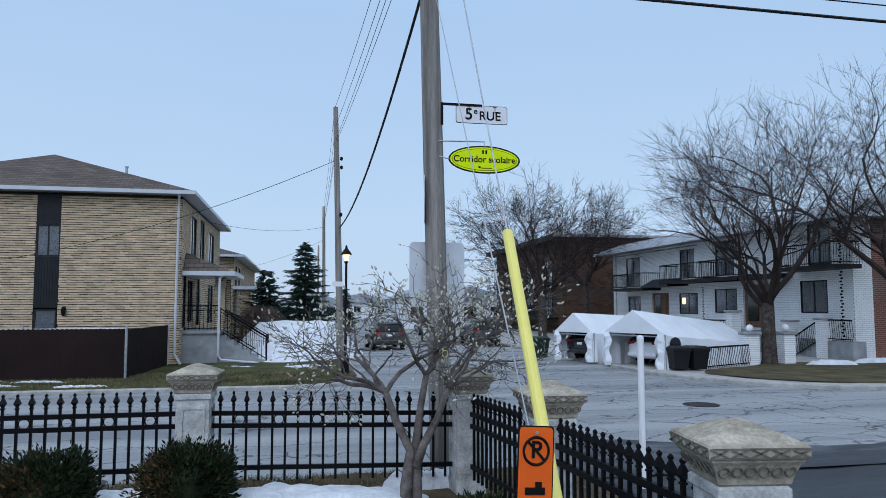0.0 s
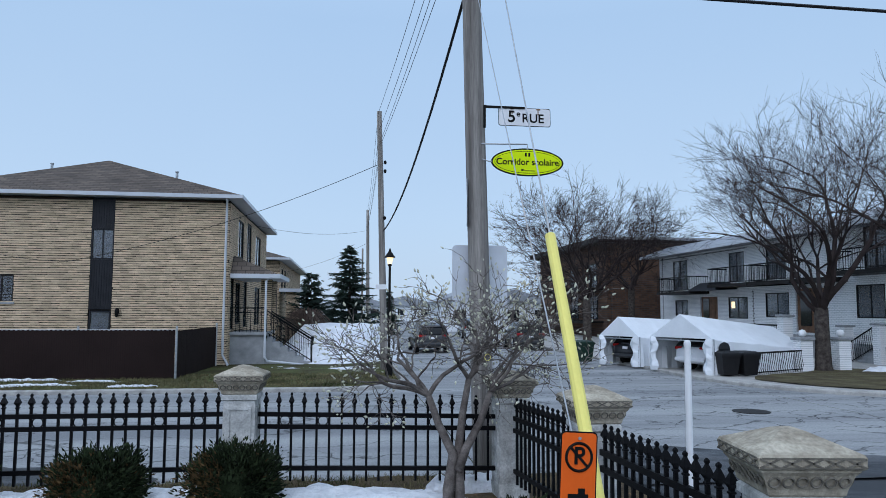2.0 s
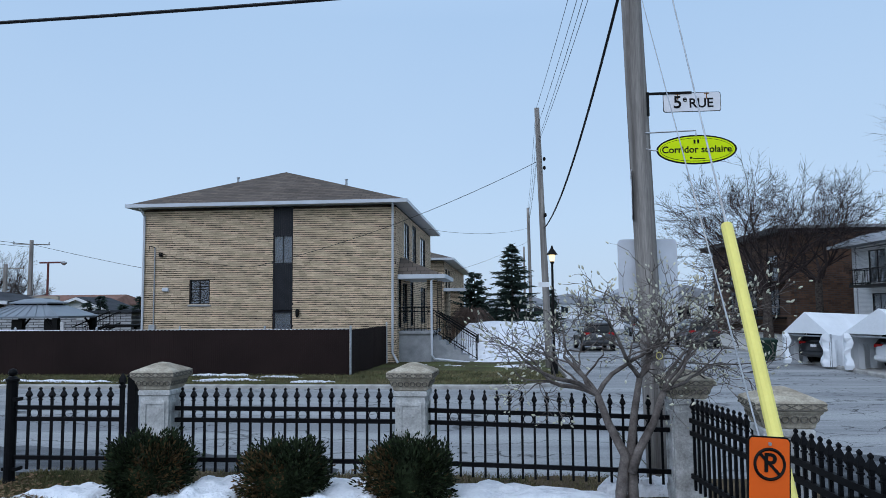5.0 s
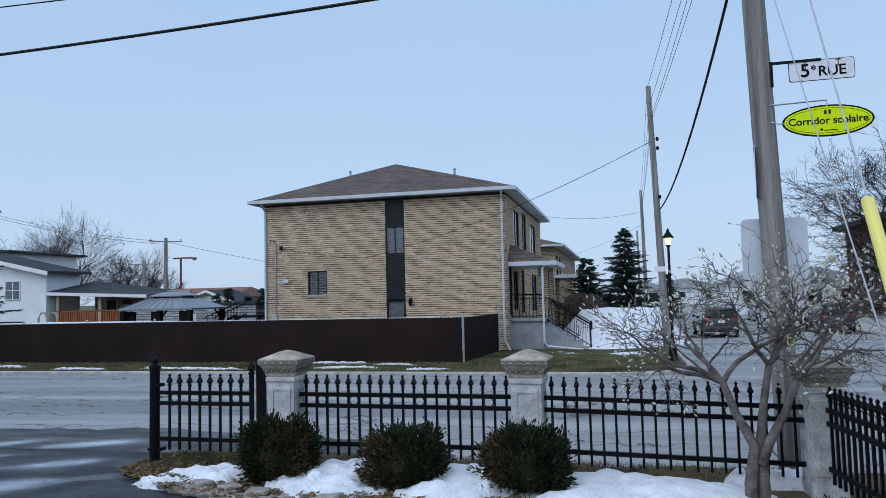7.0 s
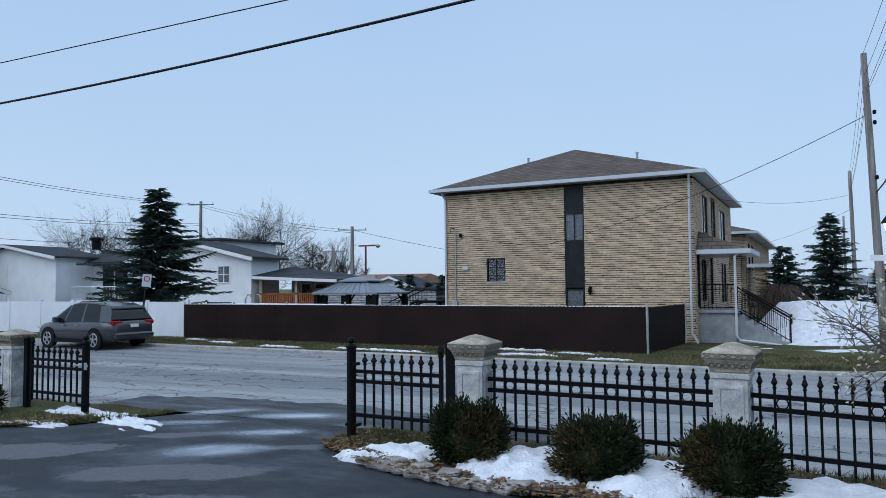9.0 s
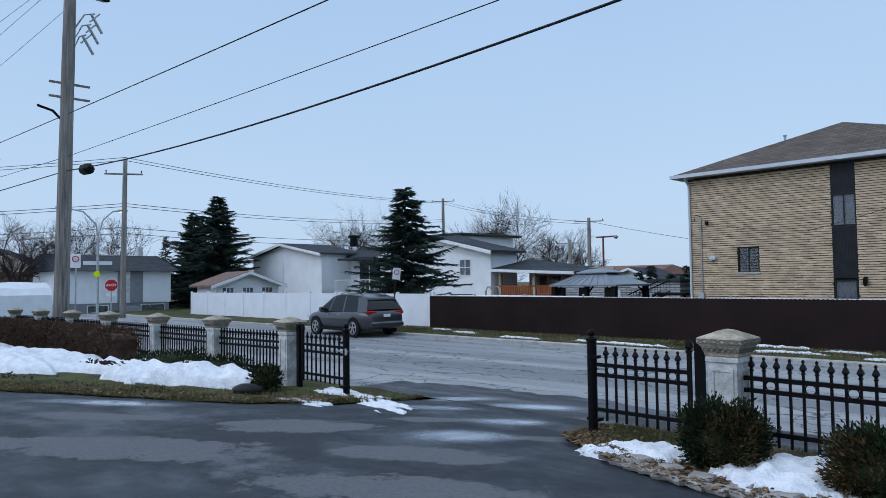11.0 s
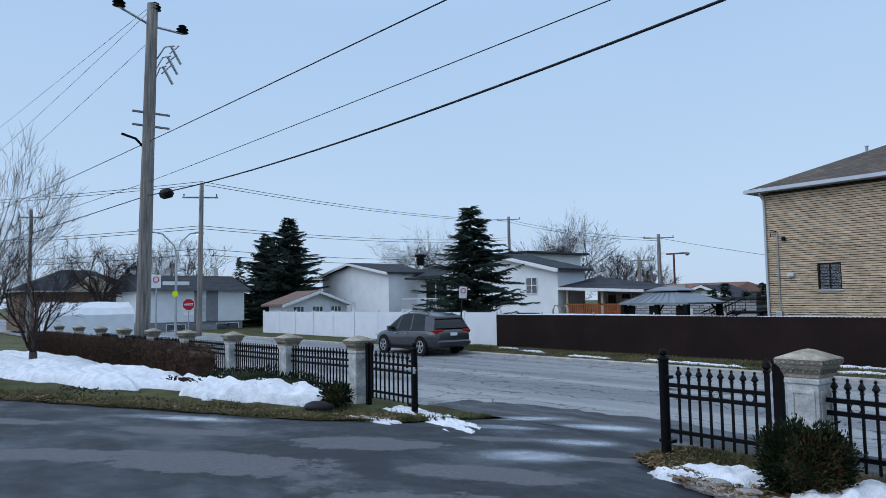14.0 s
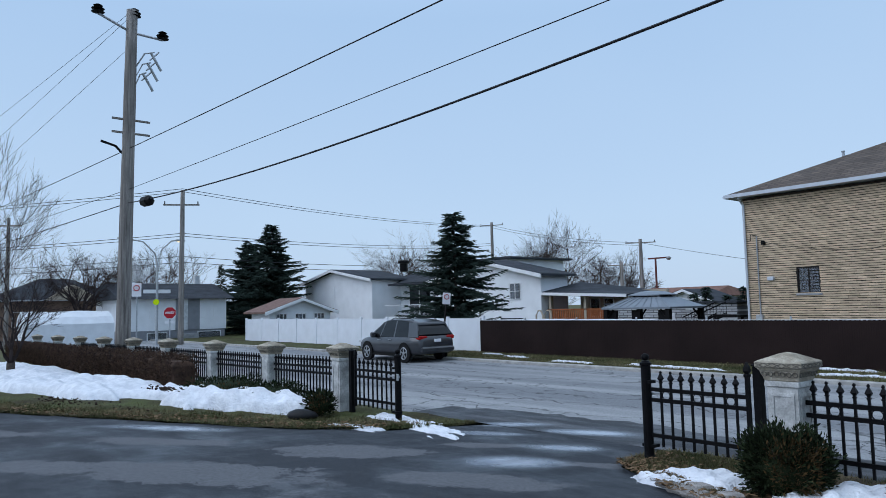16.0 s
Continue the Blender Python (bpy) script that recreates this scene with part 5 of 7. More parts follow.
# brown brick block behind
bb = thing("brown_brick_block", pose(15.6, 49.5, 0), "three-storey dark brown brick apartment block with dark balconies", "apartment building")
part("end_wall", Build().box(3.2, 0, 0, 14.5, 0.3, 6.9), BBRICK, bb)
part("street_wall", Build().box(2.9, 0.3, 0, 3.2, 18, 6.9), BBRICK, bb)
part("rear_wall", Build().box(3.2, 17.7, 0, 14.5, 18, 6.9).box(14.2, 0.3, 0, 14.5, 17.7, 6.9), BBRICK, bb)
part("roof", Build().box(2.0, -0.6, 6.9, 15, 18.6, 7.05).box(2.0, -0.66, 7.05, 15.06, 18.6, 7.3), DARKTRIM, bb)
part("roof_edge", Build().box(1.94, -0.7, 7.1, 15.1, -0.66, 7.3), GREYROOF, bb)
for z in (1.6, 4.0):
    for a in (1.0, 5.5, 10):
        bal = part("balcony", Build().box(1.4, a, z - 0.5, 2.9, a + 3.5, z - 0.35), DARKTRIM, bb)
        railing(bal, (1.45, a, z - 0.35), (1.45, a + 3.5, z - 0.35), 0.9, 0.2)
        window_unit(bb, 1.8, 1.7, pose(2.88, a + 3.0, z - 0.2, 0, 0, -90), 1, True, DARKTRIM)


def suv(m, paint, label, size=1.0):
    """A sport utility car with a raked rear window, nose towards +x."""
    root = thing("car", m, label, "car", "parked cars")
    hw, h = 0.94, 1.70

    def add(name, b, material, parent, text="", smooth=False):
        b.v = [(p[0] * size, p[1] * size, p[2] * size) for p in b.v]
        return part(name, b, material, parent, text, smooth)

    secs = [(-2.40, 0.48, 0.86, 0.72), (-2.36, 0.40, 1.00, 0.86), (-2.2, 0.34, 1.07, 0.94), (-1.7, 0.27, 1.08, 0.99), (-1.0, 0.24, 1.06, 1.0), (0.0, 0.24, 1.04, 1.0), (0.9, 0.24, 1.02, 0.99), (1.35, 0.27, 1.00, 0.98), (1.8, 0.30, 0.93, 0.95), (2.15, 0.36, 0.84, 0.87), (2.34, 0.44, 0.74, 0.75), (2.40, 0.50, 0.64, 0.62)]
    rings = []
    for x, z0, z1, k in secs:
        a, d = hw * k, z1 - z0
        half = [(a * 0.86, z0), (a * 0.96, z0 + d * 0.12), (a, z0 + d * 0.42), (a * 0.995, z0 + d * 0.66), (a * 0.96, z0 + d * 0.86), (a * 0.88, z0 + d * 0.97), (a * 0.5, z1 + 0.01)]
        rings.append([(x, y, q) for y, q in half] + [(x, -y, q) for y, q in reversed(half)])
    add("body", Build().loft(rings), paint, root, smooth=True)

    def width(q):
        return hw * (0.93 - 0.24 * (q - 1.0) / 0.7)

    prof = [(-2.30, 1.10), (-2.12, 1.34), (-1.92, 1.55), (-1.6, 1.64), (-0.9, h - 0.01), (-0.2, h), (0.2, h - 0.05), (0.5, 1.50), (0.9, 1.26), (1.3, 1.04)]
    rings = [[(x, -width(1.0), 0.99), (x, width(1.0), 0.99), (x, width(q - 0.03), q - 0.03), (x, width(q) - 0.1, q), (x, 0.1 - width(q), q), (x, -width(q - 0.03), q - 0.03)] for x, q in prof]
    add("cabin", Build().loft(rings), CARGLASS, root, "dark tinted glass")
    rings = [[(x, -width(q) - 0.006, q - 0.08), (x, -width(q) + 0.02, q + 0.002), (x, -width(q) + 0.16, q + 0.022), (x, width(q) - 0.16, q + 0.022), (x, width(q) - 0.02, q + 0.002), (x, width(q) + 0.006, q - 0.08)] for x, q in ((-2.04, 1.52), (-1.92, 1.56), (-1.6, 1.645), (-0.9, h - 0.005), (-0.2, h), (0.22, h - 0.05), (0.34, 1.60))]
    add("roof_panel", Build().loft(rings), paint, root, smooth=True)
    for s in (-1, 1):
        for x0, x1, t0, t1, q in ((0.40, 0.48, 0.20, 0.28, 1.62), (-0.66, -0.56, -0.62, -0.54, 1.64), (-2.30, -1.62, -2.0, -1.45, 1.58), (1.18, 1.30, 0.28, 0.38, 1.60)):
            y0, y1 = s * (width(1.0) + 0.004), s * (width(q) + 0.004)
            add("pillar", Build().loft([[(x0, y0, 1.0), (x1, y0, 1.0), (x1, y0 - s * 0.05, 1.0), (x0, y0 - s * 0.05, 1.0)], [(t0, y1, q), (t1, y1, q), (t1, y1 - s * 0.05, q), (t0, y1 - s * 0.05, q)]]), paint, root)
        add("roof_rail", Build().tube([(-1.6, s * 0.58, h - 0.05), (-1.4, s * 0.58, h + 0.04), (-0.2, s * 0.58, h + 0.05), (0.0, s * 0.58, h - 0.01)], 0.016, 5), SIGNBLACK, root)
        add("mirror", Build().cbox(0.78, min(s * 0.88, s * 1.06), 1.02, 0.95, max(s * 0.88, s * 1.06), 1.17, 0.03), paint, root)
        add("tail_light", Build().cbox(-2.37, min(s * 0.48, s * 0.86), 0.90, -2.12, max(s * 0.48, s * 0.86), 1.05, 0.03), TAIL, root, "red tail light")
        add("headlight", Build().cbox(2.05, min(s * 0.5, s * 0.82), 0.70, 2.30, max(s * 0.5, s * 0.82), 0.82, 0.02), CURTAIN, root, "clear headlight")
        for x in (-0.45, 0.35):
            add("door_handle", Build().box(x, s * hw - 0.015, 0.86, x + 0.2, s * hw + 0.015, 0.89), STEEL, root)
        add("sill_trim", Build().box(-1.0, s * 0.92 - 0.02, 0.23, 1.0, s * 0.92 + 0.02, 0.36), SIGNBLACK, root)
        for x in (-1.40, 1.40):
            add("wheel_arch", Build().lathe([(0.42, -0.02), (0.42, 0.02)], 20, pose(x, s * (hw - 0.01), 0.37, 90)), SIGNBLACK, root)
            wh = add("wheel", Build().lathe([(0.25, -0.11), (0.335, -0.1), (0.35, 0), (0.335, 0.1), (0.25, 0.11)], 24, pose(x, s * (hw - 0.09), 0.35, 90)), TYRE, root)
            add("rim", Build().ring(0.23, 0.018, pose(x, s * (hw + 0.022), 0.35), 20, 5), STEEL, wh)
            sp = Build().lathe([(0.06, -0.03), (0.06, 0.03)], 10, pose(x, s * (hw + 0.02), 0.35, 90))
            for k in range(5):
                sp.box(-0.028, -0.012, 0.03, 0.028, 0.012, 0.23, pose(x, s * (hw + 0.025), 0.35, 0, 72 * k, 0))
            add("spokes", sp, STEEL, wh)
    add("rear_plate", Build().box(-2.425, -0.16, 0.80, -2.39, 0.16, 0.92), SIGNWHITE, root)
    add("rear_bumper", Build().cbox(-2.47, -hw * 0.84, 0.40, -2.2, hw * 0.84, 0.62, 0.06), paint, root)
    add("front_bumper", Build().cbox(2.2, -hw * 0.7, 0.36, 2.44, hw * 0.7, 0.56, 0.06), paint, root)
    add("grille", Build().box(2.34, -0.38, 0.56, 2.415, 0.38, 0.70), SIGNBLACK, root)
    return root


CARGLASS = mat("tinted_car_glass", (0.006, 0.007, 0.008), 0.2, 3, 0.08, 0, spec=0.35)
TAIL = mat("red_tail_lens", (0.35, 0.015, 0.015), 0.1, 8, 0.15, 0)
TYRE = mat("tyre_rubber", (0.014, 0.014, 0.015), 0.2, 10, 0.85, 0.2)


def car_paint(name, c):
    m = mat(name, c, 0.06, 2, 0.28, 0, spec=0.6)
    m.node_tree.nodes["Principled BSDF"].inputs["Coat Weight"].default_value = 0.5
    return m


CARGREY = car_paint("dark_grey_car_paint", (0.030, 0.032, 0.038))
CARBLACK = car_paint("black_car_paint", (0.014, 0.015, 0.018))
CARWHITE = car_paint("white_car_paint", (0.68, 0.70, 0.73))
CARBLUE = car_paint("blue_grey_car_paint", (0.09, 0.12, 0.17))
suv(pose(-24.75, 17.95, -0.02, 0, 0, 178), CARGREY, "dark grey sport utility car parked half on the verge", 0.98)


def shelter(m, w, l, eave, ridge, label, fall=0.0):
    """A white fabric car shelter, open front at y = 0, running to +y."""
    root = thing("car_shelter", m, label, "car shelter", "white car shelters")
    rings = []
    n = 10
    for k in range(n + 1):
        y = l * k / n
        sag = -0.04 * abs(math.sin(k * math.pi / 2.5)) - fall * k / n
        rings.append([(0, y, eave - 0.25 + sag), (0.02, y, eave + sag), (w * 0.25, y, (eave + ridge) / 2 + sag - 0.03), (w / 2, y, ridge - fall * 1.15 * k / n), (w * 0.75, y, (eave + ridge) / 2 + sag - 0.03), (w - 0.02, y, eave + sag), (w, y, eave - 0.25 + sag)])
    b = Build()
    verts = [p for r in rings for p in r]
    b.add(verts, [(i * 7 + j, i * 7 + j + 1, (i + 1) * 7 + j + 1, (i + 1) * 7 + j) for i in range(n) for j in range(6)])
    top = part("roof_cover", b, TARP, root)
    mod = top.modifiers.new("thickness", "SOLIDIFY")
    mod.thickness = 0.02
    for x in (0.0, w):
        b = Build()
        cols = 26
        vs = []
        for i in range(cols + 1):
            y = l * i / cols
            o = 0.05 * math.sin(i * 1.9) + 0.03 * math.sin(i * 0.7)
            vs += [(x + o * 0.2, y, eave - 0.2 - fall * i / cols), (x + o, y, eave * 0.5), (x + o * 1.2, y, 0.0)]
        b.add(vs, [(i * 3 + j, i * 3 + j + 1, (i + 1) * 3 + j + 1, (i + 1) * 3 + j) for i in range(cols) for j in range(2)])
        wl_ = part("side_cover", b, TARP, root)
        mod = wl_.modifiers.new("thickness", "SOLIDIFY")
        mod.thickness = 0.015
        part("front_post", Build().tube([(x, 0.05, 0), (x, 0.05, eave)], 0.03, 6), STEEL, root)
        s = 1 if x == 0 else -1
        cur = Build()
        cr = []
        for i in range(9):
            z = eave * i / 8
            g = 0.32 + 0.08 * math.sin(i * 1.3)
            cr.append([(x, -0.02, z), (x + s * g * 0.5, -0.12 - 0.04 * math.sin(i * 2), z), (x + s * g, -0.02, z), (x + s * g * 0.5, 0.08, z)])
        part("tied_flap", cur.loft(cr), TARP, root, "gathered white front flap")
    part("gable", Build().add([(0, 0.0, eave), (w, 0.0, eave), (w / 2, 0.0, ridge), (0, 0.03, eave), (w, 0.03, eave), (w / 2, 0.03, ridge)], [(0, 1, 2), (5, 4, 3), (0, 3, 4, 1), (1, 4, 5, 2), (2, 5, 3, 0)]), TARP, root)
    part("cross_tube", Build().tube([(0, 0.06, eave - 0.08), (w, 0.06, eave - 0.08)], 0.025, 6).tube([(w / 2, 0.06, eave - 0.08), (w / 2, 0.06, ridge)], 0.02, 5), STEEL, root)
    part("rear_wall", Build().loft([[(0, y, 0), (w, y, 0), (w, y, eave - fall), (w / 2, y, ridge - fall * 1.15), (0, y, eave - fall)] for y in (l, l + 0.02)]), TARP, root)
    return root


SMALL, LONG = pose(9.36, 26.4, 0.07, 0, 0, -65), pose(10.24, 23.77, 0.07, 0, 0, -69)
shelter(SMALL, 1.95, 4.2, 1.06, 1.78, "smaller white fabric car shelter with a gabled front", 0.15)
shelter(LONG, 2.66, 4.7, 1.12, 1.90, "long white fabric car shelter with an arched side window", 0.40)
suv(SMALL @ pose(1.0, 2.1, 0, 0, 0, 90), CARBLACK, "dark sport utility car inside the shelter", 0.74)
suv(LONG @ pose(1.35, 2.3, 0, 0, 0, 90), CARWHITE, "white sport utility car inside the shelter", 0.78)
sw = thing("shelter_window", LONG @ pose(2.74, 0.42, 0.56, 0, 0, 90), "arched clear window in the shelter side", "shelter window")
part("pane", Build().prism([(-0.25, 0), (0.25, 0), (0.25, 0.30), (0.18, 0.42), (0.0, 0.48), (-0.18, 0.42), (-0.25, 0.30)], 0, 0.02), GLASS, sw, at=pose(0, 0, 0, 90))
BIN = mat("dark_green_plastic", (0.012, 0.03, 0.02), 0.15, 5, 0.5, 0.05)
BINB = mat("black_plastic", (0.012, 0.012, 0.013), 0.15, 5, 0.5, 0.05)


def wheelie_bin(x, y, yaw, material, label, h=1.05):
    r = thing("wheelie_bin", pose(x, y, 0.07, 0, 0, yaw), label, "bin", "wheeled bins")
    part("bin_body", Build().square([(0.22, 0.26, 0.05), (0.29, 0.34, h - 0.1), (0.31, 0.36, h - 0.1), (0.31, 0.36, h - 0.04)]), material, r)
    part("lid", Build().square([(0.31, 0.37, h - 0.04), (0.30, 0.36, h), (0.2, 0.25, h + 0.05)]), material, r)
    for s in (-1, 1):
        part("wheel", Build().lathe([(0.1, -0.03), (0.1, 0.03)], 10, pose(s * 0.24, 0.28, 0.1, 0, 90, 0)), TYRE, r)


wheelie_bin(8.9, 26.9, 10, BIN, "dark green wheeled bin beside the shelter", 0.8)
wheelie_bin(11.55, 21.12, -4, BINB, "black wheeled bin by the railing", 0.72)
wheelie_bin(12.15, 21.08, 5, BINB, "black wheeled bin by the railing", 0.72)
fr = thing("garden_railing", pose(0, 0, 0), "low curved black iron railing beside the lawn", "railing")
railing(fr, (12.45, 20.95, 0.1), (14.75, 22.1, 0.1), 0.68, 0.1, None, "railing_section", 0.05)
for x, y in ((15.15, 22.6), (16.55, 22.6)):
    p = thing("garden_pier", pose(x, y, 0.0), "short white brick garden pier with a cap", "pier", "white garden piers")
    part("pier_shaft", Build().box(-0.22, -0.22, -0.1, 0.22, 0.22, 1.1), WBRICK, p)
    part("pier_cap", Build().cbox(-0.28, -0.28, 1.1, 0.28, 0.28, 1.2, 0.02), GREYCONC, p)
    part("ball", Build().lathe([(0.02, 1.2), (0.11, 1.26), (0.13, 1.34), (0.09, 1.43), (0.02, 1.46)], 12), WHITE, p, smooth=True)
for x, y, yaw, mt, l in ((3.9, 36, 92, CARBLACK, "black car parked down the side street"), (7.6, 41, 88, CARWHITE, "white car parked far down the side street"), (9.3, 38, 88, CARBLACK, "black car parked by the brown block"), (8.9, 52, 88, CARBLUE, "blue-grey car far down the side street")):
    suv(pose(x, y, 0, 0, 0, yaw), mt, l, 0.84)
# distant white house at the end of the street
for x, y, w, d_, h in ((8.5, 66, 9, 8, 4.6), (-4, 95, 10, 9, 4.0), (14, 85, 12, 10, 4.5), (2.5, 120, 14, 10, 4.2)):
    hb = thing("distant_house", pose(x, y, 0), "small pale house at the end of the side street", "house", "distant houses")
    part("house_wall", Build().box(0, 0, 0, w, d_, h * 0.6), WHITEV, hb)
    part("roof", Build().add([(-0.4, -0.4, h * 0.6), (w + 0.4, -0.4, h * 0.6), (w + 0.4, d_ + 0.4, h * 0.6), (-0.4, d_ + 0.4, h * 0.6), (w / 2, -0.4, h), (w / 2, d_ + 0.4, h)], [(0, 1, 4), (1, 2, 5, 4), (2, 3, 5), (3, 0, 4, 5)]), GREYROOF, hb)
    for k in range(3):
        part("window", Build().box(w * (0.15 + 0.28 * k), -0.03, 1.0, w * (0.15 + 0.28 * k) + 1.1, 0.0, 2.0), GLASS, hb)


# ---- fences and houses across the street to the left ----
df = thing("privacy_fence", pose(0, 0, 0), "dark brown slatted chain-link privacy fence", "fence")


def slat_run(parent, p, q, z0, z1, pitch=0.062):
    p, q = Vector(p), Vector(q)
    n = int((q - p).length / pitch)
    d = (q - p).normalized()
    nr = Vector((d.y, -d.x))
    b = Build()
    rng = random.Random(5)
    for i in range(n):
        a = p + d * (i * pitch + 0.001)
        c = p + d * ((i + 1) * pitch - 0.001)
        o = nr * (0.001 * (i % 2) + rng.random() * 0.002)
        g = ground_z(a.x, a.y)
        t = z1 + 0.015 * (i % 2) + 0.006 * rng.random()
        k = nr * 0.012
        b.add([(a.x + o.x, a.y + o.y, g + z0), (c.x + o.x, c.y + o.y, g + z0), (c.x + o.x, c.y + o.y, g + t), (a.x + o.x, a.y + o.y, g + t),
               (a.x + o.x - k.x, a.y + o.y - k.y, g + z0), (c.x + o.x - k.x, c.y + o.y - k.y, g + z0), (c.x + o.x - k.x, c.y + o.y - k.y, g + t), (a.x + o.x - k.x, a.y + o.y - k.y, g + t)],
              [(0, 1, 2, 3), (5, 4, 7, 6), (1, 5, 6, 2), (4, 0, 3, 7), (3, 2, 6, 7)])
    tagged(part("slats", b, CHAIN, parent), kind="stuff")


slat_run(df, (-24.2, 21.77), (-5.08, 21.77), 0.06, 1.46)
slat_run(df, (-5.05, 21.8), (-4.72, 26.35), 0.06, 1.44)
for x, y in [(-5.05, 21.72)] + [(-5.05 - 2.74 * k, 21.85) for k in range(1, 8)] + [(-4.72, 26.3)]:
    part("fence_post", Build().lathe([(0.035, -0.1), (0.035, 1.5), (0.02, 1.53)], 8, pose(x, y, ground_z(x, y) + 0.06)), STEEL, df, "galvanised fence post")
part("top_rail", Build().tube([(-24.2, 21.80, 1.48), (-5.05, 21.80, 1.47)], 0.02, 6), STEEL, df)
part("snow_cap", Build().tube([(-24.2, 21.9, 1.47), (-20, 21.92, 1.49), (-15.5, 21.9, 1.475), (-14.5, 21.9, 1.46)], [0.03, 0.05, 0.035, 0.01], 6), SNOW, df)

wf = thing("white_fence", pose(0, 0, 0), "white vinyl panel fence along the neighbour's lot", "fence")
xa = -49.2
for k in range(10):
    x0, x1 = xa + 2.5 * k, xa + 2.5 * (k + 1)
    z = ground_z(x0, 22) + 0.05
    part("panel", Build().box(x0 + 0.06, 21.98, z, x1 - 0.06, 22.03, z + 1.52), WHITEV, wf)
    part("fence_post", Build().cbox(x0 - 0.06, 21.95, z - 0.1, x0 + 0.06, 22.07, z + 1.6, 0.02), WHITEV, wf)
part("fence_post", Build().cbox(-24.28, 21.95, -0.1, -24.16, 22.07, 1.68, 0.02), WHITEV, wf)

GABLE = mat("white_stucco_gable", (0.80, 0.82, 0.84), 0.05, 1.2, 0.7, 0.1)
DARKROOF = mat("dark_grey_shingles", (0.045, 0.050, 0.058), 0.25, 1.5, 0.95, 0.5)


def gable_house(x0, x1, y0, y1, zb, eave, apex_x, apex, label, wall=None, roof=None):
    """A house whose gable faces the street."""
    r = thing("house", pose(0, 0, 0), label, "house", "neighbouring houses")
    wall, roof = wall or GABLE, roof or DARKROOF
    part("gable_wall", Build().loft([[(x0, y, zb), (x1, y, zb), (x1, y, eave), (apex_x, y, apex), (x0, y, eave)] for y in (y0, y0 + 0.3)]), wall, r)
    part("side_wall", Build().box(x1 - 0.3, y0 + 0.3, zb, x1, y1, eave), wall, r)
    part("side_wall", Build().box(x0, y0 + 0.3, zb, x0 + 0.3, y1, eave), wall, r)
    for xe, s in ((x0, -1), (x1, 1)):
        k = (apex - eave) / abs(apex_x - xe)
        xo = xe + s * 0.5
        zo = eave - 0.5 * k
        part("roof_slope", Build().loft([[(xo, y, zo + 0.05), (apex_x, y, apex + 0.05), (apex_x, y, apex + 0.2), (xo, y, zo + 0.2)] for y in (y0 - 0.45, y1 + 0.4)]), roof, r)
        part("fascia", Build().loft([[(xo, y, zo - 0.08), (apex_x, y, apex - 0.05), (apex_x, y, apex + 0.16), (xo, y, zo + 0.16)] for y in (y0 - 0.53, y0 - 0.46)]), WHITE, r)
    return r


ha = gable_house(-62.5, -51.0, 34, 38.2, 0, 4.55, -57.0, 5.55, "long white bungalow with a low dark gable roof")
part("corner_pilaster", Build().box(-57.4, 33.94, 0, -57.0, 34.0, 4.2), GABLE, ha)
part("wing", Build().box(-51.0, 37, 0, -43.0, 41, 4.2), GABLE, ha)
part("wing_roof", Build().add([(-52, 36.3, 4.25), (-42.5, 36.3, 4.25), (-42.5, 42, 4.25), (-52, 42, 4.25), (-52, 39, 5.2), (-42.5, 39, 5.2)], [(0, 1, 5, 4), (1, 2, 5), (2, 3, 4, 5), (3, 0, 4), (3, 2, 1, 0)]), DARKROOF, ha)
part("patio_door", Build().box(-49.6, 36.92, 1.5, -46.9, 37.0, 3.9), GLASS, ha)
part("door_frame", Build().box(-48.3, 36.88, 1.5, -48.2, 36.92, 3.9).box(-49.7, 36.88, 3.9, -46.8, 36.92, 4.0), WHITE, ha)
part("awning", Build().box(-50.4, 35.2, 4.0, -44.5, 36.95, 4.15), DARKROOF, ha)
part("chimney", Build().lathe([(0.35, 5.3), (0.35, 6.0), (0.55, 6.02), (0.55, 6.2), (0.3, 6.3)], 10, pose(-51.2, 37.5, 0)), SIGNBLACK, ha)
dk = part("deck", Build().box(-49.8, 34.4, 1.2, -41.5, 36.9, 1.4), WHITE, ha)
railing(dk, (-49.8, 34.45, 1.4), (-41.5, 34.45, 1.4), 0.95, 0.16, WHITE)
part("deck_skirt", Build().box(-49.8, 34.5, 0, -41.5, 34.6, 1.2), WHITEV, dk)
hb = gable_house(-42.5, -31.8, 34, 36.6, 0, 4.0, -37.2, 5.15, "white two-level house with a small square window")
part("upper_block", Build().box(-47.0, 38, 0, -38.5, 44, 5.6), GABLE, hb)
part("upper_roof", Build().box(-47.5, 37.5, 5.6, -38, 44.5, 5.75), DARKROOF, hb)
wd = window_unit(hb, 0.95, 1.0, pose(-34.55, 33.97, 2.55), 1, True, WHITE)
part("glazing_bar", Build().box(-34.55, 33.94, 3.03, -33.6, 33.96, 3.07), WHITE, hb)
part("basement_window", Build().box(-35.5, 33.95, 0.9, -33.4, 33.99, 1.28), GLASS, hb)
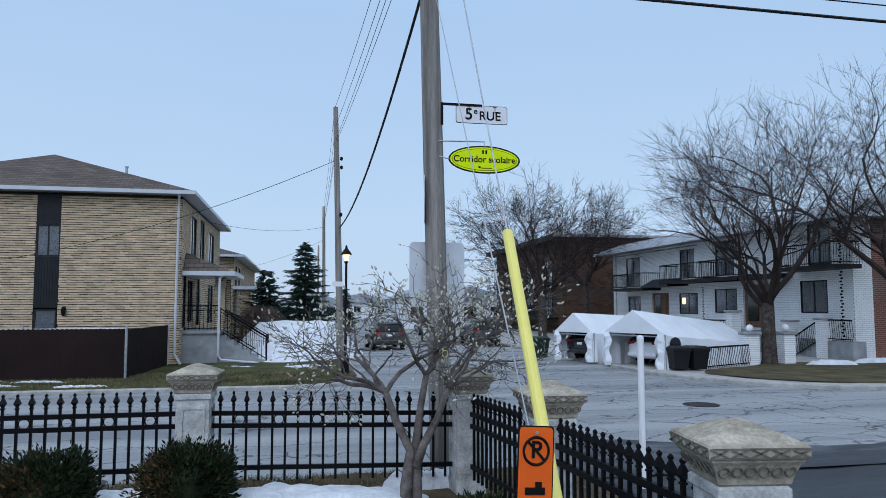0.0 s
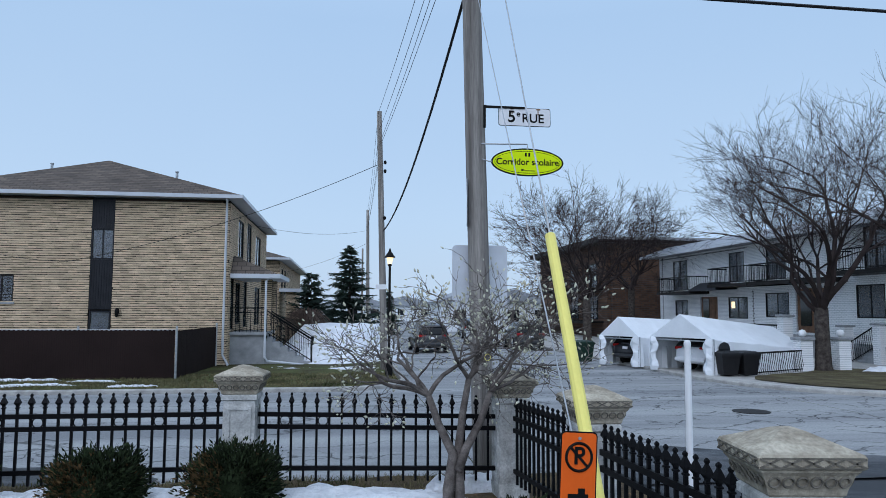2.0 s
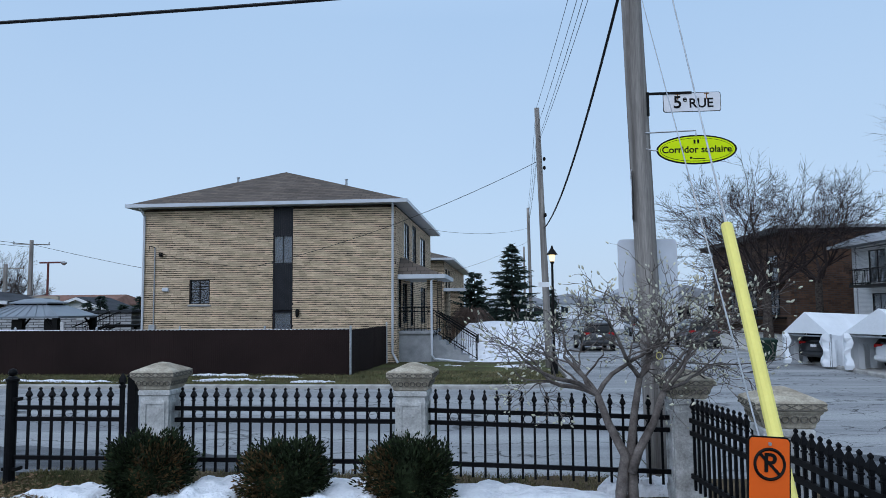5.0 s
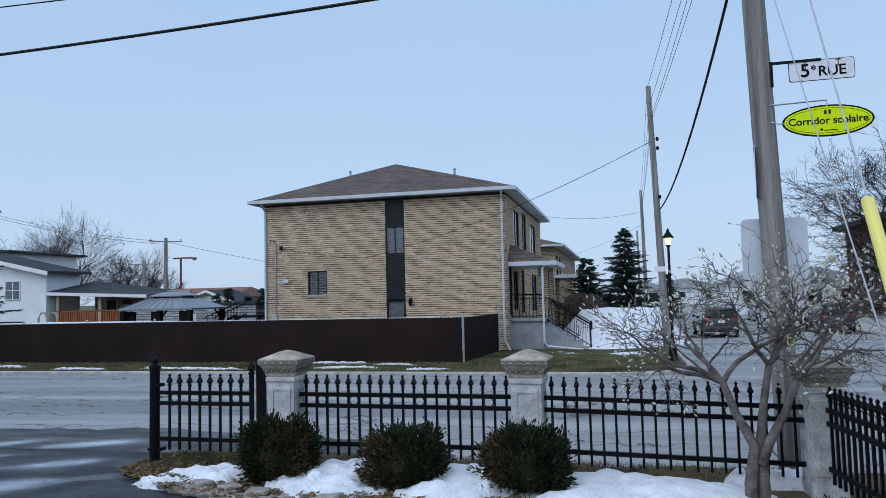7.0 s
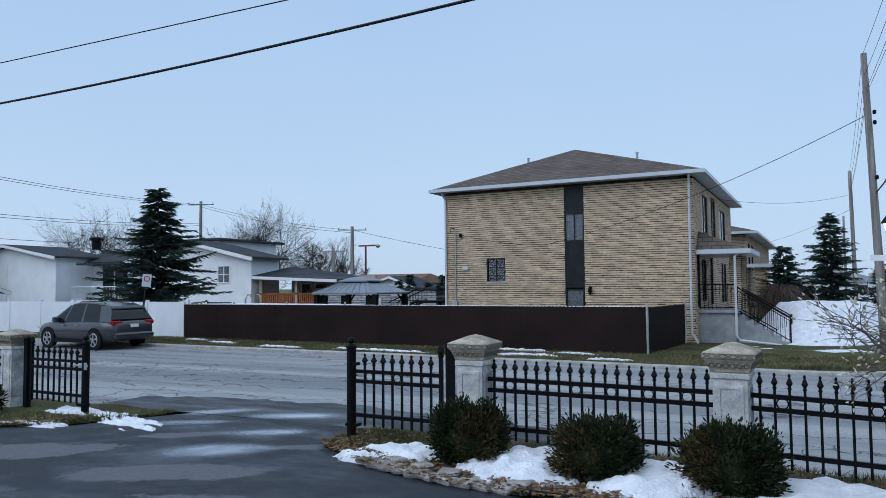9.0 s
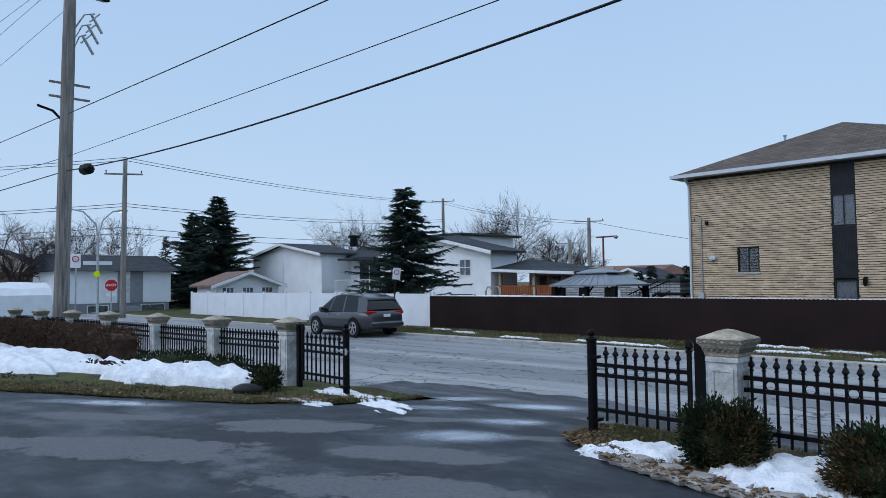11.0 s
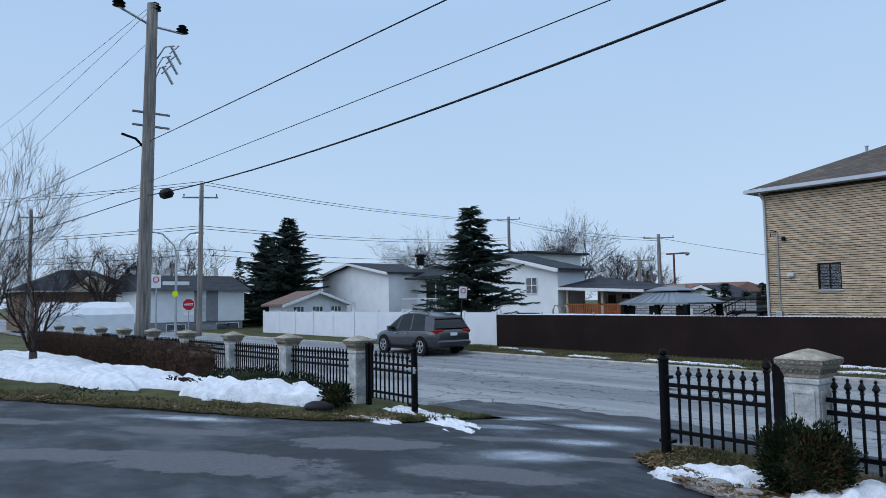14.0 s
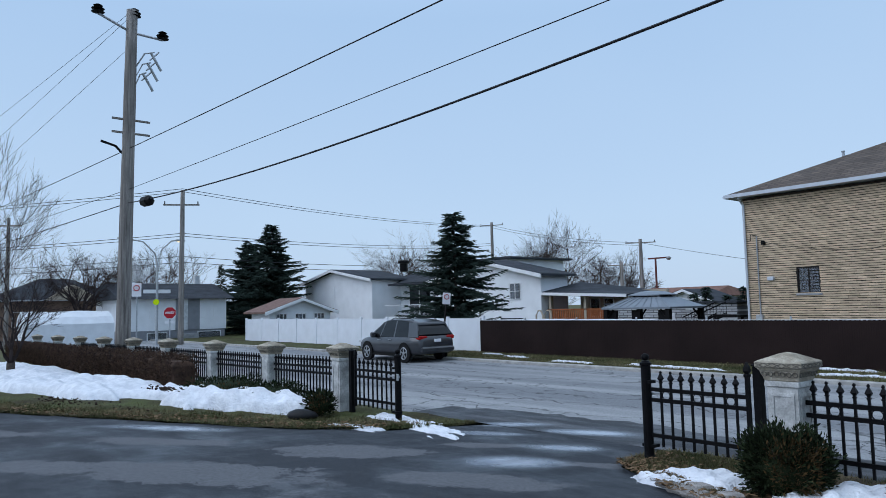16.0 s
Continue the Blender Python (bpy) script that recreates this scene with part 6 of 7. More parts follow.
# covered porch with orange stained balustrade
CEDAR = mat("orange_stained_cedar", (0.30, 0.10, 0.04), 0.2, 4, 0.7, 0.2)
BEIGE = mat("beige_siding", (0.42, 0.36, 0.28), 0.1, 2, 0.7, 0.1)
pc = thing("covered_porch", pose(-31.6, 34.6, 0), "beige covered porch with orange stained balustrade", "porch")
part("back_wall", Build().box(0, 3.0, 0, 6.6, 3.2, 2.9), BEIGE, pc)
part("porch_roof", Build().add([(-0.3, -0.5, 2.75), (6.2, -0.5, 2.5), (6.2, 3.4, 2.6), (-0.3, 3.4, 3.3), (-0.3, -0.5, 2.95), (6.2, -0.5, 2.62), (6.2, 3.4, 2.8), (-0.3, 3.4, 3.6)], [(3, 2, 1, 0), (4, 5, 6, 7), (0, 1, 5, 4), (1, 2, 6, 5), (2, 3, 7, 6), (3, 0, 4, 7)]), DARKROOF, pc)
part("fascia", Build().add([(-0.3, -0.58, 2.72), (6.25, -0.58, 2.45), (6.25, -0.5, 2.45), (-0.3, -0.5, 2.72), (-0.3, -0.58, 2.9), (6.25, -0.58, 2.62), (6.25, -0.5, 2.62), (-0.3, -0.5, 2.9)], [(3, 2, 1, 0), (4, 5, 6, 7), (0, 1, 5, 4), (1, 2, 6, 5), (2, 3, 7, 6), (3, 0, 4, 7)]), WHITE, pc)
for x in (0.1, 2.9, 5.9):
    part("porch_post", Build().box(x, -0.2, 0, x + 0.18, 0, 2.65), BEIGE, pc)
part("deck", Build().box(0, -0.2, 1.0, 6.0, 3.0, 1.12), CEDAR, pc)
for i in range(40):
    part("baluster", Build().box(0.05 + 0.15 * i, -0.18, 1.1, 0.15 + 0.15 * i, -0.14, 1.75), CEDAR, pc)
part("handrail", Build().box(0, -0.2, 1.75, 6.0, -0.1, 1.83), CEDAR, pc)
for x in (0.9, 2.0, 3.6, 4.8):
    window_unit(pc, 0.7, 1.1, pose(x, 2.95, 1.3), 0, False, WHITE)

# gazebo
gz = thing("gazebo", pose(-20.85, 30.0, 0), "grey metal-roofed garden gazebo with dark posts", "gazebo")
GZROOF = mat("blue_grey_metal_roof", (0.22, 0.25, 0.28), 0.1, 2, 0.4, 0.05, metal=0.3)
part("roof", Build().square([(1.92, 1.5, 1.80), (1.92, 1.5, 1.88), (0.85, 0.65, 2.36)]), GZROOF, gz)
part("upper_roof", Build().square([(0.9, 0.7, 2.42), (0.9, 0.7, 2.47), (0.45, 0.35, 2.62), (0.08, 0.08, 2.66)]), GZROOF, gz)
part("lantern_band", Build().square([(0.75, 0.55, 2.34), (0.75, 0.55, 2.44)]), SIGNBLACK, gz)
for i in range(9):
    x = -1.76 + 0.44 * i
    part("roof_seam", Build().tube([(x, -1.49, 1.90), (x * 0.45, -0.66, 2.37)], 0.02, 4), GZROOF, gz)
for x in (-1.72, 1.72):
    for y in (-1.35, 1.35):
        part("post", Build().box(x - 0.11, y - 0.11, 0, x + 0.11, y + 0.11, 1.82), SIGNBLACK, gz)
        part("brace", Build().tube([(x, y, 1.3), (x - math.copysign(0.4, x), y, 1.78)], 0.05, 4), SIGNBLACK, gz)
for x, w in ((-1.6, 0.35), (1.15, 0.4), (-0.3, 0.4)):
    b = Build().loft([[(x, -1.3, 0.5), (x + w, -1.3, 0.5), (x + w, -1.15, 0.5), (x, -1.15, 0.5)], [(x, -1.3, 1.75), (x + w * 1.2, -1.3, 1.75), (x + w * 1.2, -1.15, 1.75), (x, -1.15, 1.75)]])
    part("curtain", b, SIGNBLACK, gz)
STACKED = brick_mat("pale_stacked_stone", (0.55, 0.56, 0.57), (0.34, 0.35, 0.36), (0.12, 0.12, 0.125), 0.55, 0.13, 0.02, 0.9, "XZ", 0.9)
st = thing("pool_house", pose(-25.9, 33.0, 0), "low pale stone garden building with a flat dark roof", "garden building")
part("stone_wall", Build().box(0, 0, 0, 7.7, 3, 2.0), STACKED, st)
part("roof", Build().box(-0.1, -0.15, 2.0, 7.8, 3.1, 2.1), DARKROOF, st)
part("strip_window", Build().box(4.95, -0.03, 1.66, 6.05, 0.0, 1.86), CURTAIN, st)
part("white_door", Build().box(3.4, -0.03, 0.3, 4.3, 0.0, 1.55), WHITE, st)
gs = thing("garden_stair", pose(-19.9, 31.0, 0), "black metal garden stair with railings", "stair")
for y in (0.0, 0.9):
    part("stringer", Build().tube([(0.0, y, 0.75), (1.75, y, 1.45)], 0.05, 4), SIGNBLACK, gs)
    railing(gs, (0.0, y, 0.75), (1.75, y, 1.45), 0.6, 0.16, SIGNBLACK)
for k in range(5):
    part("tread", Build().box(0.1 + 0.34 * k, 0, 0.78 + 0.136 * k, 0.36 + 0.34 * k, 0.9, 0.81 + 0.136 * k), SIGNBLACK, gs)
part("platform", Build().box(1.7, -0.05, 1.35, 2.9, 1.0, 1.45), SIGNBLACK, gs)
part("post", Build().box(0.0, 0.4, 0, 0.1, 0.5, 0.8), SIGNBLACK, gs)
part("post", Build().box(2.7, 0.4, 0, 2.8, 0.5, 1.4), SIGNBLACK, gs)
arch = thing("pool_ladder", pose(-25.0, 26.5, 0), "pale curved pool ladder rails", "pool ladder")
for x in (0, 0.55):
    part("rail", Build().tube([(x - 0.25, 0, 0.0), (x - 0.22, 0, 1.6), (x - 0.08, 0, 1.82), (x + 0.08, 0, 1.82), (x + 0.22, 0, 1.6), (x + 0.25, 0, 0.0)], 0.045, 6), BEIGE, arch)
REDSTEEL = mat("red_brown_steel", (0.13, 0.045, 0.04), 0.2, 4, 0.6, 0.05)
red_pole = thing("lamp_pole", pose(-44.8, 66, 0), "red-brown floodlight pole beyond the gardens", "lamp pole")
part("mast", Build().lathe([(0.13, 0), (0.1, 6.7)], 8), REDSTEEL, red_pole)
part("arm", Build().box(-0.9, -0.06, 6.7, 1.7, 0.06, 6.86), REDSTEEL, red_pole)
part("lamp_head", Build().lathe([(0.1, -0.2), (0.28, 0.0), (0.28, 0.1)], 8, pose(1.6, 0, 6.7)), STEEL, red_pole)
fh = thing("distant_house", pose(-46, 60, 0), "low brown roofed house beyond the garden", "house", "distant houses")
part("house_wall", Build().box(0, 0, 0, 10.5, 8, 2.6), BEIGE, fh)
part("roof", Build().add([(-0.5, -0.5, 2.6), (11, -0.5, 2.6), (11, 8.5, 2.6), (-0.5, 8.5, 2.6), (1.2, 4, 3.55), (10.4, 4, 3.55)], [(0, 1, 5, 4), (1, 2, 5), (2, 3, 4, 5), (3, 0, 4)]), mat("red_brown_roof", (0.20, 0.11, 0.085), 0.2, 2, 0.9, 0.3), fh)
gable_house(-37.5, -32.2, 55, 59, 0, 2.1, -34.6, 3.0, "small white gabled house beyond the garden")

sh = gable_house(-2.4, 2.4, 0, 4.0, 0, 2.05, 0, 2.9, "white garden shed with a brown roof", WHITEV, mat("brown_shed_roof", (0.20, 0.13, 0.11), 0.2, 3, 0.9, 0.3))
sh.matrix_basis = pose(-49.0, 26.2, 0, 0, 0, 84)
for x in (-1.5, 0.0, 1.5):
    window_unit(sh, 0.8, 0.36, pose(x - 0.4, -0.03, 1.5), 2, False, WHITE)

# white house with grey corner panels at the far junction
wh = thing("white_bungalow", pose(-60.0, 16.6, -0.15), "white bungalow with grey panels and dark narrow windows", "house")
GREYPANEL = mat("grey_panel", (0.24, 0.25, 0.27), 0.1, 2, 0.6, 0.05)
part("front_wall", Build().box(-8, 0.0, 0.9, 0, 8.4, 3.45), GABLE, wh)
part("foundation", Build().box(-7.9, 0.1, -0.3, -0.08, 8.3, 0.9), GREYPANEL, wh)
part("roof", Build().add([(0.6, -0.5, 3.45), (0.6, 8.9, 3.45), (-8.6, 8.9, 3.45), (-8.6, -0.5, 3.45), (-4, -0.5, 4.85), (-4, 8.9, 4.85)], [(0, 1, 5, 4), (1, 2, 5), (2, 3, 4, 5), (3, 0, 4), (3, 2, 1, 0)]), DARKROOF, wh)
for y0, y1 in ((4.1, 4.6), (5.1, 6.1)):
    part("grey_panel", Build().box(0.0, y0, 0.9, 0.03, y1, 3.6), GREYPANEL, wh)
for y0, y1, z0, z1 in ((2.05, 2.4, 1.9, 3.1), (2.7, 3.05, 1.9, 3.1), (6.1, 6.7, 1.9, 3.1), (7.3, 7.85, 1.9, 3.1), (1.9, 3.4, 0.15, 0.7), (6.0, 7.9, 0.15, 0.7)):
    window_unit(wh, y1 - y0, z1 - z0, pose(-0.02, y0, z0, 0, 0, 90), 0, False, WHITE)
part("front_door", Build().box(0.0, 4.62, 0.9, 0.04, 5.08, 2.9), CURTAIN, wh)
part("steps", Build().box(0.04, 4.2, -0.3, 1.2, 5.6, 0.6), GREYCONC, wh)
part("chimney", Build().box(-4.5, 7.2, 4.3, -4.0, 7.6, 5.6), CURTAIN, wh)
bh = thing("brick_bungalow", pose(-74.0, 10.0, 0), "brown brick bungalow with a grey hipped roof", "house")
part("front_wall", Build().box(-8, 0, 0, 0, 10.5, 3.5), mat("brown_brick_far", (0.18, 0.12, 0.09), 0.3, 3, 0.9, 0.3), bh)
hip_roof(bh, -8, 0, 0, 10.5, 3.62, 2.1, DARKROOF, 0.6)
part("dormer", Build().add([(0.7, 3.6, 3.55), (0.7, 8.4, 3.55), (0.7, 6, 5.0), (-4, 3.6, 3.55), (-4, 8.4, 3.55), (-4, 6, 5.0)], [(0, 1, 2), (5, 4, 3), (1, 4, 5, 2), (0, 2, 5, 3), (0, 3, 4, 1)]), BEIGE, bh)
for y in (1.2, 4.8, 8.0):
    window_unit(bh, 1.6, 1.3, pose(-0.02, y, 1.2, 0, 0, 90), 1, False, WHITE)
ts = thing("car_shelter", pose(-58.5, 9.6, -0.2), "long white fabric winter car shelter across the junction", "car shelter", "white car shelters")
rings = []
for k in range(9):
    y = 6.0 * k / 8
    rings.append([(0, y, 0), (0.05, y, 1.7), (-0.4, y, 2.2 + 0.05 * math.sin(k * 2)), (-1.6, y, 2.65 + 0.04 * math.sin(k * 1.5)), (-2.8, y, 2.2), (-3.2, y, 1.7), (-3.2, y, 0)])
part("cover", Build().loft(rings), TARP, ts)


# ---- trees, shrubs, snow and litter ----
def grow(b, rng, p, d, length, radius, level, levels, spread, up, ratio=0.68, kids=(2, 4), tips=None, sides=(9, 7, 5, 4, 3, 3, 3), wiggle=0.12, rmin=0.0035):
    """One limb and all that grows from it, as tapered tubes."""
    n = 5 if level < 2 else (4 if level < 4 else 3)
    pts, rs = [p.copy()], [radius]
    d = d.copy()
    end = radius * (0.62 if level < levels else 0.35)
    for i in range(n):
        d = (d + Vector((rng.gauss(0, wiggle), rng.gauss(0, wiggle), rng.gauss(0, wiggle * 0.6) + up * 0.06))).normalized()
        p = p + d * (length / n)
        pts.append(p.copy())
        rs.append(radius + (end - radius) * (i + 1) / n)
    b.tube(pts, rs, sides[min(level, 6)], False)
    if level >= levels:
        if tips is not None:
            tips.append((p, d))
        return
    count = rng.randint(*kids)
    for k in range(count):
        t = rng.uniform(0.35, 1.0) if k else 1.0
        i = min(n, max(1, int(round(t * n))))
        side = Vector((rng.gauss(0, 1), rng.gauss(0, 1), rng.gauss(0, 0.6)))
        side = (side - d * side.dot(d)).normalized()
        a = rng.uniform(0.5, 1.0) * spread * (0.55 if k == 0 else 1.0)
        nd = (d * math.cos(a) + side * math.sin(a) + Vector((0, 0, up * 0.25))).normalized()
        grow(b, rng, pts[i], nd, length * ratio * rng.uniform(0.75, 1.15), max(rs[i] * (0.78 if k == 0 else 0.55), rmin), level + 1, levels, spread, up, ratio, kids, tips, sides, wiggle, rmin)


def bare_tree(x, y, z, seed, trunk_h, trunk_r, limbs, limb_len, levels, label, spread=0.6, up=0.35, lean=0.5, kids=(3, 4), ratio=0.68, stems=1, bark=None, twig=None, group="bare trees", rmin=None, wiggle=0.12):
    rng = random.Random(seed)
    root = thing("tree", pose(x, y, z), label, "tree", group)
    tr, cr, tips = Build(), Build(), []
    top = Vector((rng.gauss(0, 0.05), rng.gauss(0, 0.05), trunk_h))
    tr.tube([(0, 0, -0.2), (0, 0, 0.1), top * 0.5, top], [trunk_r * 1.6, trunk_r * 1.15, trunk_r, trunk_r * 0.95], 12)
    for k in range(limbs):
        a = 2 * math.pi * (k + rng.uniform(-0.25, 0.25)) / limbs
        tilt = lean * rng.uniform(0.55, 1.2)
        d = Vector((math.cos(a) * math.sin(tilt), math.sin(a) * math.sin(tilt), math.cos(tilt)))
        grow(cr, rng, top - Vector((0, 0, trunk_h * 0.12 * rng.random())), d, limb_len * rng.uniform(0.8, 1.15), trunk_r * rng.uniform(0.36, 0.52), 1, levels, spread, up, ratio, kids, tips, rmin=rmin or 0.0045, wiggle=wiggle)
    part("trunk", tr, bark or BARK, root, smooth=True)
    part("crown", cr, twig or TWIG, root)
    return root, tips


def spruce(x, y, z, height, radius, seed, label, bare=0.4):
    """A conifer of drooping whorls, each bough set with many needle sprays."""
    rng = random.Random(seed)
    root = thing("spruce_tree", pose(x, y, z), label, "tree", "spruces")
    part("trunk", Build().tube([(0, 0, -0.2), (0, 0, height * 0.5), (0, 0, height)], [height * 0.02, height * 0.012, 0.01], 8), BARK, root)
    b = Build()
    zz = bare
    while zz < height - 0.1:
        k = 1 - (zz - bare) / (height - bare)
        r = radius * (k ** 0.8) * rng.uniform(0.85, 1.2) + 0.08
        n = max(4, int(4 + 5 * k))
        a0 = rng.random() * 6.3
        for i in range(n):
            a = a0 + 2 * math.pi * i / n + rng.uniform(-0.25, 0.25)
            rr = r * rng.uniform(0.40, 1.25)
            dr = rng.uniform(-0.12, 0.4)
            jit = rng.uniform(-0.38, 0.38) * (0.4 + k) * height / 7
            m = max(3, int(rr / 0.16))
            for j in range(1, m + 1):
                t = j / m
                p = Vector((math.cos(a) * rr * t, math.sin(a) * rr * t, zz + jit - dr * rr * t + 0.14 * rr * t * t))
                w = (0.10 + 0.16 * (1 - t)) * (0.6 + 0.5 * radius / 2.0)
                for s in range(5):
                    aa = a + rng.uniform(-1.0, 1.0)
                    l = w * rng.uniform(1.2, 2.4)
                    tip = p + Vector((math.cos(aa) * l, math.sin(aa) * l, rng.uniform(-0.9, 0.5) * w))
                    side = Vector((-math.sin(aa), math.cos(aa), rng.uniform(-0.5, 0.5))) * w * 0.30
                    lift = Vector((0, 0, w * rng.uniform(0.15, 0.4)))
                    b.add([p - side, p + lift, p + side, tip], [(0, 1, 3), (1, 2, 3), (2, 0, 3)])
        zz += 0.10 + 0.15 * k * rng.uniform(0.7, 1.2) * (height / 6)
    part("crown", b, NEEDLE, root)
    return root


def leaf_shrub(x, y, z, rx, rz, seed, label, count=3600, material=None, dry=0.06, size=0.05):
    """A clipped evergreen bush of many small upright sprays."""
    rng = random.Random(seed)
    root = thing("shrub", pose(x, y, z), label, "shrub", "evergreen shrubs")
    b, dryb, st = Build(), Build(), Build()
    for i in range(14):
        a = rng.random() * 6.28
        st.tube([(0, 0, -0.05), (math.cos(a) * rx * 0.5, math.sin(a) * rx * 0.5, rz * 0.9), (math.cos(a) * rx * 0.75, math.sin(a) * rx * 0.75, rz * 1.5)], [0.02, 0.012, 0.004], 4)
    part("stems", st, BARK, root)
    off = Vector((seed * 3.7, 0, 0))
    dr_dir = Vector((math.cos(seed), -0.7, 0.1)).normalized()
    for i in range(count):
        v = Vector((rng.gauss(0, 1), rng.gauss(0, 1), rng.gauss(0, 1))).normalized()
        v = Vector([math.copysign(abs(c) ** 0.82, c) for c in v])
        k = 1 + 0.26 * noise.noise(v * 2.4 + off) + 0.16 * noise.noise(v * 6 + off)
        k *= rng.uniform(0.72, 1.03) if rng.random() < 0.93 else rng.uniform(1.0, 1.16)
        p = Vector((v.x * rx * k, v.y * rx * k, rz + v.z * rz * k))
        if p.z < 0.02:
            continue
        d = (v + Vector((rng.gauss(0, 0.45), rng.gauss(0, 0.45), 0.45 + rng.gauss(0, 0.3)))).normalized()
        s = size * rng.uniform(0.6, 1.5)
        side = d.cross(Vector((rng.gauss(0, 1), rng.gauss(0, 1), rng.gauss(0, 1)))).normalized() * s * 0.24
        tgt = dryb if (v.dot(dr_dir) > 0.72 and rng.random() < dry * 9) or rng.random() < dry * 0.25 else b
        tgt.add([p - d * s * 0.3, p + side + d * s * 0.35, p + d * s * 1.1, p - side + d * s * 0.35], [(0, 1, 2, 3)])
    core = Build().lathe([(rx * 0.3, 0.02), (rx * 0.72, rz * 0.5), (rx * 0.74, rz * 1.1), (rx * 0.5, rz * 1.55), (rx * 0.1, rz * 1.75)], 12)
    part("inner_shade", core, YEW, root, smooth=True)
    part("foliage", b, material or YEW, root)
    if dryb.v:
        part("dry_foliage", dryb, YEWDRY, root, "rusty dried patch of foliage")
    return root


def snow_patch(cx, cy, rx, ry, h, seed, label, yaw=0.0, res=34, base=None, soft=1.0, power=0.42):
    """An irregular lump of old snow lying on the ground."""
    off = Vector((seed * 5.3, seed * 2.1, 0))
    verts, faces, keep = [], [], {}
    ca, sa = math.cos(radians(yaw)), math.sin(radians(yaw))
    n = res
    for i in range(n + 1):
        for j in range(n + 1):
            u, v = -1.25 + 2.5 * i / n, -1.25 + 2.5 * j / n
            x, y = cx + u * rx * ca - v * ry * sa, cy + u * rx * sa + v * ry * ca
            r = math.hypot(u, v) + 0.34 * soft * noise.noise(Vector((u * 2.0, v * 2.0, 0)) + off) + 0.14 * soft * noise.noise(Vector((u * 7, v * 7, 0)) + off)
            k = 1 - r
            g = (ground_z(x, y) if base is None else base)
            z = g - 0.05 + (min(1, max(0, k) * 2.2) ** power) * h * (0.8 + 0.4 * soft * noise.noise(Vector((u * 4, v * 4, 2)) + off) + (0.20 * noise.noise(Vector((x * 1.1, y * 1.1, 1)) + off) + 0.10 * noise.noise(Vector((x * 3.5, y * 3.5, 4)) + off) + 0.07 * noise.noise(Vector((x * 11, y * 11, 4)) + off)) * min(1, soft)) + 0.012 * noise.noise(Vector((x * 9, y * 9, 0)))
            if k > 0:
                z += 0.045
            keep[i, j] = (len(verts), k)
            verts.append((x, y, z))
    for i in range(n):
        for j in range(n):
            q = [keep[i, j], keep[i + 1, j], keep[i + 1, j + 1], keep[i, j + 1]]
            if max(t[1] for t in q) > 0:
                faces.append(tuple(t[0] for t in q))
    return solid("snow_patch", Build().add(verts, faces), SNOW, label, "snow", "snow patches", smooth=True)


def gz_(x, y):
    return ground_z(x, y) + 0.02


# evergreen shrubs along the fence
for x, y, rx, rz, sd in ((-3.98, 7.36, 0.41, 0.34, 1), (-2.55, 7.40, 0.43, 0.30, 2), (-1.27, 7.36, 0.43, 0.32, 3)):
    leaf_shrub(x, y, gz_(x, y), rx, rz, sd, "rounded dark green yew shrub with rusty tips", 10000, None, 0.06, 0.034)
leaf_shrub(1.25, 5.9, gz_(1.25, 5.9), 0.30, 0.22, 9, "low dark green shrub beside the side fence", 1400)
leaf_shrub(-15.4, 7.35, gz_(-15.4, 7.35), 0.8, 0.26, 5, "low spreading evergreen shrub by the fence", 2200)
leaf_shrub(-17.4, 7.35, gz_(-17.4, 7.35), 1.0, 0.28, 6, "low spreading evergreen shrub by the fence", 2200)
leaf_shrub(-13.1, 7.35, gz_(-13.1, 7.35), 0.29, 0.24, 7, "small evergreen shrub at the gate pillar", 1200)

# magnolia with furry buds
MX, MY = 0.90, 7.5
rng = random.Random(21)
mag = thing("magnolia_tree", pose(MX, MY, gz_(MX, MY)), "small bare magnolia with pale furry buds", "tree")
tr, cr, tips = Build(), Build(), []
stems = [
    (((-0.05, 0, -0.1), (-0.06, 0, 0.2), (-0.01, 0, 0.56), (-0.16, 0.02, 0.86), (-0.27, 0.0, 1.16)), 0.046, ((-0.95, 0.05, 0.38), (-0.75, -0.4, 0.5), (-0.45, 0.35, 0.8), (0.1, -0.3, 1.0), (-0.15, 0.5, 0.9))),
    (((0.05, 0.02, -0.1), (0.06, 0.02, 0.2), (0.05, 0.03, 0.6), (0.10, 0.08, 0.95), (0.17, 0.1, 1.32)), 0.042, ((-0.35, -0.4, 0.9), (0.1, 0.3, 1.0), (0.5, -0.3, 0.75), (0.6, 0.3, 0.7))),
    (((0.04, -0.03, 0.4), (0.12, -0.03, 0.62), (0.27, -0.05, 0.9), (0.37, -0.06, 1.2)), 0.034, ((0.95, 0.05, 0.42), (0.6, 0.4, 0.7), (0.55, -0.5, 0.5), (0.2, 0.1, 1.0))),
]
for line, r, limbs in stems:
    tr.tube(line, [r * 1.5, r * 1.3, r * 1.1, r * 0.9, r * 0.75][:len(line)], 10)
    for d in limbs:
        d = (Vector(d) + Vector((rng.gauss(0, 0.08), rng.gauss(0, 0.08), 0))).normalized()
        grow(cr, rng, Vector(line[-1]), d, rng.uniform(0.52, 0.68), r * 0.6, 1, 5, 0.95, 0.03, 0.72, (2, 4), tips, wiggle=0.3, rmin=0.0042)
part("stem", tr, PALEBARK, mag, smooth=True)
part("crown", cr, PALEBARK, mag)
bud = Build()
